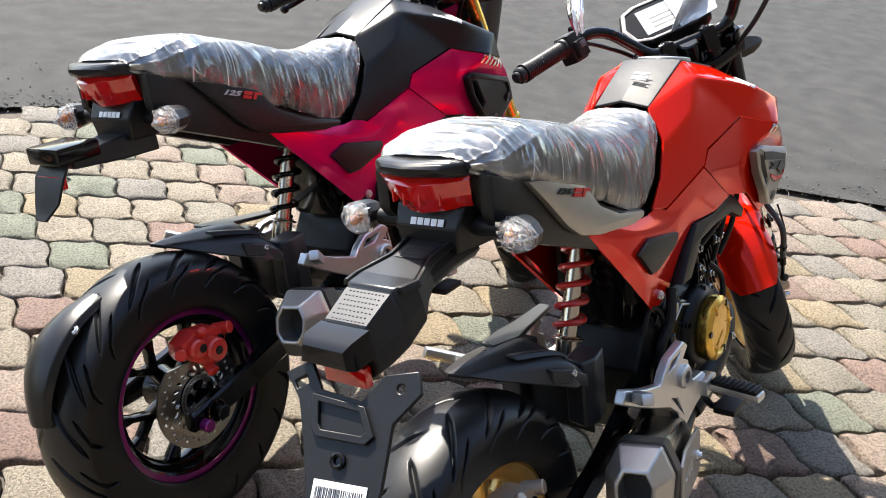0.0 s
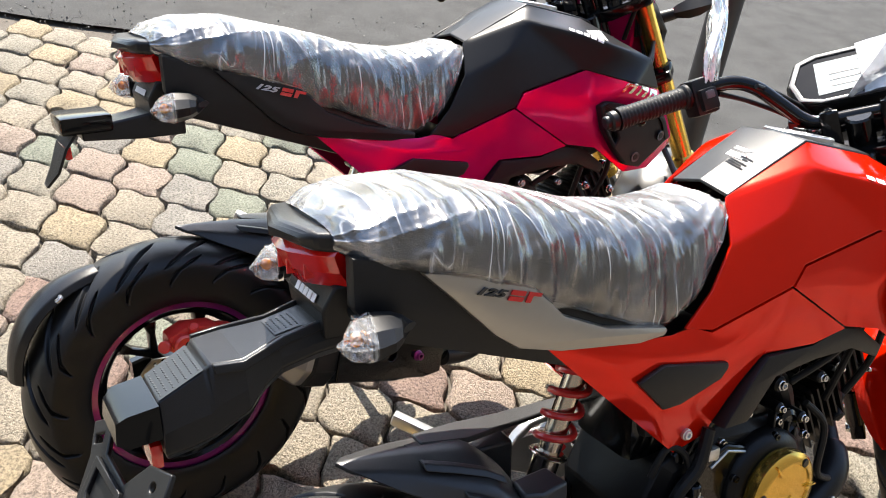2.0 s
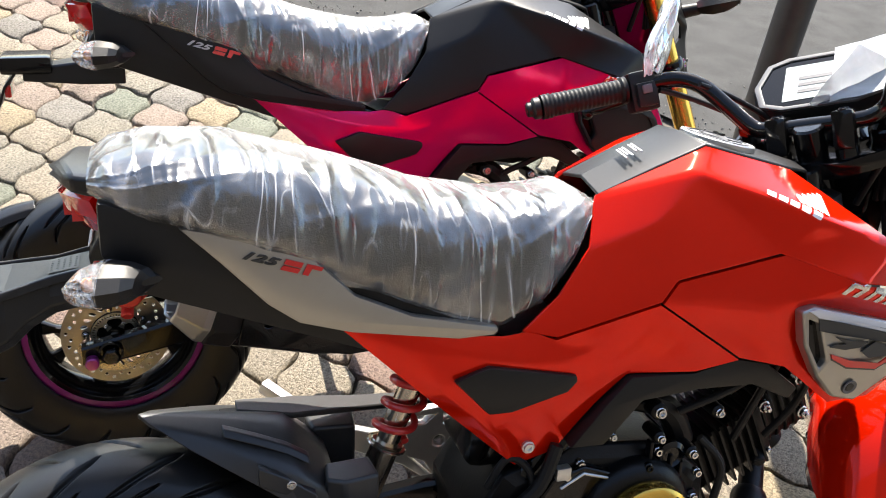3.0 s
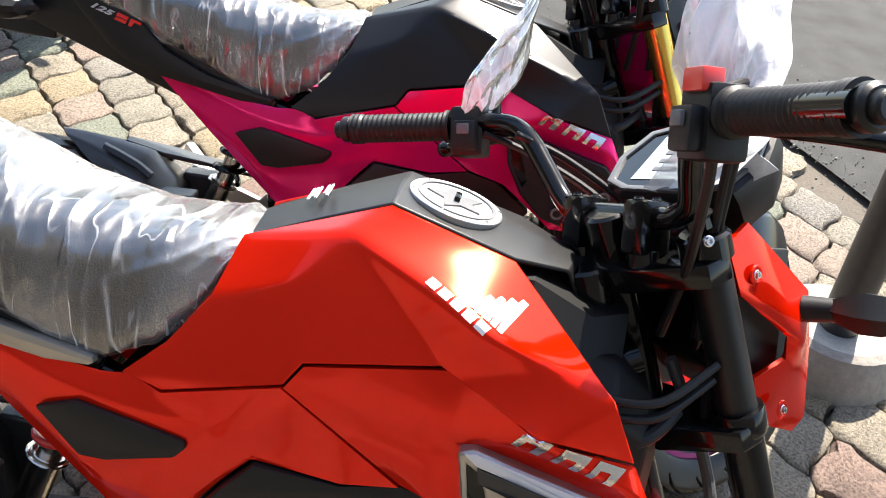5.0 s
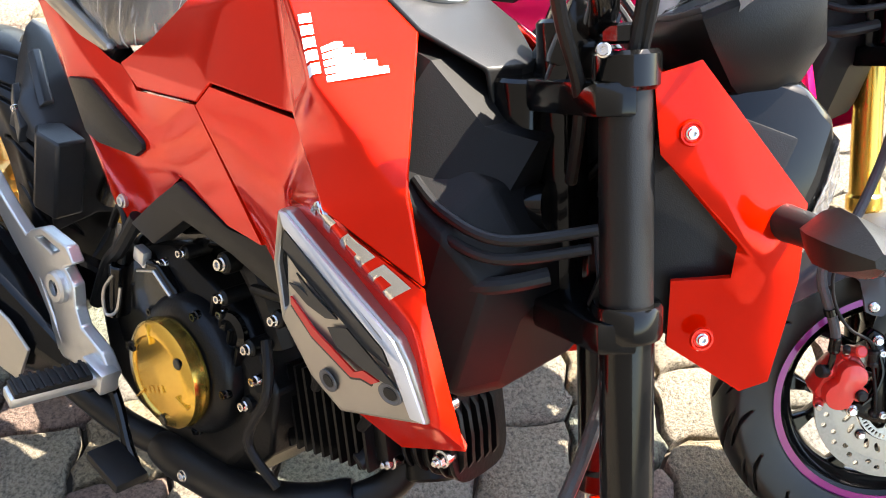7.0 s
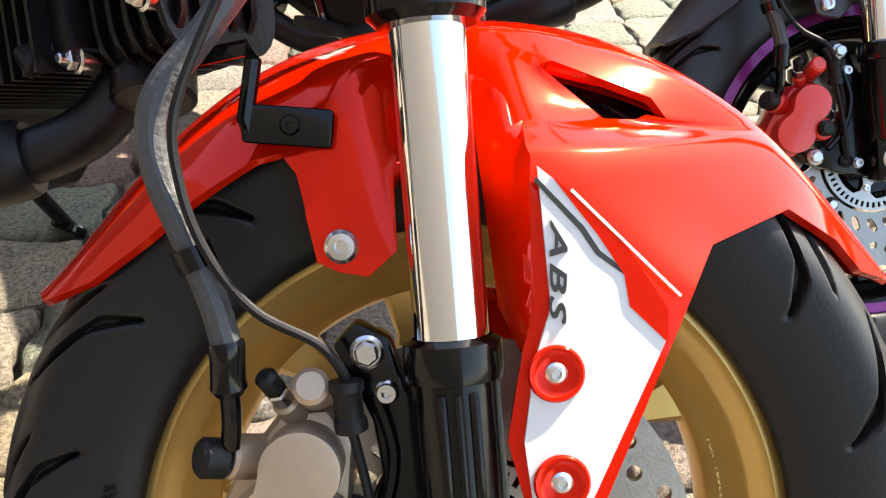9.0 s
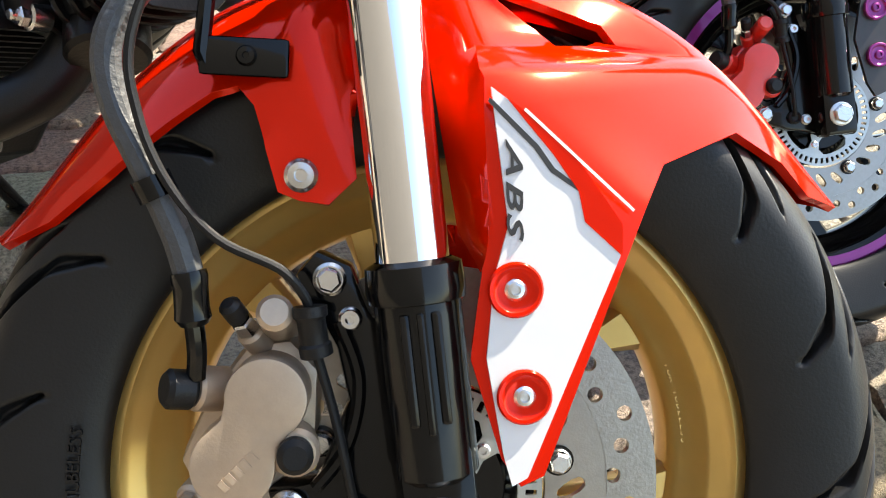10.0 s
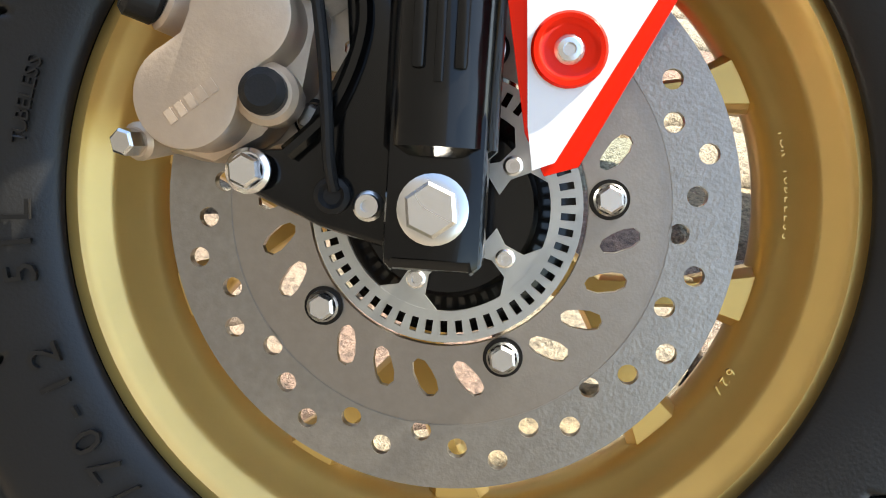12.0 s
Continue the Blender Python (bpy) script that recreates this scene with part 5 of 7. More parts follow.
        part("scoop_edge", follow(plate([[(0.803, 0.6665), (0.813, 0.6705), (0.9475, 0.6360), (0.9615, 0.6210), (0.9860, 0.5785), (0.9740, 0.5760), (0.9515, 0.6145), (0.9420, 0.6255), (0.8150, 0.6590)]], yk - 0.0006 * k, yk + 0.0022 * k, 0.0008)), GREY_DECAL_LIGHT if c["pale"] else c["fin"], fn, "pale raised edge" if c["pale"] else "")
        if c["pale"]:
            blk = [[(0.816, 0.6570), (0.851, 0.6505), (0.889, 0.6395), (0.941, 0.6235), (0.949, 0.6125), (0.927, 0.6165), (0.884, 0.6270), (0.845, 0.6360), (0.819, 0.6420)],
                   [(0.842, 0.6330), (0.866, 0.6260), (0.894, 0.6215), (0.882, 0.6150), (0.860, 0.6140), (0.836, 0.6200), (0.846, 0.6230), (0.860, 0.6215)],
                   [(0.886, 0.6090), (0.905, 0.6205), (0.955, 0.6010), (0.961, 0.5950), (0.930, 0.5985), (0.899, 0.5990)]]
            for q in blk:
                part("scoop_mark", follow(plate([q], yk - 0.0006 * k, yk + 0.0012 * k)), BLACK_DECAL, fn)
            red = [(0.841, 0.6100), (0.873, 0.5975), (0.920, 0.5880), (0.930, 0.5970), (0.944, 0.5945), (0.938, 0.5880), (0.928, 0.5875), (0.917, 0.5800), (0.870, 0.5885), (0.843, 0.6040)]
            part("scoop_stripe", follow(plate([red], yk - 0.0006 * k, yk + 0.0014 * k)), RED_DECAL, fn)
            part("scoop_line", follow(plate([[(x, z - 0.0026) for x, z in red[5:]] + [(x, z) for x, z in red[5:]][::-1]], yk - 0.0006 * k, yk + 0.0010 * k)), BLACK_DECAL, fn)
        # model mark: three slanted block shapes
        mf = plane_frame((0.894, 0.1665 * k, 0.6825), (0.935 if k < 0 else -0.935, 0.20 if k < 0 else 0.20, -0.30 if k < 0 else 0.30), (0.30, -0.15 * -k, 0.95))
        for g3 in range(3):
            u0 = (-0.054, -0.016, 0.018)[g3]
            mark = [(u0, -0.010), (u0 + 0.007, -0.010), (u0 + 0.0095, 0.002), (u0 + 0.020, 0.002), (u0 + 0.0175, -0.010), (u0 + 0.026, -0.010), (u0 + 0.031, 0.010), (u0 + 0.005, 0.010)]
            part("model_mark", drape(flat_mark(mark, mf), shr[s], (0, -k, -0.15), 0.0012), BOLT, shr[s], "raised silver mark")
        # wing mark and name bar on the tank
        lift = Vector((0.10, -0.62, 0.78)).normalized() * 0.0022
        o = Vector((0.777, -0.139, 0.797)) + lift
        u = Vector((0.058, -0.032, -0.025)).normalized()
        w = Vector((0.006, 0.053, 0.024)).normalized()
        wf = plane_frame(o, u, w)
        bar = [[(-0.036 + 0.0145 * i, -0.004), (-0.0245 + 0.0145 * i, -0.004), (-0.0245 + 0.0145 * i, 0.006), (-0.036 + 0.0145 * i, 0.006)] for i in range(5)]
        wing = [[(0.006 + 0.0078 * i, 0.009), (0.0118 + 0.0078 * i, 0.009), (0.0060 + 0.0075 * i, 0.026 + 0.0075 * i), (0.0012 + 0.0070 * i, 0.026 + 0.0075 * i), (0.0005 + 0.0074 * i, 0.020 + 0.004 * i)] for i in range(5)]
        for nm, shapes_ in (("maker_bar", bar), ("wing_mark", wing)):
            for q in shapes_:
                bmk = flat_mark(q, wf)
                if k > 0:
                    bmesh.ops.transform(bmk, matrix=Matrix.Diagonal((1, -1, 1, 1)), verts=bmk.verts)
                drape(bmk, tank[s], (-0.10, -0.62 * k, -0.78), 0.0012)
                part(nm, bmk, WHITE, tank[s])
        # seat side panel
        sp = [(0.090, 0.793), (0.146, 0.782), (0.225, 0.752), (0.266, 0.711), (0.330, 0.681), (0.432, 0.655), (0.436, 0.648), (0.428, 0.644), (0.385, 0.645), (0.262, 0.668), (0.207, 0.684), (0.176, 0.706), (0.128, 0.756)]
        pbm = plate([sp], 0.087 * k, 0.101 * k, 0.006)
        for v in pbm.verts:
            v.co.y += k * (0.010 * math.sin((v.co.x - 0.09) / 0.34 * math.pi) - 0.004)
        sd = part("seat_side_panel", pbm, c["side"], bike, c["side_label"], angle=30)
        lf = plane_frame((0.188, 0.1054 * k, 0.7525), (-k, -0.05, 0.30 * k), (0.3, 0, 0.95))
        lettering("125", 0.0185, lf @ Matrix.Translation((-0.0225, 0, 0.0002)) @ Matrix.Diagonal((1.25, 0.62, 1, 1)), BLACK_DECAL if c["pale"] else GREY_DECAL, sd, shear=0.4, spacing=1.05, depth=0.0012, bold=0.0006)
        part("red_mark", strips([[(0.002, -0.006), (0.02, -0.006), (0.022, -0.001), (0.004, -0.001)], [(0.004, 0.0005), (0.022, 0.0005), (0.023, 0.006), (0.005, 0.006)], [(0.025, -0.006), (0.031, -0.006), (0.034, 0.006), (0.027, 0.006)], [(0.032, 0.002), (0.043, 0.002), (0.044, 0.006), (0.033, 0.006)]], lf @ Matrix.Translation((0, 0, -0.0005)), 0.0018), RED_DECAL, sd)
        # black cover behind it
        part("under_seat_cover", plate([[(0.02, 0.82), (0.06, 0.808), (0.10, 0.795), (0.22, 0.75), (0.33, 0.69), (0.44, 0.650), (0.43, 0.63), (0.30, 0.63), (0.235, 0.655), (0.13, 0.695), (0.05, 0.725), (0.02, 0.765)]], 0.070 * k, 0.090 * k, 0.006), PLASTIC, bike)
    # middle strip of the tank with the filler cap
    st = [(0.566, -0.050, 0.790), (0.566, 0, 0.800), (0.566, 0.050, 0.790), (0.640, -0.054, 0.823), (0.640, 0, 0.833), (0.640, 0.054, 0.823), (0.70, -0.056, 0.848), (0.70, 0, 0.8515), (0.70, 0.056, 0.848),
          (0.82, -0.064, 0.817), (0.82, 0, 0.824), (0.82, 0.064, 0.817), (0.872, -0.035, 0.803), (0.880, 0, 0.806), (0.872, 0.035, 0.803), (0.885, -0.03, 0.775), (0.89, 0, 0.775), (0.885, 0.03, 0.775)]
    ms = part("tank_strip", poly(st, [(i, i + 1, i + 4, i + 3) for r in range(5) for i in (3 * r, 3 * r + 1)]), PLASTIC if c["pale"] else MATTE_BLACK, bike, "satin black strip along the tank", angle=14)
    soft(thick(ms, 0.005), 0.004)
    up = Vector((0.22, 0, 1)).normalized()
    o = Vector((0.754, 0, 0.8412))
    cap = part("filler_cap", lathe([(0.047, -0.012), (0.048, 0.0), (0.0465, 0.0016), (0.0445, 0.001), (0.0, 0.001)], o, up, 48), ALU, ms, "chrome fuel filler cap")
    part("cap_ring", lathe([(0.040, 0.0008), (0.0405, 0.0022), (0.037, 0.0026), (0.0365, 0.0008)], o, up, 48), GREY_PLASTIC, cap)
    q = Vector((0, 0, 1)).rotation_difference(up).to_matrix().to_4x4()
    star = [(0.031 * (1 if i % 2 else 0.5) * math.cos(i * math.pi / 5), 0.031 * (1 if i % 2 else 0.5) * math.sin(i * math.pi / 5)) for i in range(10)]
    part("cap_star", strips([star], Matrix.Translation(o + up * 0.001) @ q, 0.0016), GREY_PLASTIC, cap)
    part("key_slot", box((-0.003, -0.009, 0.004), (0.003, 0.009, 0.0075), 0.001, m=Matrix.Translation(o) @ q), GLOSS_BLACK, cap)
    for i in range(6):
        a = 2 * math.pi * i / 6 + 0.3
        bolt(cap, o + q.to_3x3() @ Vector((0.0455 * math.cos(a), 0.043 * math.sin(a), 0.0008)), up, 0.0018, 0.0015, STEEL)
    sf = plane_frame((0.622, -0.012, 0.8305), (0.0, -1, -0.1), (0.92, 0, 0.39))
    if c["pale"]:
        rows = [[(-0.014, y), (0.014 - 0.006 * (i % 2), y), (0.014 - 0.006 * (i % 2), y + 0.0022), (-0.014, y + 0.0022)] for i, y in enumerate((-0.010, -0.006, -0.002, 0.006, 0.010))]
        part("caution_label", strips(rows, sf @ Matrix.Translation((0, 0, 0.0)), 0.0016), GREY_DECAL, ms, "pale caution lines")
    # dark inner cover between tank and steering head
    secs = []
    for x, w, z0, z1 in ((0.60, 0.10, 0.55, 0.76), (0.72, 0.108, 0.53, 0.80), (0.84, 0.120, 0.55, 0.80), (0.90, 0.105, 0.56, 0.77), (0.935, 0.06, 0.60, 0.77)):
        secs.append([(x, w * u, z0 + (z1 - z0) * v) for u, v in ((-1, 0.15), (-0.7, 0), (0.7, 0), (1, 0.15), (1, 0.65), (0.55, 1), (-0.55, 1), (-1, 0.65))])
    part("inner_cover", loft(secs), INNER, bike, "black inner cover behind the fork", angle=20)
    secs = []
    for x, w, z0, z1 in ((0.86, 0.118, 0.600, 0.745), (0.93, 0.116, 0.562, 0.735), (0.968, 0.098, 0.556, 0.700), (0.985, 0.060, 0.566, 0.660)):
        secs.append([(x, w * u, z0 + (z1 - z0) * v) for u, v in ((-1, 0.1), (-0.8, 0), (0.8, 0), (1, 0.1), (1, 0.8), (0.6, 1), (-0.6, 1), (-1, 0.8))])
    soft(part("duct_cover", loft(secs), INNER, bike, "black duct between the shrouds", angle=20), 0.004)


def tail(bike, long_flap):
    secs = []
    for x, w, z0, z1 in ((-0.024, 0.048, 0.824, 0.834), (-0.014, 0.062, 0.819, 0.839), (0.015, 0.072, 0.812, 0.838), (0.05, 0.082, 0.738, 0.822), (0.10, 0.086, 0.715, 0.790), (0.20, 0.082, 0.68, 0.75), (0.32, 0.075, 0.635, 0.69)):
        secs.append([(x + 0.012 * abs(u), w * u, z0 + (z1 - z0) * v) for u, v in ((-1, 0.1), (-0.8, 0), (0, 0), (0.8, 0), (1, 0.1), (1, 0.85), (0.85, 1), (0, 0.96), (-0.85, 1), (-1, 0.85))])
    tl = soft(part("tail_cover", loft(secs), SATIN, bike, "black tail cover", angle=25), 0.003)
    # lamp
    secs = []
    for z, x0, w in ((0.766, 0.014, 0.050), (0.771, 0.000, 0.057), (0.790, -0.014, 0.065), (0.810, -0.021, 0.069), (0.819, -0.012, 0.067)):
        secs.append([(x0 + 0.034 * abs(u) ** 2.0, w * u, z + 0.004 * abs(u)) for u in (-1, -0.85, -0.6, -0.3, 0, 0.3, 0.6, 0.85, 1)] + [(0.048, w * 0.8, z), (0.048, -w * 0.8, z)])
    lamp = part("tail_lamp", loft(secs), RED_LENS, bike, "faceted red tail lamp", angle=14)
    part("lamp_chrome", box((0.004, -0.040, 0.800), (0.02, 0.040, 0.8120), 0.003), RED_LENS, lamp)
    for y in (-0.036, -0.012, 0.012, 0.036):
        part("lamp_rib", box((-0.0165 + 8.0 * y * y, y - 0.0012, 0.784), (0.006, y + 0.0012, 0.806), 0.0), RED_DECAL, lamp)
    # plate under the lamp with the maker's bar
    secs = []
    for z, x, w in ((0.776, 0.020, 0.052), (0.750, 0.006, 0.048), (0.716, 0.010, 0.044)):
        secs.append([(x, -w, z), (x, w, z), (0.09, w + 0.012, z), (0.09, -w - 0.012, z)])
    pl = soft(part("lamp_base", loft(secs), PLASTIC, bike, "black panel below the lamp"), 0.003)
    part("maker_bars", strips([[(-0.026 + 0.0106 * i, -0.0045), (-0.0175 + 0.0106 * i, -0.0045), (-0.0175 + 0.0106 * i, 0.0045), (-0.026 + 0.0106 * i, 0.0045)] for i in range(5)], plane_frame((0.0078, -0.003, 0.757), (0, -1, 0), (0.47, 0, 0.88)), 0.0008), WHITE, pl, "white maker's bar")
    # turn signals: a faceted lens in a pointed shell on a rubber stalk
    for k in (-1, 1):
        sg = part("turn_signal", rod((0.045, 0.050 * k, 0.746), (0.038, 0.100 * k, 0.747), 0.013, 16, 0.002, None, 0.0115), GRIP, bike, "rear turn signal")

        def oval(x, r, n=10):
            return [(x + 0.010 * math.cos(a) * k, (0.121 + 1.12 * r * math.cos(a) * (1.0 + 0.22 * math.cos(a))) * k, 0.748 + 0.80 * r * math.sin(a)) for a in [2 * math.pi * i / n + 0.16 for i in range(n)]]
        part("signal_body", loft([oval(x, r) for x, r in ((0.066, 0.005), (0.058, 0.016), (0.046, 0.023), (0.030, 0.0265), (0.024, 0.0268))]), PLASTIC, sg, angle=20)
        part("signal_rim", loft([oval(x, r) for x, r in ((0.026, 0.0272), (0.020, 0.0276), (0.016, 0.0262))], False), CLEAR_LENS, sg, angle=20)
        part("signal_lens", loft([oval(x, r) for x, r in ((0.020, 0.0255), (0.012, 0.0250), (0.004, 0.0215), (-0.002, 0.014), (-0.004, 0.004))]), CLEAR_LENS, sg, "clear faceted lens", angle=8)
        bl = bmesh.new()
        for i in range(5):
            for h in (-0.011, 0.0, 0.011):
                box((0.014, (0.103 + 0.009 * i) * k - 0.004, 0.748 + h - 0.005), (0.018 + 0.003 * ((i + int(h * 91)) % 2), (0.103 + 0.009 * i) * k + 0.004, 0.748 + h + 0.005), 0.0012, bl)
        part("signal_reflector", bl, REFLECTOR, sg, "stepped mirror behind the lens")
        bl = bmesh.new()
        bmesh.ops.create_uvsphere(bl, u_segments=12, v_segments=8, radius=0.0075, matrix=Matrix.Translation((0.009, 0.121 * k, 0.748)))
        part("bulb", bl, AMBER, sg, "amber bulb")
    if not long_flap:
        # short holder with a lamp box and a slim bent bracket
        sh = soft(part("plate_beam", loft([[(x, -w, z0), (x, w, z0), (x, w * 0.9, z1), (x, -w * 0.9, z1)] for x, w, z0, z1 in ((0.06, 0.040, 0.69, 0.735), (-0.005, 0.034, 0.690, 0.725), (-0.06, 0.030, 0.694, 0.718), (-0.09, 0.028, 0.696, 0.714))]), SATIN, bike, "short black holder behind the tail"), 0.003)
        part("plate_lamp", box((-0.120, -0.040, 0.708), (-0.046, 0.040, 0.735), 0.006), GLOSS_BLACK, sh, "black number plate lamp")
        part("reflector", box((-0.118, -0.030, 0.672), (-0.108, 0.030, 0.692), 0.003), RED_LENS, sh, "red reflector")
        br = poly([(-0.100, -0.034, 0.712), (-0.100, 0.034, 0.712), (-0.118, 0.036, 0.690), (-0.118, -0.036, 0.690), (-0.132, 0.030, 0.655), (-0.132, -0.030, 0.655), (-0.148, 0.012, 0.632), (-0.148, -0.012, 0.632)], [(0, 1, 2, 3), (3, 2, 4, 5), (5, 4, 6, 7)])
        soft(thick(part("plate_bracket", br, PLASTIC, sh, "slim bent bracket"), 0.004), 0.001)
        return
    # beam that carries the number plate: a narrow neck, shoulders, a dimpled top and a lamp box
    P = [(0.060, 0.036, 0.742, 0.052, 0.690), (0.005, 0.031, 0.731, 0.046, 0.684), (-0.035, 0.030, 0.7235, 0.045, 0.676), (-0.058, 0.040, 0.719, 0.054, 0.664), (-0.076, 0.047, 0.716, 0.064, 0.648), (-0.108, 0.040, 0.7155, 0.064, 0.632), (-0.112, 0.036, 0.7105, 0.064, 0.630), (-0.136, 0.036, 0.699, 0.060, 0.622), (-0.160, 0.035, 0.687, 0.052, 0.616)]
    secs = [[(x, -ws, zl + 0.012), (x + 0.004, -ws * 0.7, zl), (x + 0.004, ws * 0.7, zl), (x, ws, zl + 0.012), (x, ws * 0.94, zl + (zt - zl) * 0.52), (x, wt, zt), (x, -wt, zt), (x, -ws * 0.94, zl + (zt - zl) * 0.52)] for x, wt, zt, ws, zl in [(x, wt * 0.88, zt, ws * 0.82, zl + 0.006) for x, wt, zt, ws, zl in P]]
    bm_ = soft(part("plate_beam", loft(secs), SATIN, bike, "black beam behind the tail", angle=8), 0.0022)
    # raised shoulders either side of the neck
    for k in (-1, 1):
        rib = loft([[(x, (w0 + d) * k, z + h) for d, h in ((-0.004, -0.004), (-0.002, 0.003), (0.003, 0.0025), (0.006, -0.006))] for x, w0, z in ((0.03, 0.034, 0.737), (-0.03, 0.030, 0.7235), (-0.06, 0.040, 0.718), (-0.078, 0.046, 0.7145), (-0.106, 0.040, 0.7145))])
        soft(part("beam_rib", rib, SATIN, bm_), 0.001)
    for x0, x1, z0, z1, w0, w1, step in ((-0.114, -0.158, 0.7098, 0.6880, 0.033, 0.031, 0.0056), (-0.006, -0.036, 0.7290, 0.7237, 0.022, 0.021, 0.0056)):
        pa = part("grip_patch", poly([(x0, -w0, z0 + 0.0008), (x1, -w1, z1 + 0.0008), (x1, w1, z1 + 0.0008), (x0, w0, z0 + 0.0008)], [(0, 1, 2, 3)]), PATCH, bm_, "dimpled grey patch")
        dots = bmesh.new()
        nx_ = int((x0 - x1) / step)
        for i in range(nx_):
            f = (i + 0.5) / nx_
            x, z, w = x0 + (x1 - x0) * f, z0 + (z1 - z0) * f + 0.0008, w0 + (w1 - w0) * f - 0.004
            ny_ = int(2 * w / step)
            for j in range(ny_):
                y = -w + 2 * w * (j + 0.5 + 0.4 * (i % 2)) / (ny_ + 0.4)
                rod((x, y, z - 0.0004), (x, y, z + 0.0004), 0.0014, 6, 0, dots)
        part("raised_texture", dots, PATCH, pa, kind="stuff")
    part("plate_lamp", loft([[(-0.160, -0.037, 0.686), (-0.160, 0.037, 0.686), (-0.160, 0.040, 0.652), (-0.160, -0.040, 0.652)], [(-0.190, -0.036, 0.682), (-0.190, 0.036, 0.682), (-0.192, 0.040, 0.650), (-0.192, -0.040, 0.650)], [(-0.200, -0.030, 0.674), (-0.200, 0.030, 0.674), (-0.202, 0.034, 0.654), (-0.202, -0.034, 0.654)]]), GLOSS_BLACK, bm_, "black number plate lamp")
    part("reflector", box((-0.172, -0.032, 0.616), (-0.160, 0.032, 0.642), 0.003), RED_LENS, bm_, "red reflector")
    # bracket with two slotted wings
    pf = plane_frame((-0.205, -0.02, 0.62), (0.16, -0.987, 0.022), (0.59, 0.11, 0.80)) @ Matrix(((1, 0, 0, 0), (0, 0, 1, 0), (0, 1, 0, 0), (0, 0, 0, 1)))
    low = [(0.070, -0.020), (0.070, -0.09), (0.058, -0.175), (0.0, -0.190), (-0.018, -0.12), (-0.042, -0.042)] if long_flap else [(0.060, -0.012), (0.046, -0.052), (-0.020, -0.056), (-0.036, -0.020)]
    outline = [(-0.081, 0.0225), (-0.049, 0.040), (-0.028, 0.008), (0.026, 0.0), (0.050, 0.031), (0.090, 0.039), (0.098, 0.015)] + low + [(-0.056, -0.006)]
    bk = soft(part("plate_bracket", plate([outline, [(-0.066, 0.013), (-0.052, 0.022), (-0.047, 0.013), (-0.061, 0.005)], ring_points(0.072, 0.018, 0.005, 10)], -0.003, 0.003, 0.0, pf), PLASTIC, bike, "black number plate bracket", angle=20), 0.0015)
    if long_flap:
        soft(part("bracket_rim", plate([[(-0.036, 0.002), (0.034, -0.006), (0.052, -0.036), (0.042, -0.046), (-0.022, -0.044), (-0.030, -0.034)], [(-0.026, -0.006), (0.028, -0.012), (0.040, -0.033), (0.036, -0.037), (-0.016, -0.036), (-0.021, -0.030)]], 0.003, 0.008, 0.0, pf), PLASTIC, bk, angle=20), 0.001)
        part("rubber_plug", lathe([(0.0095, 0.0), (0.0095, 0.004), (0.007, 0.005), (0.0045, 0.004), (0.0045, 0.001), (0, 0.001)], pf @ Vector((0.012, 0.003, -0.066)), pf.to_3x3() @ Vector((0, 1, 0)), 24), GLOSS_BLACK, bk)
        m = plane_frame(pf @ Vector((0.020, 0.0034, -0.103)), (0.16, -0.987, 0.022), (0.59, 0.11, 0.80))
        s = part("paper_label", strips([[(-0.034, -0.015), (0.034, -0.015), (0.034, 0.015), (-0.034, 0.015)]], m, 0.0008), WHITE, bk, "white paper barcode label")
        rnd = random.Random(3)
        x, bars = -0.030, []
        while x < 0.029:
            wd = rnd.choice((0.0006, 0.001, 0.0016))
            bars.append([(x, -0.005), (x + wd, -0.005), (x + wd, 0.008), (x, 0.008)])
            x += wd + rnd.choice((0.0007, 0.0012))
        for k in range(9):
            bars.append([(-0.030 + 0.0065 * k, -0.012), (-0.0255 + 0.0065 * k, -0.012), (-0.0255 + 0.0065 * k, -0.0078), (-0.030 + 0.0065 * k, -0.0078)])
        part("label_bars", strips(bars, m @ Matrix.Translation((0, 0, 0.0008)), 0.0004), BLACK_DECAL, s, kind="stuff")


def rear_guard(bike):
    """The splash guard that hugs the rear tyre, on a strap from the swing arm."""
    cx, cz, secs = 0.006, 0.250, []
    for i in range(19):
        f = i / 18
        a = radians(113 + 48 * f)
        w = 0.037 * (0.45 + 0.55 * math.sin(min(1, f * 1.6 + 0.15) * math.pi / 2)) * (1 - 0.45 * max(0, f - 0.65) / 0.35)
        r = 0.264 + 0.022 * math.sin(f * math.pi)
        d = Vector((math.cos(a), 0, math.sin(a)))
        o = Vector((cx, 0, cz))
        secs.append([o + d * (r - 0.014) + Vector((0, -w, 0)), o + d * (r - 0.002) + Vector((0, -w * 0.86, 0)), o + d * (r + 0.004) + Vector((0, -w * 0.45, 0)), o + d * (r + 0.006), o + d * (r + 0.004) + Vector((0, w * 0.45, 0)), o + d * (r - 0.002) + Vector((0, w * 0.86, 0)), o + d * (r - 0.014) + Vector((0, w, 0))])
    g = soft(thick(part("splash_guard", loft(secs, False, False), SATIN, bike, "black splash guard behind the rear tyre", angle=25), 0.005), 0.0015)
    bolt(g, Vector((cx, -0.03, cz)) + Vector((math.cos(radians(128)), 0, math.sin(radians(128)))) * 0.274, (-0.6, -0.1, 0.8), 0.006, 0.003, STEEL)


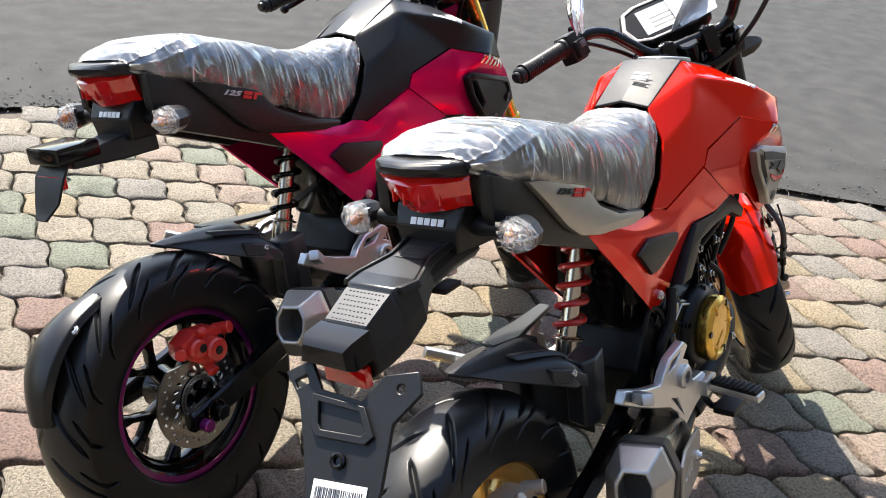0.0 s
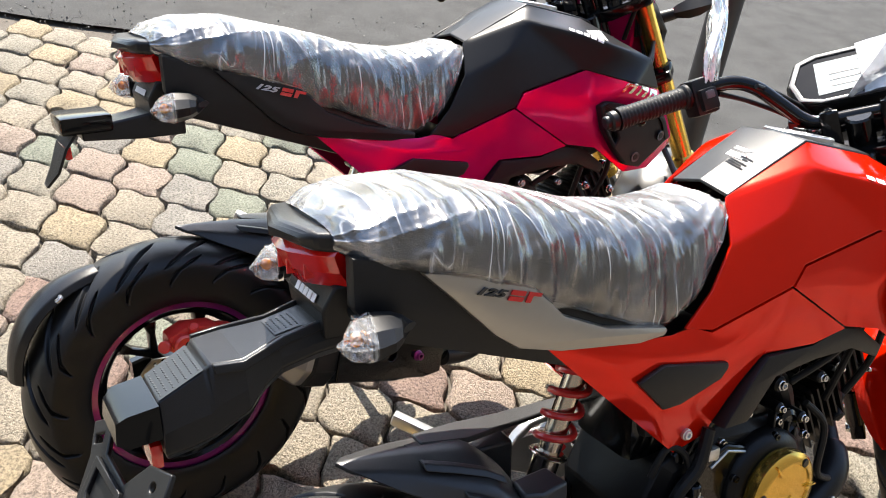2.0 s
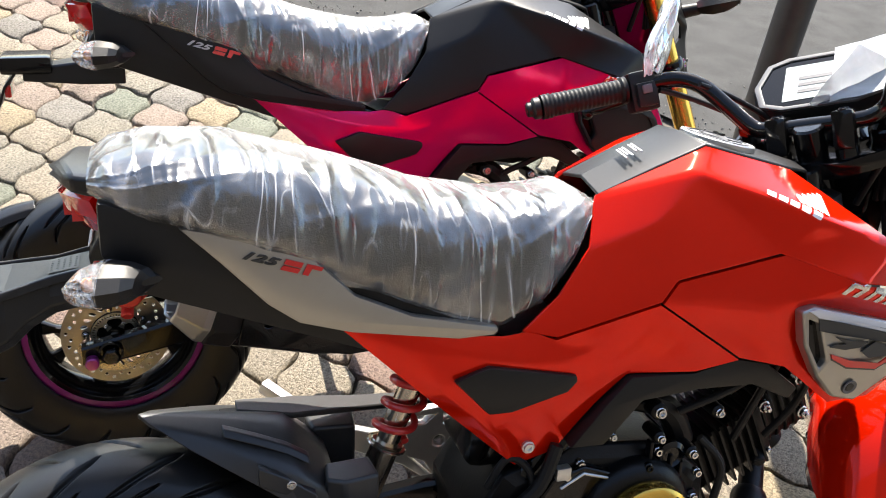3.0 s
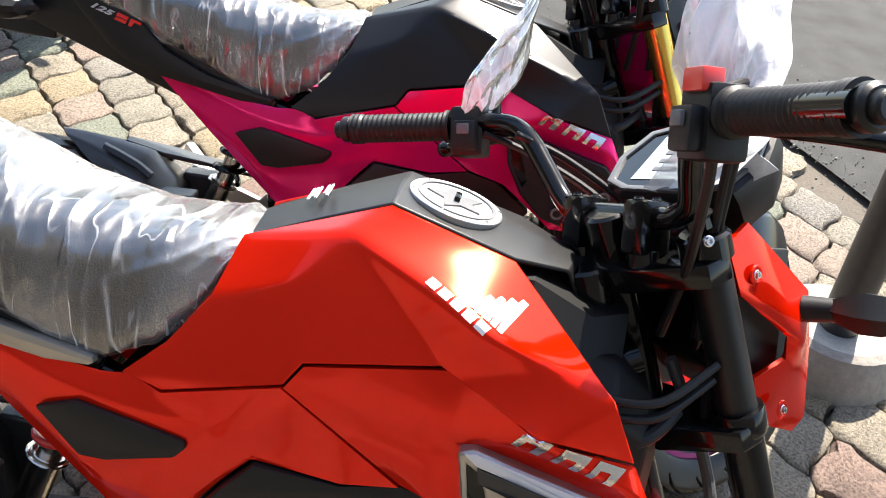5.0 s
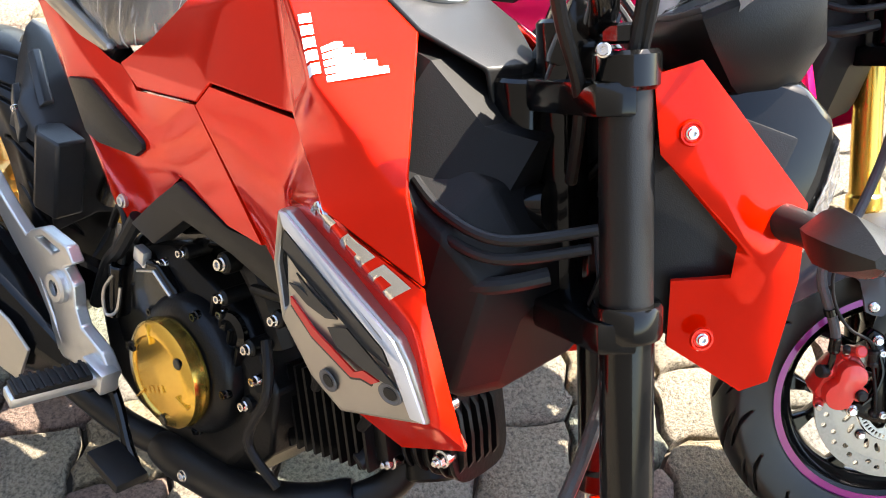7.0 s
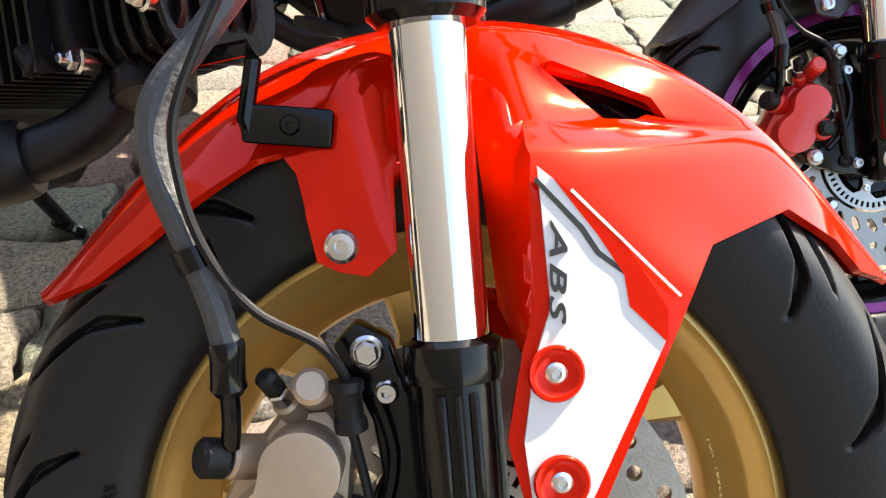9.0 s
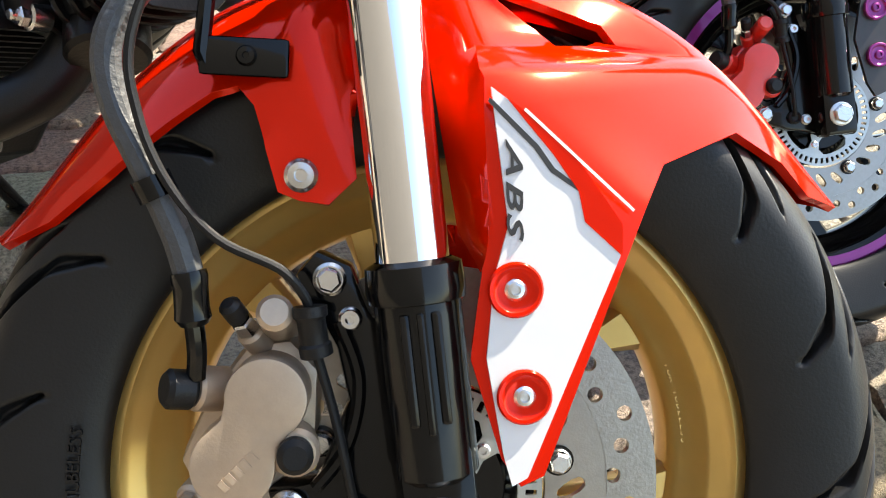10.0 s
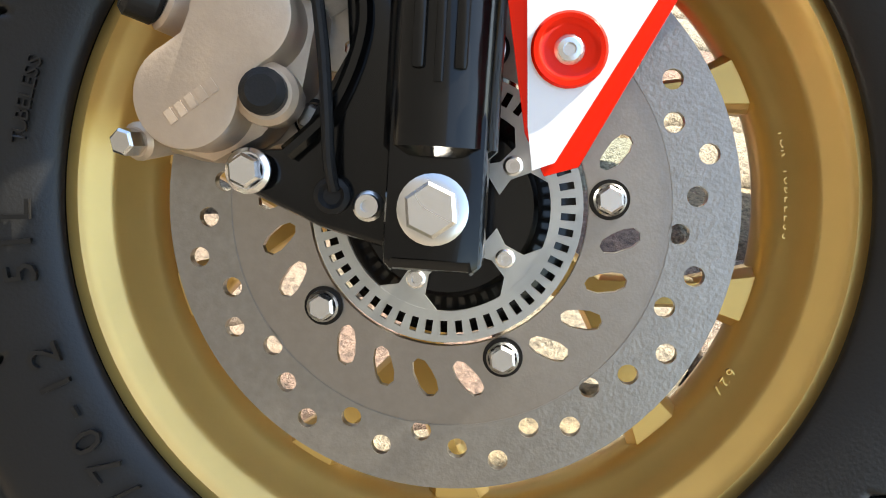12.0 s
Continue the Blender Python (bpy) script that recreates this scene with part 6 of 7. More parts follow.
def head_fin(hm, u):
    """One cooling fin of the cylinder head: a thin plate with well rounded corners."""
    ring = []
    for k in range(24):
        a = 2 * math.pi * k / 24
        ring.append((math.copysign(abs(math.cos(a)) ** 0.55, math.cos(a)) * 0.058, math.copysign(abs(math.sin(a)) ** 0.55, math.sin(a)) * 0.050))
    return loft([[hm @ Vector((u + du, y * s * 0.74 - 0.017, z * s)) for y, z in ring] for du, s in ((0, 0.985), (0.001, 1.0), (0.004, 1.0), (0.005, 0.985))])


def running_gear(bike, c):
    cr = (0.010, 0.0, 0.252)
    wheel(bike, "rear_wheel", cr, 0.244, 0.063, 0.150, c["rim"], Matrix(), (-0.062, 0.088), False, c["ring"], 0.9)
    # swing arm
    for k in (-1, 1):
        secs = []
        for x, y, z, h in ((-0.045, 0.098, 0.238, 0.016), (0.0, 0.098, 0.243, 0.021), (0.10, 0.096, 0.262, 0.023), (0.25, 0.088, 0.292, 0.025), (0.40, 0.070, 0.320, 0.028), (0.44, 0.066, 0.326, 0.026)):
            secs.append([(x, (y + dy) * k, z + h * v) for dy, v in ((-0.012, -0.8), (-0.008, -1), (0.008, -1), (0.012, -0.8), (0.012, 0.8), (0.008, 1), (-0.008, 1), (-0.012, 0.8))])
        arm = part("swing_arm", loft(secs), GLOSS_BLACK, bike, "black box-section swing arm", angle=25)
        nut = lathe([(0, 0), (0.020, 0), (0.020, 0.005), (0.017, 0.006)], (0, 0.111 * k, 0.243), (0, k, 0), 28)
        rod((0, 0.116 * k, 0.243), (0, 0.134 * k, 0.243), 0.0135, 6, 0.002, nut)
        part("axle_nut", nut, STEEL if not c["ring"] else GLOSS_BLACK, arm)
        part("chain_adjuster", rod((-0.03, 0.112 * k, 0.232), (-0.03, 0.130 * k, 0.232), 0.011, 16, 0.002), c["ring"] or BOLT, arm)
    # rear caliper
    cal = lathe([(0, 0), (0.021, 0), (0.021, 0.032), (0.018, 0.036), (0, 0.0365)], (0.036, -0.070, 0.336), (0, -1, 0), 32)
    lathe([(0, 0), (0.017, 0), (0.017, 0.026), (0.014, 0.030), (0, 0.0305)], (0.004, -0.070, 0.350), (0, -1, 0), 28, cal)
    rod((0.068, -0.060, 0.352), (0.080, -0.092, 0.358), 0.011, 16, 0.002, cal)
    rod((-0.010, -0.055, 0.340), (-0.028, -0.090, 0.352), 0.010, 16, 0.002, cal)
    rod((0.034, -0.060, 0.318), (0.030, -0.090, 0.294), 0.0105, 16, 0.002, cal)
    rod((0.020, -0.080, 0.360), (0.022, -0.092, 0.378), 0.008, 16, 0.002, cal)
    join(cal, plate([[(-0.02, 0.340), (-0.018, 0.362), (0.01, 0.374), (0.055, 0.368), (0.078, 0.352), (0.066, 0.326), (0.045, 0.308), (0.028, 0.300), (0.018, 0.312)]], -0.084, -0.045, 0.005))
    ca = part("rear_caliper", cal, c["caliper"], bike, "rear brake caliper", angle=30)
    for p in ((0.010, -0.100, 0.350), (0.060, -0.086, 0.344), (0.036, -0.1065, 0.336)):
        bolt(ca, p, (0, -1, 0), 0.006, 0.003, GLOSS_BLACK)
    # hugger over the tyre
    hv = [(0.050, 0.006, 0.523), (0.038, 0.022, 0.529), (0.050, 0.038, 0.523), (0.120, -0.024, 0.511), (0.120, 0.018, 0.526), (0.120, 0.060, 0.511), (0.205, -0.078, 0.488), (0.205, 0, 0.518), (0.205, 0.078, 0.488), (0.262, -0.072, 0.440), (0.255, 0, 0.468), (0.262, 0.072, 0.440), (0.285, -0.066, 0.33), (0.275, 0, 0.34), (0.285, 0.066, 0.33),
          (0.095, -0.026, 0.500), (0.095, 0.060, 0.500), (0.20, -0.088, 0.452), (0.20, 0.088, 0.452)]
    hf = [(0, 1, 4, 3), (1, 2, 5, 4), (3, 4, 7, 6), (4, 5, 8, 7), (6, 7, 10, 9), (7, 8, 11, 10), (9, 10, 13, 12), (10, 11, 14, 13), (0, 3, 15), (3, 6, 17, 15), (2, 16, 5), (5, 16, 18, 8), (6, 9, 17), (8, 18, 11)]
    hg_ = soft(thick(swell(part("rear_hugger", round_panel(poly(hv, hf), 12, 0.75), HUGGER, bike, "black plastic hugger over the rear tyre", angle=85), 2), 0.006), 0.002, 2, 50)
    # raised spine, side step and guard block
    for k in (-1, 1):
        soft(part("hugger_ridge", loft([[(x, (y + d) * k, z + h) for d, h in ((-0.010, -0.002), (-0.006, 0.0035), (0.004, 0.003), (0.012, -0.004))] for x, y, z in ((0.130, 0.020, 0.520), (0.165, 0.032, 0.512), (0.200, 0.044, 0.502), (0.225, 0.050, 0.488))]), HUGGER, hg_), 0.0015)
        soft(part("hugger_step", loft([[(x, (y + d) * k, z + h) for d, h in ((-0.004, -0.014), (-0.002, 0.010), (0.008, 0.008), (0.010, -0.014))] for x, y, z in ((0.165, 0.060, 0.484), (0.195, 0.072, 0.474), (0.228, 0.080, 0.452))]), HUGGER, hg_), 0.0015)
        soft(part("hugger_block", loft([[(x, y * k, z) for x, y in ((0.245, 0.040), (0.300, 0.036), (0.304, 0.078), (0.262, 0.086), (0.240, 0.074))] for z in (0.36, 0.452, 0.470)]), HUGGER, hg_, angle=20), 0.004)
        bolt(hg_, (0.200, 0.082 * k, 0.474), (0, k, 0), 0.0045, 0.003, BOLT)
    # bracket on the far side that rises to the frame
    arm = loft([[(x, y - w, z), (x, y + w, z + 0.003), (x, y + w, z + 0.009), (x, y - w, z + 0.008)] for x, y, z, w in ((0.150, 0.030, 0.514, 0.012), (0.217, 0.040, 0.500, 0.022), (0.300, 0.064, 0.481, 0.016), (0.440, 0.104, 0.452, 0.011))])
    soft(part("hugger_arm", arm, HUGGER, hg_, "bracket that runs forward from the hugger"), 0.002)
    # shock absorber
    lo, hi = Vector((0.300, 0, 0.375)), Vector((0.392, 0, 0.62))
    d = hi - lo
    sh = part("shock_absorber", rod(lo, lo + d * 0.36, 0.0185, 28, 0.003), SHOCK, bike, "shock absorber with a coil spring")
    part("shock_upper", rod(lo + d * 0.34, hi, 0.0150, 28, 0.002), SHOCK, sh)
    pts = []
    q = Vector((0, 0, 1)).rotation_difference(d).to_matrix()
    for i in range(20 * 5 + 1):
        a = 2 * math.pi * i / 20
        pts.append(lo + d * (0.375 + 0.60 * i / 100) + q @ Vector((0.0235 * math.cos(a), 0.0235 * math.sin(a), 0)))
    part("coil_spring", tube(pts, 0.0050, 10), c["spring"], sh, "painted coil spring")
    for f0, f1, r_ in ((0.335, 0.350, 0.0265), (0.352, 0.362, 0.0215)):
        part("spring_seat", rod(lo + d * f0, lo + d * f1, r_, 24, 0.0015), SHOCK, sh)
    # engine
    secs = []
    for y, f in ((-0.088, 0.86), (-0.075, 1), (0.0, 1.02), (0.075, 1), (0.095, 0.85)):
        secs.append([(0.59 + (x - 0.59) * f, y, 0.335 + (z - 0.335) * f) for x, z in ((0.425, 0.30), (0.455, 0.235), (0.53, 0.215), (0.66, 0.218), (0.73, 0.255), (0.765, 0.32), (0.755, 0.40), (0.69, 0.455), (0.56, 0.47), (0.46, 0.44), (0.42, 0.37))])
    en = soft(part("engine_case", loft(secs), ENGINE, bike, "black engine crankcase", angle=20), 0.004)
    part("clutch_housing", lathe([(0, 0.0), (0.080, 0), (0.080, 0.014), (0.074, 0.024), (0.062, 0.030), (0, 0.030)], (0.640, -0.086, 0.368), (0, -1, 0), 40), ENGINE, en)
    cov = part("clutch_cover", lathe([(0.060, 0), (0.062, 0.008), (0.0605, 0.018), (0.055, 0.023), (0.046, 0.0245), (0.044, 0.022), (0.030, 0.0225), (0, 0.0235)], (0.642, -0.118, 0.370), (0, -1, 0), 56), GOLD if c["gold"] else ENGINE, en, "gold anodised clutch cover" if c["gold"] else "black clutch cover")
    for k in range(3):
        a = 0.9 + 2 * math.pi * k / 3
        part("cover_bolt", rod((0.642 + 0.050 * math.cos(a), -0.1395, 0.370 + 0.050 * math.sin(a)), (0.642 + 0.050 * math.cos(a), -0.1435, 0.370 + 0.050 * math.sin(a)), 0.0065, 18, 0.001), GLOSS_BLACK, cov)
        part("cover_rib", box((-0.001, -0.144, 0.036), (0.001, -0.140, 0.058), 0.0006, m=Matrix.Translation((0.642, 0, 0.370)) @ Matrix.Rotation(1.6 + 2 * math.pi * k / 3, 4, "Y")), GOLD if c["gold"] else ENGINE, cov)
    part("cover_mark", strips([[(-0.018 + 0.009 * i, -0.004), (-0.0115 + 0.009 * i, -0.004), (-0.0115 + 0.009 * i, 0.004), (-0.018 + 0.009 * i, 0.004)] for i in range(4)], plane_frame((0.642, -0.1412, 0.352), (0.8, 0, 0.6), (-0.6, 0, 0.8)), 0.0012), GOLD if c["gold"] else ENGINE, cov)
    fins = bmesh.new()
    ax = Vector((0.90, 0, 0.44)).normalized()
    tilt = Vector((1, 0, 0)).rotation_difference(ax).to_matrix().to_4x4()
    box((-0.02, -0.044, -0.042), (0.155, 0.044, 0.042), 0.006, fins, Matrix.Translation((0.735, 0, 0.365)) @ tilt)
    cyl = part("cylinder", fins, ENGINE, en, "black finned cylinder")
    for i in range(11):
        part("fin", box((0.0135 * i, -0.056, -0.048), (0.0038 + 0.0135 * i, 0.056, 0.048), 0.0, m=Matrix.Translation((0.735, 0, 0.365)) @ tilt), ENGINE, cyl)
    hm = Matrix.Translation((0.735, 0.028, 0.365)) @ tilt @ Matrix.Translation((-0.042, 0, -0.006))
    hd = box((0.150, -0.052, -0.042), (0.262, 0.006, 0.042), 0.012, m=hm)
    head = part("cylinder_head", hd, ENGINE, en, "black cylinder head")
    for i in range(6):
        part("head_fin", head_fin(hm, 0.188 + 0.0155 * i), ENGINE, head)
    for i in range(5):
        y = -0.048 + 0.0125 * i
        part("cover_rib", plate([[(0.250, -0.042), (0.268, -0.038), (0.277, -0.026), (0.279, 0.0), (0.277, 0.026), (0.268, 0.038), (0.250, 0.042)]], y - 0.0022, y + 0.0022, 0, hm), ENGINE, head)
    part("exhaust_flange", rod(hm @ Vector((0.205, -0.02, -0.036)), hm @ Vector((0.212, -0.03, -0.066)), 0.026, 24, 0.003), ENGINE, head)
    part("head_cap", lathe([(0, 0), (0.020, 0), (0.020, 0.008), (0.016, 0.011), (0, 0.011)], hm @ Vector((0.172, -0.050, 0.008)), (0, -1, 0), 28), GLOSS_BLACK, head)
    for u, v in ((0.272, 0.040), (0.208, 0.030), (0.262, -0.016), (0.190, -0.036)):
        nut = lathe([(0, -0.010), (0.0090, -0.010), (0.0090, 0.002), (0.007, 0.003)], hm @ Vector((u, -0.062, v)), (0, -1, 0), 20)
        rod(hm @ Vector((u, -0.064, v)), hm @ Vector((u, -0.071, v)), 0.0068, 6, 0.001, nut)
        rod(hm @ Vector((u, -0.070, v)), hm @ Vector((u, -0.076, v)), 0.0036, 12, 0.001, nut)
        part("head_nut", nut, BOLT, head, "zinc nut")
    part("spark_plug_cap", rod(hm @ Vector((0.18, -0.05, -0.02)), hm @ Vector((0.165, -0.085, -0.035)), 0.010, 16, 0.002), GRIP, head)
    for i in range(5):
        a = 2 * math.pi * i / 5 + 0.2
        bolt(en, (0.640 + 0.074 * math.cos(a), -0.106, 0.368 + 0.074 * math.sin(a)), (0, -1, 0), 0.0050, 0.006, GLOSS_BLACK)
    for x, z in ((0.56, 0.45), (0.67, 0.452), (0.735, 0.41)):
        bolt(en, (x, -0.088, z), (0, -1, 0), 0.005, 0.008)
    # ribbed side cover above the clutch, brackets, nuts and linkage
    cv_ = soft(part("sprocket_cover", plate([[(0.497, 0.405), (0.520, 0.440), (0.562, 0.452), (0.625, 0.428), (0.618, 0.412), (0.590, 0.404), (0.560, 0.330), (0.520, 0.300), (0.490, 0.340)]], -0.100, -0.084, 0.0), GLOSS_BLACK, en, "glossy black side cover"), 0.004)
    part("cover_edge", tube([(0.530, -0.101, 0.426), (0.560, -0.101, 0.443), (0.618, -0.101, 0.423), (0.600, -0.101, 0.412)], 0.0022, 8), STEEL, cv_)
    for i in range(4):
        part("case_rib", box((0.655 + 0.016 * i, -0.096, 0.425 - 0.010 * i), (0.660 + 0.016 * i, -0.084, 0.470 - 0.012 * i), 0.002), ENGINE, en)
    part("breather_boss", lathe([(0, 0), (0.021, 0), (0.021, 0.006), (0.015, 0.010), (0.012, 0.006), (0, 0.006)], (0.690, -0.086, 0.443), (0, -1, 0), 28), GLOSS_BLACK, en)
    for x, z, r_ in ((0.539, 0.439, 0.0048), (0.598, 0.487, 0.0042), (0.663, 0.512, 0.0062), (0.669, 0.473, 0.0045), (0.721, 0.443, 0.0050), (0.752, 0.500, 0.0050), (0.731, 0.375, 0.0050)):
        bolt(en, (x, -0.095, z), (0, -1, 0.1), r_, 0.006, BOLT)
        part("nut_boss", rod((x, -0.060, z), (x, -0.094, z), r_ * 1.9, 14, 0.002), ENGINE, en)
    part("wire_clip", box((0.522, -0.104, 0.438), (0.542, -0.092, 0.456), 0.003), ALU, en)
    hose(bike, [(0.500, -0.112, 0.405), (0.492, -0.118, 0.380), (0.500, -0.118, 0.352), (0.512, -0.112, 0.362), (0.510, -0.108, 0.392)], 0.0022, STEEL, "return_spring")
    part("master_cylinder", rod((0.498, -0.104, 0.345), (0.496, -0.104, 0.415), 0.0105, 18, 0.002), GLOSS_BLACK, bike, "rear brake master cylinder")
    hose(bike, [(0.496, -0.100, 0.415), (0.488, -0.092, 0.455), (0.462, -0.085, 0.470), (0.440, -0.080, 0.430)], 0.0050, GRIP, "brake_hose")
    part("starter_motor", rod((0.60, -0.05, 0.485), (0.60, 0.05, 0.485), 0.028, 24, 0.004), GLOSS_BLACK, en)
    part("oil_window", rod((0.55, -0.088, 0.30), (0.55, -0.094, 0.30), 0.010, 20, 0.001), AMBER, en)
    # frame
    fr = bmesh.new()
    for k in (-1, 1):
        tube(curve_points([(0.955, 0.02 * k, 0.72), (0.84, 0.05 * k, 0.66), (0.70, 0.06 * k, 0.56), (0.52, 0.065 * k, 0.46), (0.43, 0.066 * k, 0.33)]), 0.019, 12, fr)
        tube(curve_points([(0.60, 0.062 * k, 0.53), (0.42, 0.066 * k, 0.63), (0.22, 0.062 * k, 0.70), (0.06, 0.055 * k, 0.75)]), 0.013, 12, fr)
    rod((0.935, 0, 0.64), (0.885, 0, 0.80), 0.030, 24, 0.003, fr)
    box((0.42, -0.06, 0.44), (0.50, 0.06, 0.60), 0.02, fr)
    part("frame", fr, GLOSS_BLACK, bike, "black tubular steel frame")
    part("air_box", box((0.43, -0.075, 0.48), (0.56, 0.075, 0.62), 0.02), PLASTIC, bike, "black air box")
    hose(bike, [(0.73, -0.05, 0.44), (0.69, -0.06, 0.50), (0.62, -0.05, 0.52), (0.54, -0.03, 0.53)], 0.018, GRIP, "intake_pipe")
    for i, pts in enumerate(([(0.93, -0.04, 0.66), (0.86, -0.09, 0.62), (0.82, -0.085, 0.52), (0.80, -0.07, 0.44)], [(0.95, 0.0, 0.70), (0.88, -0.07, 0.66), (0.80, -0.10, 0.56), (0.70, -0.08, 0.50)], [(0.92, -0.05, 0.70), (0.90, -0.085, 0.60), (0.89, -0.08, 0.50), (0.86, -0.06, 0.43)], [(0.52, -0.10, 0.49), (0.50, -0.105, 0.44), (0.47, -0.10, 0.40), (0.45, -0.10, 0.33)], [(0.735, -0.085, 0.46), (0.765, -0.10, 0.42), (0.755, -0.105, 0.35), (0.80, -0.095, 0.315)])):
        hose(bike, pts, 0.0055 if i != 3 else 0.009, GRIP, "cable")
    for dz in (0.0, -0.016):
        hose(bike, [(0.88, -0.10, 0.722 + dz), (0.92, -0.108, 0.716 + dz), (0.97, -0.10, 0.718 + dz), (1.02, -0.06, 0.745 + dz)], 0.0045, GRIP, "cable")
    hose(bike, [(0.90, -0.095, 0.665), (0.935, -0.10, 0.662), (0.97, -0.09, 0.675), (0.995, -0.06, 0.69)], 0.007, GRIP, "cable")
    part("cable_joint", rod((0.922, -0.101, 0.663), (0.938, -0.101, 0.662), 0.0085, 16, 0.003), GLOSS_BLACK, bike)
    for x, z in ((0.935, 0.70), (0.955, 0.64), (0.945, 0.57)):
        bolt(bike, (x, -0.062, z), (0.3, -1, 0), 0.005, 0.006)
    part("horn", rod((0.895, 0.0, 0.56), (0.915, 0.0, 0.555), 0.03, 28, 0.006), GLOSS_BLACK, bike, "round black horn")
    part("horn_plate", box((0.915, -0.055, 0.58), (0.935, 0.055, 0.72), 0.006), GLOSS_BLACK, bike)
    # exhaust
    ex = [(0.880, 0.010, 0.405), (0.888, 0.0, 0.380), (0.884, -0.020, 0.348), (0.862, -0.050, 0.322), (0.836, -0.074, 0.304), (0.809, -0.085, 0.288), (0.74, -0.086, 0.251), (0.672, -0.088, 0.230), (0.60, -0.092, 0.212), (0.53, -0.105, 0.20), (0.46, -0.13, 0.22)]
    ep = part("exhaust_pipe", tube(curve_points(ex), 0.0175, 16), PLASTIC, bike, "matte black exhaust pipe")
    part("heat_guard", tube(curve_points([(0.866, -0.046, 0.325), (0.835, -0.075, 0.304), (0.77, -0.087, 0.264), (0.69, -0.089, 0.235), (0.60, -0.096, 0.212)]), [0.023, 0.025, 0.026] + [0.026] * 19 + [0.024, 0.022, 0.019], 20), PLASTIC, ep, "matte black heat guard")
    for p in ((0.672, -0.115, 0.234), (0.797, -0.1105, 0.284)):
        bolt(ep, p, (0, -1, 0.1), 0.006, 0.004, BOLT)
    A, B = Vector((0.450, -0.120, 0.238)), Vector((0.125, -0.210, 0.362))
    dv = (B - A).normalized()
    out_ = Vector((-dv.y, dv.x, 0)).normalized()          # away from the wheel
    up_ = dv.cross(out_) if dv.cross(out_).z > 0 else out_.cross(dv)
    L = (B - A).length
    eight = ((-0.55, -1), (0.55, -1), (0.95, -0.5), (1.0, 0.35), (0.62, 1), (-0.62, 1), (-1.0, 0.35), (-0.95, -0.5))

    def ringm(s, w, h):
        return [A + dv * s + out_ * (w * u) + up_ * (h * v) for u, v in eight]
    mu = soft(part("muffler", loft([ringm(-0.04, 0.018, 0.018), ringm(0.0, 0.026, 0.028), ringm(0.05, 0.042, 0.048), ringm(0.12, 0.047, 0.056), ringm(L - 0.06, 0.047, 0.056)]), GLOSS_BLACK, bike, "short angular muffler", angle=12), 0.005)
    soft(part("muffler_band", loft([ringm(L - 0.075, 0.0495, 0.0585), ringm(L - 0.03, 0.0495, 0.0585), ringm(L - 0.024, 0.047, 0.056)]), PLASTIC, mu, "black band", angle=12), 0.003)
    soft(part("muffler_end", loft([ringm(L - 0.03, 0.0465, 0.0555), ringm(L - 0.012, 0.0465, 0.0555), ringm(L + 0.030, 0.027, 0.031), ringm(L + 0.030, 0.022, 0.026), ringm(L - 0.02, 0.021, 0.025)], False), MUFFLER, mu, "silver muffler end cap", angle=12), 0.003)
    part("outlet", loft([ringm(L - 0.018, 0.0215, 0.0255), ringm(L - 0.016, 0.0215, 0.0255)]), BLACK_DECAL, mu)
    base = Matrix.Translation(A + out_ * 0.0495) @ Matrix((dv, out_, up_)).transposed().to_4x4()
    hs = plate([[(0.035, -0.030), (0.075, -0.040), (0.285, -0.044), (0.292, 0.020), (0.262, 0.036), (0.080, 0.040), (0.040, 0.026)]] + [ring_points(0.168 + 0.0375 * i, 0.0, 0.0105, 18) for i in range(3)], -0.002, 0.003)
    bmesh.ops.transform(hs, matrix=base, verts=hs.verts)
    sd = soft(part("heat_shield", hs, MUFFLER if c["gold"] else GLOSS_BLACK, mu, "silver heat shield with three holes" if c["gold"] else "black heat shield with three holes", angle=25), 0.0015)
    bolt(sd, base @ Vector((0.105, 0.003, 0.0)), out_, 0.0075, 0.009, c["ring"] or BOLT)
    # foot rest hangers and pegs
    for k in (-1, 1):
        hang = plate([[(0.235, 0.442), (0.300, 0.412), (0.362, 0.390), (0.374, 0.404), (0.398, 0.420), (0.455, 0.426), (0.472, 0.412), (0.452, 0.396), (0.474, 0.384), (0.480, 0.356), (0.494, 0.338), (0.540, 0.332), (0.562, 0.314), (0.552, 0.292), (0.505, 0.284), (0.459, 0.269), (0.440, 0.275), (0.424, 0.308), (0.392, 0.334), (0.330, 0.364), (0.270, 0.396), (0.222, 0.424)],
                      [(0.388, 0.400), (0.404, 0.411), (0.440, 0.413), (0.424, 0.399)], [(0.404, 0.345), (0.425, 0.335), (0.445, 0.300), (0.428, 0.318)], ring_points(0.447, 0.367, 0.009, 12)], 0.130 * k, 0.146 * k)
        hg = soft(part("foot_hanger", hang, ALU, bike, "cast aluminium foot rest hanger", angle=25), 0.003)
        part("boss", lathe([(0.010, 0), (0.020, 0), (0.020, 0.006), (0.017, 0.009), (0.010, 0.009)], (0.447, 0.146 * k, 0.367), (0, k, 0), 28), ALU, hg)
        bolt(hg, (0.447, 0.144 * k, 0.367), (0, k, 0), 0.009, 0.006, BOLT)
        pg = box((-0.012, 0, -0.008), (0.014, 0.10, 0.006), 0.004)
        m = Matrix.Translation((0.545, 0.150 * k, 0.308)) @ Matrix.Diagonal((1, k, 1, 1)) @ Matrix.Rotation(radians(8), 4, "Z")
        bmesh.ops.transform(pg, matrix=m, verts=pg.verts)
        pe = part("foot_peg", pg, ALU, hg, "foot peg with a ribbed rubber pad")
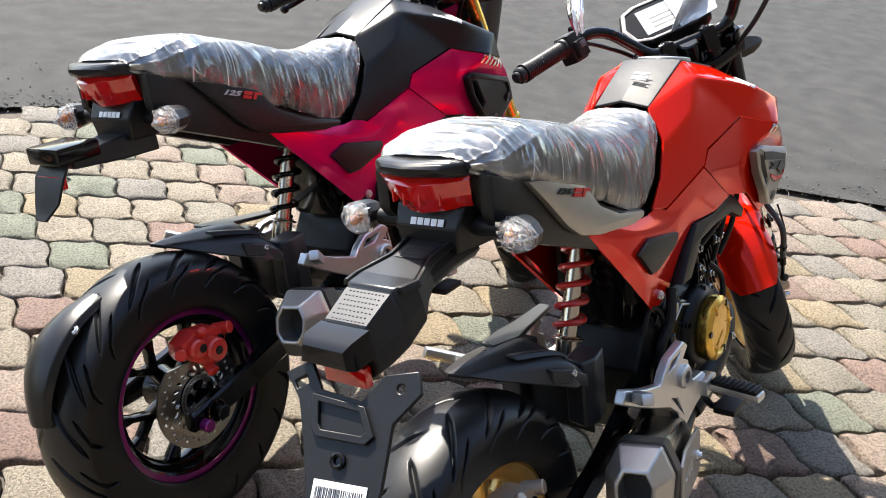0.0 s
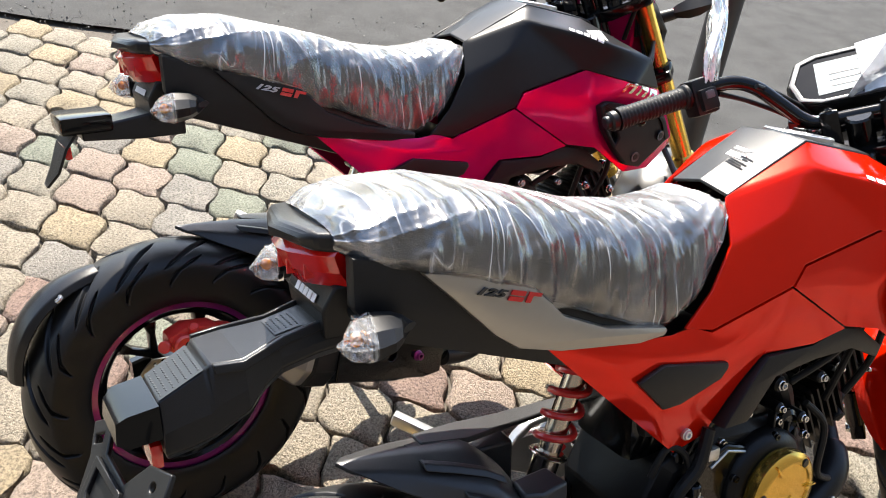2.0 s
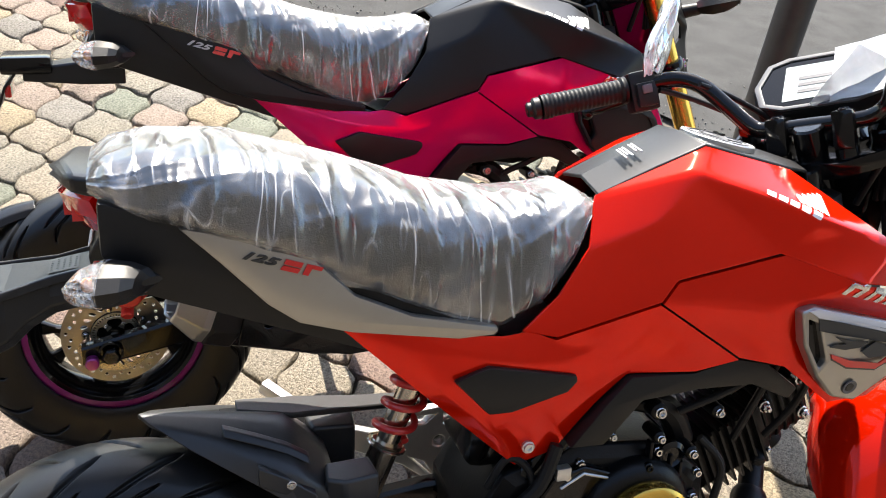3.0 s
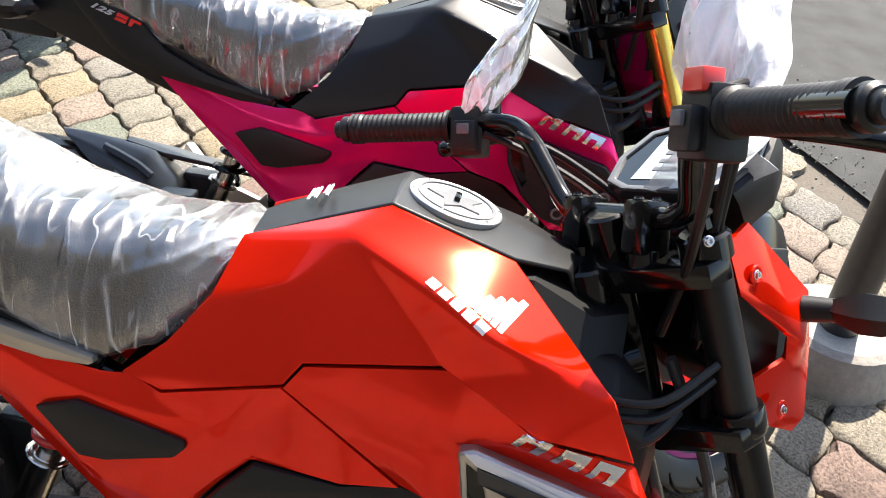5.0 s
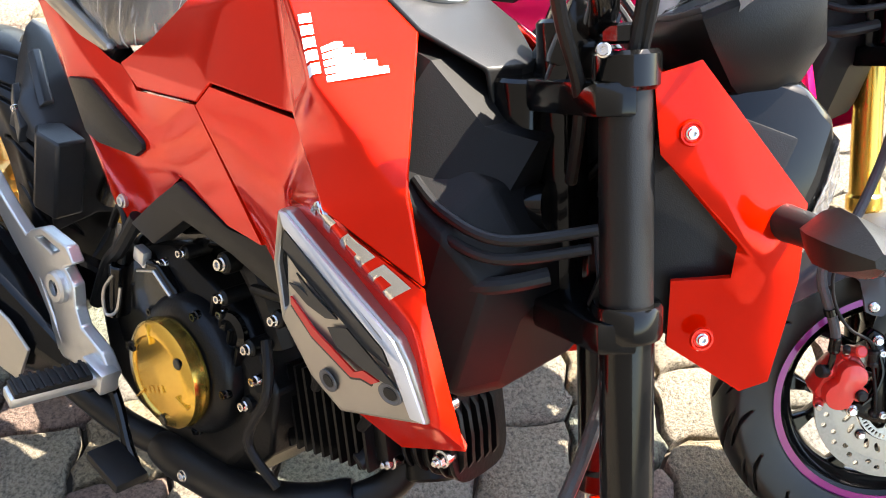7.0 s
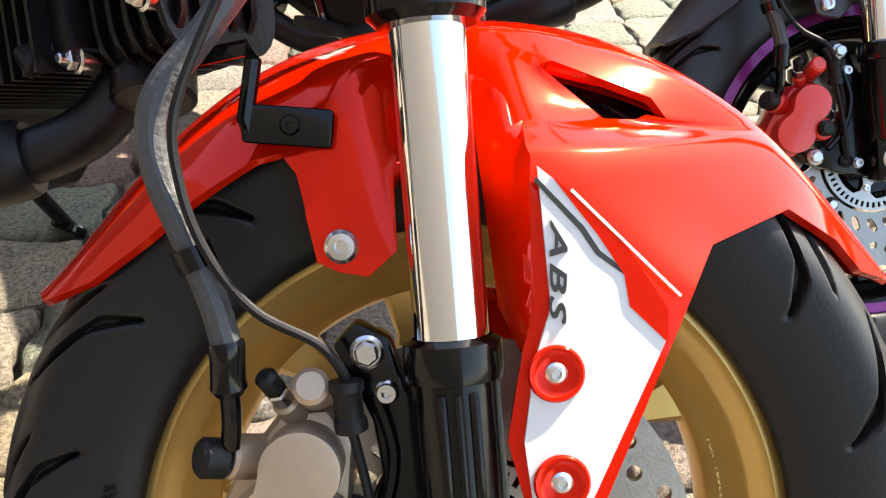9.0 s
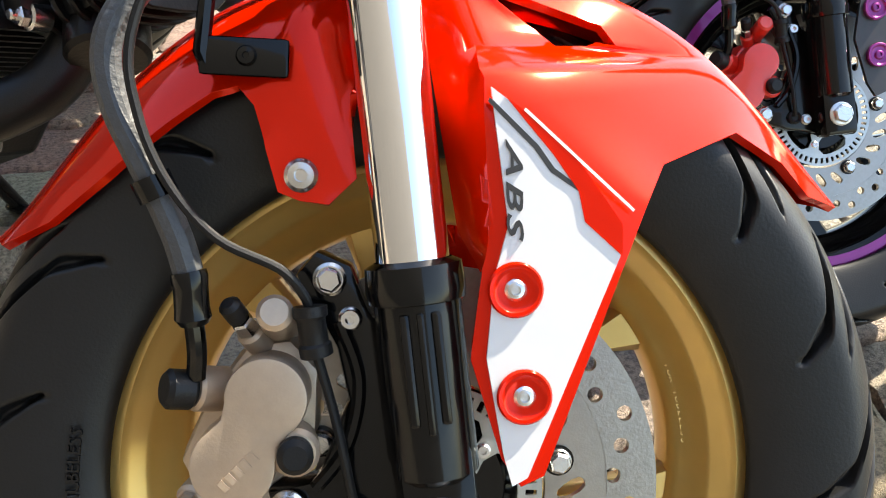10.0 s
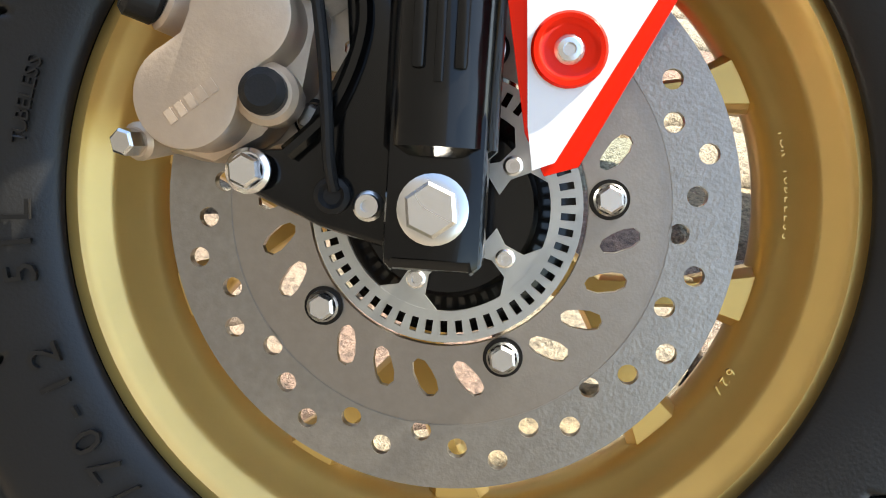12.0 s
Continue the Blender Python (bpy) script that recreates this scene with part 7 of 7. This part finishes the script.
        pad = box((-0.013, 0.012, 0.005), (0.015, 0.096, 0.013), 0.003, m=m)
        for i in range(9):
            part("rubber_rib", box((-0.0135, 0.016 + 0.009 * i, 0.012), (0.0155, 0.020 + 0.009 * i, 0.0155), 0.001, None, m), GRIP, pe)
        part("peg_rubber", pad, GRIP, pe)
        part("peg_joint", box((0.522, min(0.136 * k, 0.160 * k), 0.292), (0.566, max(0.136 * k, 0.160 * k), 0.322), 0.005), ALU, pe)
        sp_ = box((-0.009, 0, -0.009), (0.009, 0.085, 0.009), 0.004)
        bmesh.ops.transform(sp_, matrix=Matrix.Translation((0.262, 0.148 * k, 0.420)) @ Matrix.Diagonal((1, k, 1, 1)) @ Matrix.Rotation(radians(52), 4, "Z") @ Matrix.Rotation(radians(25), 4, "X"), verts=sp_.verts)
        part("passenger_peg", sp_, ALU, hg, "folded passenger peg")
    pe = part("brake_pedal", tube(curve_points([(0.50, -0.13, 0.31), (0.56, -0.135, 0.275), (0.60, -0.14, 0.232), (0.64, -0.15, 0.228)]), 0.0065, 10), GLOSS_BLACK, bike, "black rear brake pedal")
    part("pedal_rubber", box((0.585, -0.185, 0.225), (0.65, -0.145, 0.238), 0.004), GRIP, pe)
    # side stand, down
    part("side_stand", tube([(0.47, 0.075, 0.255), (0.45, 0.15, 0.19), (0.42, 0.262, 0.080)], [0.012, 0.010, 0.009], 12), GLOSS_BLACK, bike, "side stand swung down")
    part("stand_foot", rod((0.42, 0.262, 0.071), (0.418, 0.268, 0.083), 0.022, 16, 0.003), GLOSS_BLACK, bike)


RED_BIKE = dict(tank=RED, shroud=RED, fin=SILVER, side=SILVER, pale=True, rim=GOLD_RIM, ring=None, caliper=BRONZE, spring=SPRING_RED, gold=True,
                tank_label="glossy red tank cover", shroud_label="glossy red body panel", side_label="silver seat side panel", fin_label="silver air scoop with black and red graphics")
PINK_BIKE = dict(tank=MATTE_BLACK, shroud=PINK, fin=MATTE_BLACK, side=MATTE_BLACK, pale=False, rim=GLOSS_BLACK, ring=PURPLE, caliper=CAL_RED, spring=GLOSS_BLACK, gold=False,
                 tank_label="matte black tank cover", shroud_label="magenta body panel", side_label="matte black seat side panel", fin_label="black air scoop")


def motorcycle(label, c, m, steer, sag=Matrix()):
    bike = thing("motorcycle", label, "motorcycle", m, "parked motorcycles")
    S = steered(steer)
    body(bike, c)
    seat(bike)
    before = set(bike.children)
    tail(bike, c["pale"])
    for ob in set(bike.children) - before:
        if not ob.name.startswith("plate_bracket") or not c["pale"]:
            ob.matrix_basis = Matrix.Translation((0, 0.005, 0)) @ ob.matrix_basis
    if not c["pale"]:
        rear_guard(bike)
    for ob in bike.children:
        ob.matrix_basis = sag @ ob.matrix_basis
    running_gear(bike, c)
    for ob in bike.children:
        if ob.name.startswith("rear_hugger"):
            ob.matrix_basis = sag @ ob.matrix_basis
    if c["pale"]:
        front_end(bike, S, RED, RED, GLOSS_BLACK, GOLD_RIM, None, BRONZE, BOLT, True, GLOSS_BLACK, RED, True)
    else:
        front_end(bike, S, PINK, MATTE_BLACK, GOLD, GLOSS_BLACK, PURPLE, CAL_RED, PURPLE, False, GLOSS_BLACK, DARK_GREY, False)
    return bike


LEAN_RED = Matrix.Rotation(radians(-15.1), 4, "X")
LEAN_PINK = Matrix.Translation((-0.0132, 0.6138, -0.012)) @ Matrix.Rotation(radians(1.96), 4, "Z") @ Matrix.Rotation(radians(-14.7), 4, "X")
# its springs sit a little lower at the back
SAG = Matrix.Translation((1.0, 0, 0.69)) @ Matrix.Rotation(radians(-0.51), 4, "Y") @ Matrix.Translation((-1.0, 0, -0.70))
motorcycle("red small motorcycle with gold wheels leaning on its stand", RED_BIKE, LEAN_RED, 38.4)
motorcycle("magenta and black small motorcycle with gold fork tubes", PINK_BIKE, LEAN_PINK, 34.7, SAG)


# ---- ground ----
def sheet(name, pts, z, m, label):
    bm = bmesh.new()
    bm.faces.new([bm.verts.new((x, y, z)) for x, y in pts])
    ob = part(name, bm, m, None, label, kind="structure")
    return ob


EDGE = [(-9.0, 6.6), (-1.5, 4.0), (0.3, 3.08), (0.87, 2.72), (1.3, 2.46), (1.64, 2.18), (2.12, 1.3), (2.60, 0.24), (2.95, -0.5), (3.8, -2.4), (6.0, -8.0)]
sheet("ground", [(-400, -400), (400, -400), (400, 400), (-400, 400)], -0.030, JOINT, "dark earth under paving and road")
edge = [tuple(p)[:2] for p in curve_points([(x, y, 0) for x, y in EDGE], 8)]
sheet("road", edge + [(60, -8.0), (60, 60), (-9, 60)], -0.010, ASPHALT, "grey worn asphalt road")

PA, PB = Vector((0.163, 0.042, 0)), Vector((0.061, 0.1575, 0))
P0 = Vector((0.264, 1.964, 0))
UA = PA.normalized()
UB = Vector((-UA.y, UA.x, 0))
pitch, rowh = PA.length, PB.dot(UB)
skew = PB.dot(UA)


def paver_outline(grow=0.0):
    """One interlocking stone: short ends along the row and two waved long sides."""
    v = 0.019
    ends = [(pitch / 2, -v), (pitch / 2, v)]
    tip = (skew - pitch / 2, rowh - v)
    out = []

    def wave(p, q, amp, n=4):
        d = Vector((q[0] - p[0], q[1] - p[1], 0))
        nrm = Vector((-d.y, d.x, 0)).normalized()
        return [(p[0] + d.x * i / n + nrm.x * amp * math.sin(2 * math.pi * i / n), p[1] + d.y * i / n + nrm.y * amp * math.sin(2 * math.pi * i / n)) for i in range(n)]
    r0, r1 = (pitch / 2, -v), (pitch / 2, v)
    l0, l1 = (-pitch / 2, v), (-pitch / 2, -v)
    top = (skew - pitch / 2, rowh - v)
    low = (-top[0], -top[1])
    out += [r0] + wave(r1, top, 0.0075) + wave(top, l0, 0.0075) + [l0] + wave(l1, low, 0.0075) + wave(low, r0, 0.0075)
    return out


OUTLINE = paver_outline()


def paver_data(seed, far=False):
    rnd = random.Random(seed)
    vs, fs = [], []
    n = len(OUTLINE)
    for s, z, j in ((0.955, -0.026, 0.0015), (0.948, -0.012, 0.0035), (0.915, -0.0035, 0.0045), (0.82, 0.0, 0.004)):
        for x, y in OUTLINE:
            vs.append((x * s + rnd.uniform(-j, j), y * s + rnd.uniform(-j, j), z + (rnd.uniform(-0.0028, 0.0018) if z > -0.02 else 0)))
    for a in (0, n, 2 * n):
        for k in range(n):
            fs.append((a + k, a + (k + 1) % n, a + n + (k + 1) % n, a + n + k))
    fs.append(tuple(range(3 * n, 4 * n)))
    return vs, fs


def inside_paving(p):
    """On the paved side of the road's edge."""
    best = None
    for (x0, y0), (x1, y1) in zip(EDGE, EDGE[1:]):
        dx, dy = x1 - x0, y1 - y0
        t = max(0, min(1, ((p.x - x0) * dx + (p.y - y0) * dy) / (dx * dx + dy * dy)))
        qx, qy = x0 + dx * t, y0 + dy * t
        d = math.hypot(p.x - qx, p.y - qy)
        side = dx * (p.y - qy) - dy * (p.x - qx)
        if best is None or d < best[0]:
            best = (d, side)
    return best[1] < 0 and best[0] > 0.10


paving = new("pavement")
tagged(paving, "interlocking concrete pavers in sand, green and pink", kind="structure")
shapes = []
for sd in range(8):
    me = bpy.data.meshes.new("paver")
    vs, fs = paver_data(sd)
    me.from_pydata(vs, [], fs)
    me.update()
    smooth(me, 60)
    me.materials.append(PAVER)
    shapes.append(me)
prnd = random.Random(21)
turn = Matrix((UA, UB, Vector((0, 0, 1)))).transposed().to_4x4()
near, far_v, far_f = [], [], []
for i in range(-26, 27):
    for j in range(-34, 20):
        p = P0 + PA * i + PB * j
        if not (-3.2 < p.x < 4.2 and -2.6 < p.y < 5.0) or not inside_paving(p):
            continue
        near.append((abs(p.x - 0.6) * 0.9 + abs(p.y - 0.75), i, j, p))
near.sort(key=lambda q: (q[0], q[1], q[2]))
for n, (dist, i, j, p) in enumerate(near):
    lay = Matrix.Translation(p + Vector((prnd.uniform(-0.003, 0.003), prnd.uniform(-0.003, 0.003), prnd.uniform(-0.006, 0.0)))) @ turn @ Euler((prnd.gauss(0, 0.014), prnd.gauss(0, 0.014), prnd.choice((0, math.pi)) + prnd.gauss(0, 0.015))).to_matrix().to_4x4()
    if n < 300:
        ob = new("paver", shapes[prnd.randrange(8)])
        ob.parent, ob.matrix_basis = paving, lay
    else:
        vs, fs = paver_data(prnd.randrange(8))
        b = len(far_v)
        far_v += [tuple(lay @ Vector(v)) for v in vs]
        far_f += [tuple(b + k for k in f) for f in fs]
me = bpy.data.meshes.new("far_pavers")
me.from_pydata(far_v, [], far_f)
me.update()
smooth(me, 60)
me.materials.append(PAVER_FAR)
fp = new("far_pavers", me)
fp.parent = paving
tagged(fp, kind="stuff")


# ---- unseen walls added to close the place behind the walk ----
def wall(name, x0, x1, y0, y1, h, m, label):
    tagged(part(name, box((x0, y0, -0.03), (x1, y1, h), 0.01), m, None, label), kind="structure")


# invented dark walls: they cut sky light and darken reflections on the near sides
WALL = mat("unseen_dark_wall", (0.06, 0.055, 0.05), 0.85, var=0.2, scale=30, bump=0.4, bump_scale=80, stain=0.4)
wall("light_block_south", -9.0, 7.0, -4.0, -3.7, 5.0, WALL, "unseen dark wall added behind the walk to block sky light")
wall("light_block_west", -9.3, -9.0, -4.0, 2.2, 6.5, WALL, "unseen dark side wall added to close the west")

# ---- pole in its concrete foot ----
pole = thing("street_pole", "black painted steel pole in a round concrete foot", "pole", Matrix.Translation((1.56, 1.10, 0)))
part("shaft", rod((0, 0, 0.05), (-0.008, 0.008, 1.34), 0.043, 24, 0.006), POLE, pole)
part("foot", lathe([(0, -0.02), (0.155, -0.02), (0.150, 0.05), (0.135, 0.095), (0.118, 0.105), (0.06, 0.088), (0, 0.085)], (0, 0, 0), (0, 0, 1), 36), CONCRETE, pole, "rough concrete foot")


# ---- things on and round the motorcycles ----
ORANGE_BIKE = dict(PINK_BIKE, rim=ORANGE, ring=None, shroud=GLOSS_BLACK, caliper=GLOSS_BLACK, tank_label="black tank cover", shroud_label="black body panel")
LEAN_THIRD = Matrix.Translation((-0.86, 1.63, -0.008)) @ Matrix.Rotation(radians(76), 4, "Z") @ Matrix.Rotation(radians(-14), 4, "X")
motorcycle("black small motorcycle with bright orange wheels", ORANGE_BIKE, LEAN_THIRD, 36)

SB_RED = LEAN_RED @ steered(42.4)


def bag(label, line, widths, seed, flat=0.45):
    """A thin clear bag pulled over a mirror stem: gathered, twisted and creased along its length."""
    pts = [Vector(p) for p in curve_points(line, 8)]
    rows, n = [], 44
    for i, o in enumerate(pts):
        f = i / (len(pts) - 1)
        r = float(np.interp(f, [k / (len(widths) - 1) for k in range(len(widths))], widths))
        turn_ = 1.8 * f + seed
        row = []
        for k in range(n):
            a = 2 * math.pi * k / n
            q = Vector((math.cos(a), math.sin(a), 0))
            w = 1 + 0.45 * noise.noise(Vector((q.x * 1.6 + seed, q.y * 1.6, f * 2.2))) + 0.16 * math.sin(7 * a + 5 * f + seed) + 0.10 * noise.noise(Vector((q.x * 6, q.y * 6, f * 9 + seed)))
            x, y = r * w * q.x, flat * r * w * q.y
            row.append(o + Vector((x * math.cos(turn_) - y * math.sin(turn_), x * math.sin(turn_) + y * math.cos(turn_), 0.012 * noise.noise(Vector((q.x * 2, q.y * 2 + seed, f * 5))))))
        rows.append(row)
    ob = part("plastic_bag", loft(rows, False, True), FILM_LOOSE, None, "", SB_RED, angle=70)
    return tagged(ob, label, "plastic bag", "bags on the handlebar")


bag("thin crumpled clear bag hanging over the clutch side of the handlebar", [(0.878, 0.192, 0.955), (0.888, 0.185, 0.99), (0.905, 0.172, 1.03), (0.918, 0.165, 1.06), (0.930, 0.155, 1.10), (0.955, 0.13, 1.145), (0.975, 0.11, 1.165)], [0.020, 0.030, 0.026, 0.016, 0.012, 0.016, 0.032], 3)
bag("wide milky clear bag over the throttle side of the handlebar", [(0.868, -0.165, 0.955), (0.872, -0.165, 0.985), (0.878, -0.160, 1.03), (0.884, -0.155, 1.08), (0.889, -0.15, 1.13), (0.893, -0.148, 1.17)], [0.034, 0.040, 0.038, 0.034, 0.030, 0.028], 8)

flap = bmesh.new()
grid = []
for i in range(14):
    row = []
    for j in range(10):
        u, v = i / 13, j / 9
        p = Vector((0.990, -0.040, 0.862)).lerp(Vector((0.992, -0.120, 0.903)), v).lerp(Vector((0.958, 0.008, 0.882)).lerp(Vector((0.981, -0.060, 0.950)), v), u)
        row.append(flap.verts.new(p + Vector((0.008 * math.sin(3 * u + 2 * v), 0, 0.004 * noise.noise(p * 30)))))
    grid.append(row)
for a, b in zip(grid, grid[1:]):
    for j in range(9):
        flap.faces.new((a[j], a[j + 1], b[j + 1], b[j]))
tagged(thick(part("film_flap", flap, FILM_SHEET, None, "", SB_RED, angle=70), 0.0006), "milky protective film peeling off the instrument glass", "plastic film")

glass = bmesh.new()
pm = Matrix.Translation((1.014, 0.0, 0.903)) @ Matrix.Rotation(radians(-44), 4, "Y")
grid = []
for i in range(12):
    row = []
    for j in range(10):
        u, v = i / 11, j / 9
        x, y = -0.050 + 0.108 * u, -0.018 - 0.088 * v * (1 - 0.25 * abs(u - 0.5))
        row.append(glass.verts.new(pm @ Vector((x, y, 0.0170 + 0.003 * noise.noise(Vector((x * 40, y * 40, 2))) + 0.012 * v * v))))
    grid.append(row)
for a, b in zip(grid, grid[1:]):
    for j in range(9):
        glass.faces.new((a[j], a[j + 1], b[j + 1], b[j]))
tagged(thick(part("film_sheet", glass, FILM_SHEET, None, "", SB_RED, angle=70), 0.0005), "milky protective film stuck on the instrument glass", "plastic film")

# ---- loose stones along the road's edge ----
grnd = random.Random(77)
gv, gf = [], []
base_ = bmesh.new()
bmesh.ops.create_icosphere(base_, subdivisions=1, radius=1.0)
bv = [v.co.copy() for v in base_.verts]
bf = [[v.index for v in f.verts] for f in base_.faces]
base_.free()
for k in range(3600):
    s = grnd.random() * (len(edge) - 1)
    i, f = int(s), s - int(s)
    x = edge[i][0] * (1 - f) + edge[i + 1][0] * f
    y = edge[i][1] * (1 - f) + edge[i + 1][1] * f
    if not (-3 < x < 3.6 and -1.5 < y < 5):
        continue
    d = grnd.gauss(0.02, 0.07) if k % 5 else grnd.uniform(-0.1, 0.6)
    x, y = x + d * 0.75, y + d * 0.66
    r = abs(grnd.gauss(0, 0.0022)) + 0.0010
    rot = Euler((grnd.random() * 6, grnd.random() * 6, grnd.random() * 6)).to_matrix()
    b0 = len(gv)
    sc = Vector((r, r * grnd.uniform(0.6, 1), r * grnd.uniform(0.45, 0.8)))
    gv += [tuple(Vector((x, y, -0.008 + r * 0.3)) + rot @ Vector((v.x * sc.x, v.y * sc.y, v.z * sc.z))) for v in bv]
    gf += [tuple(b0 + q for q in fc) for fc in bf]
me = bpy.data.meshes.new("gravel")
me.from_pydata(gv, [], gf)
me.update()
me.materials.append(GRAVEL)
tagged(new("gravel", me), "loose grey gravel along the road's edge", "gravel", kind="stuff")
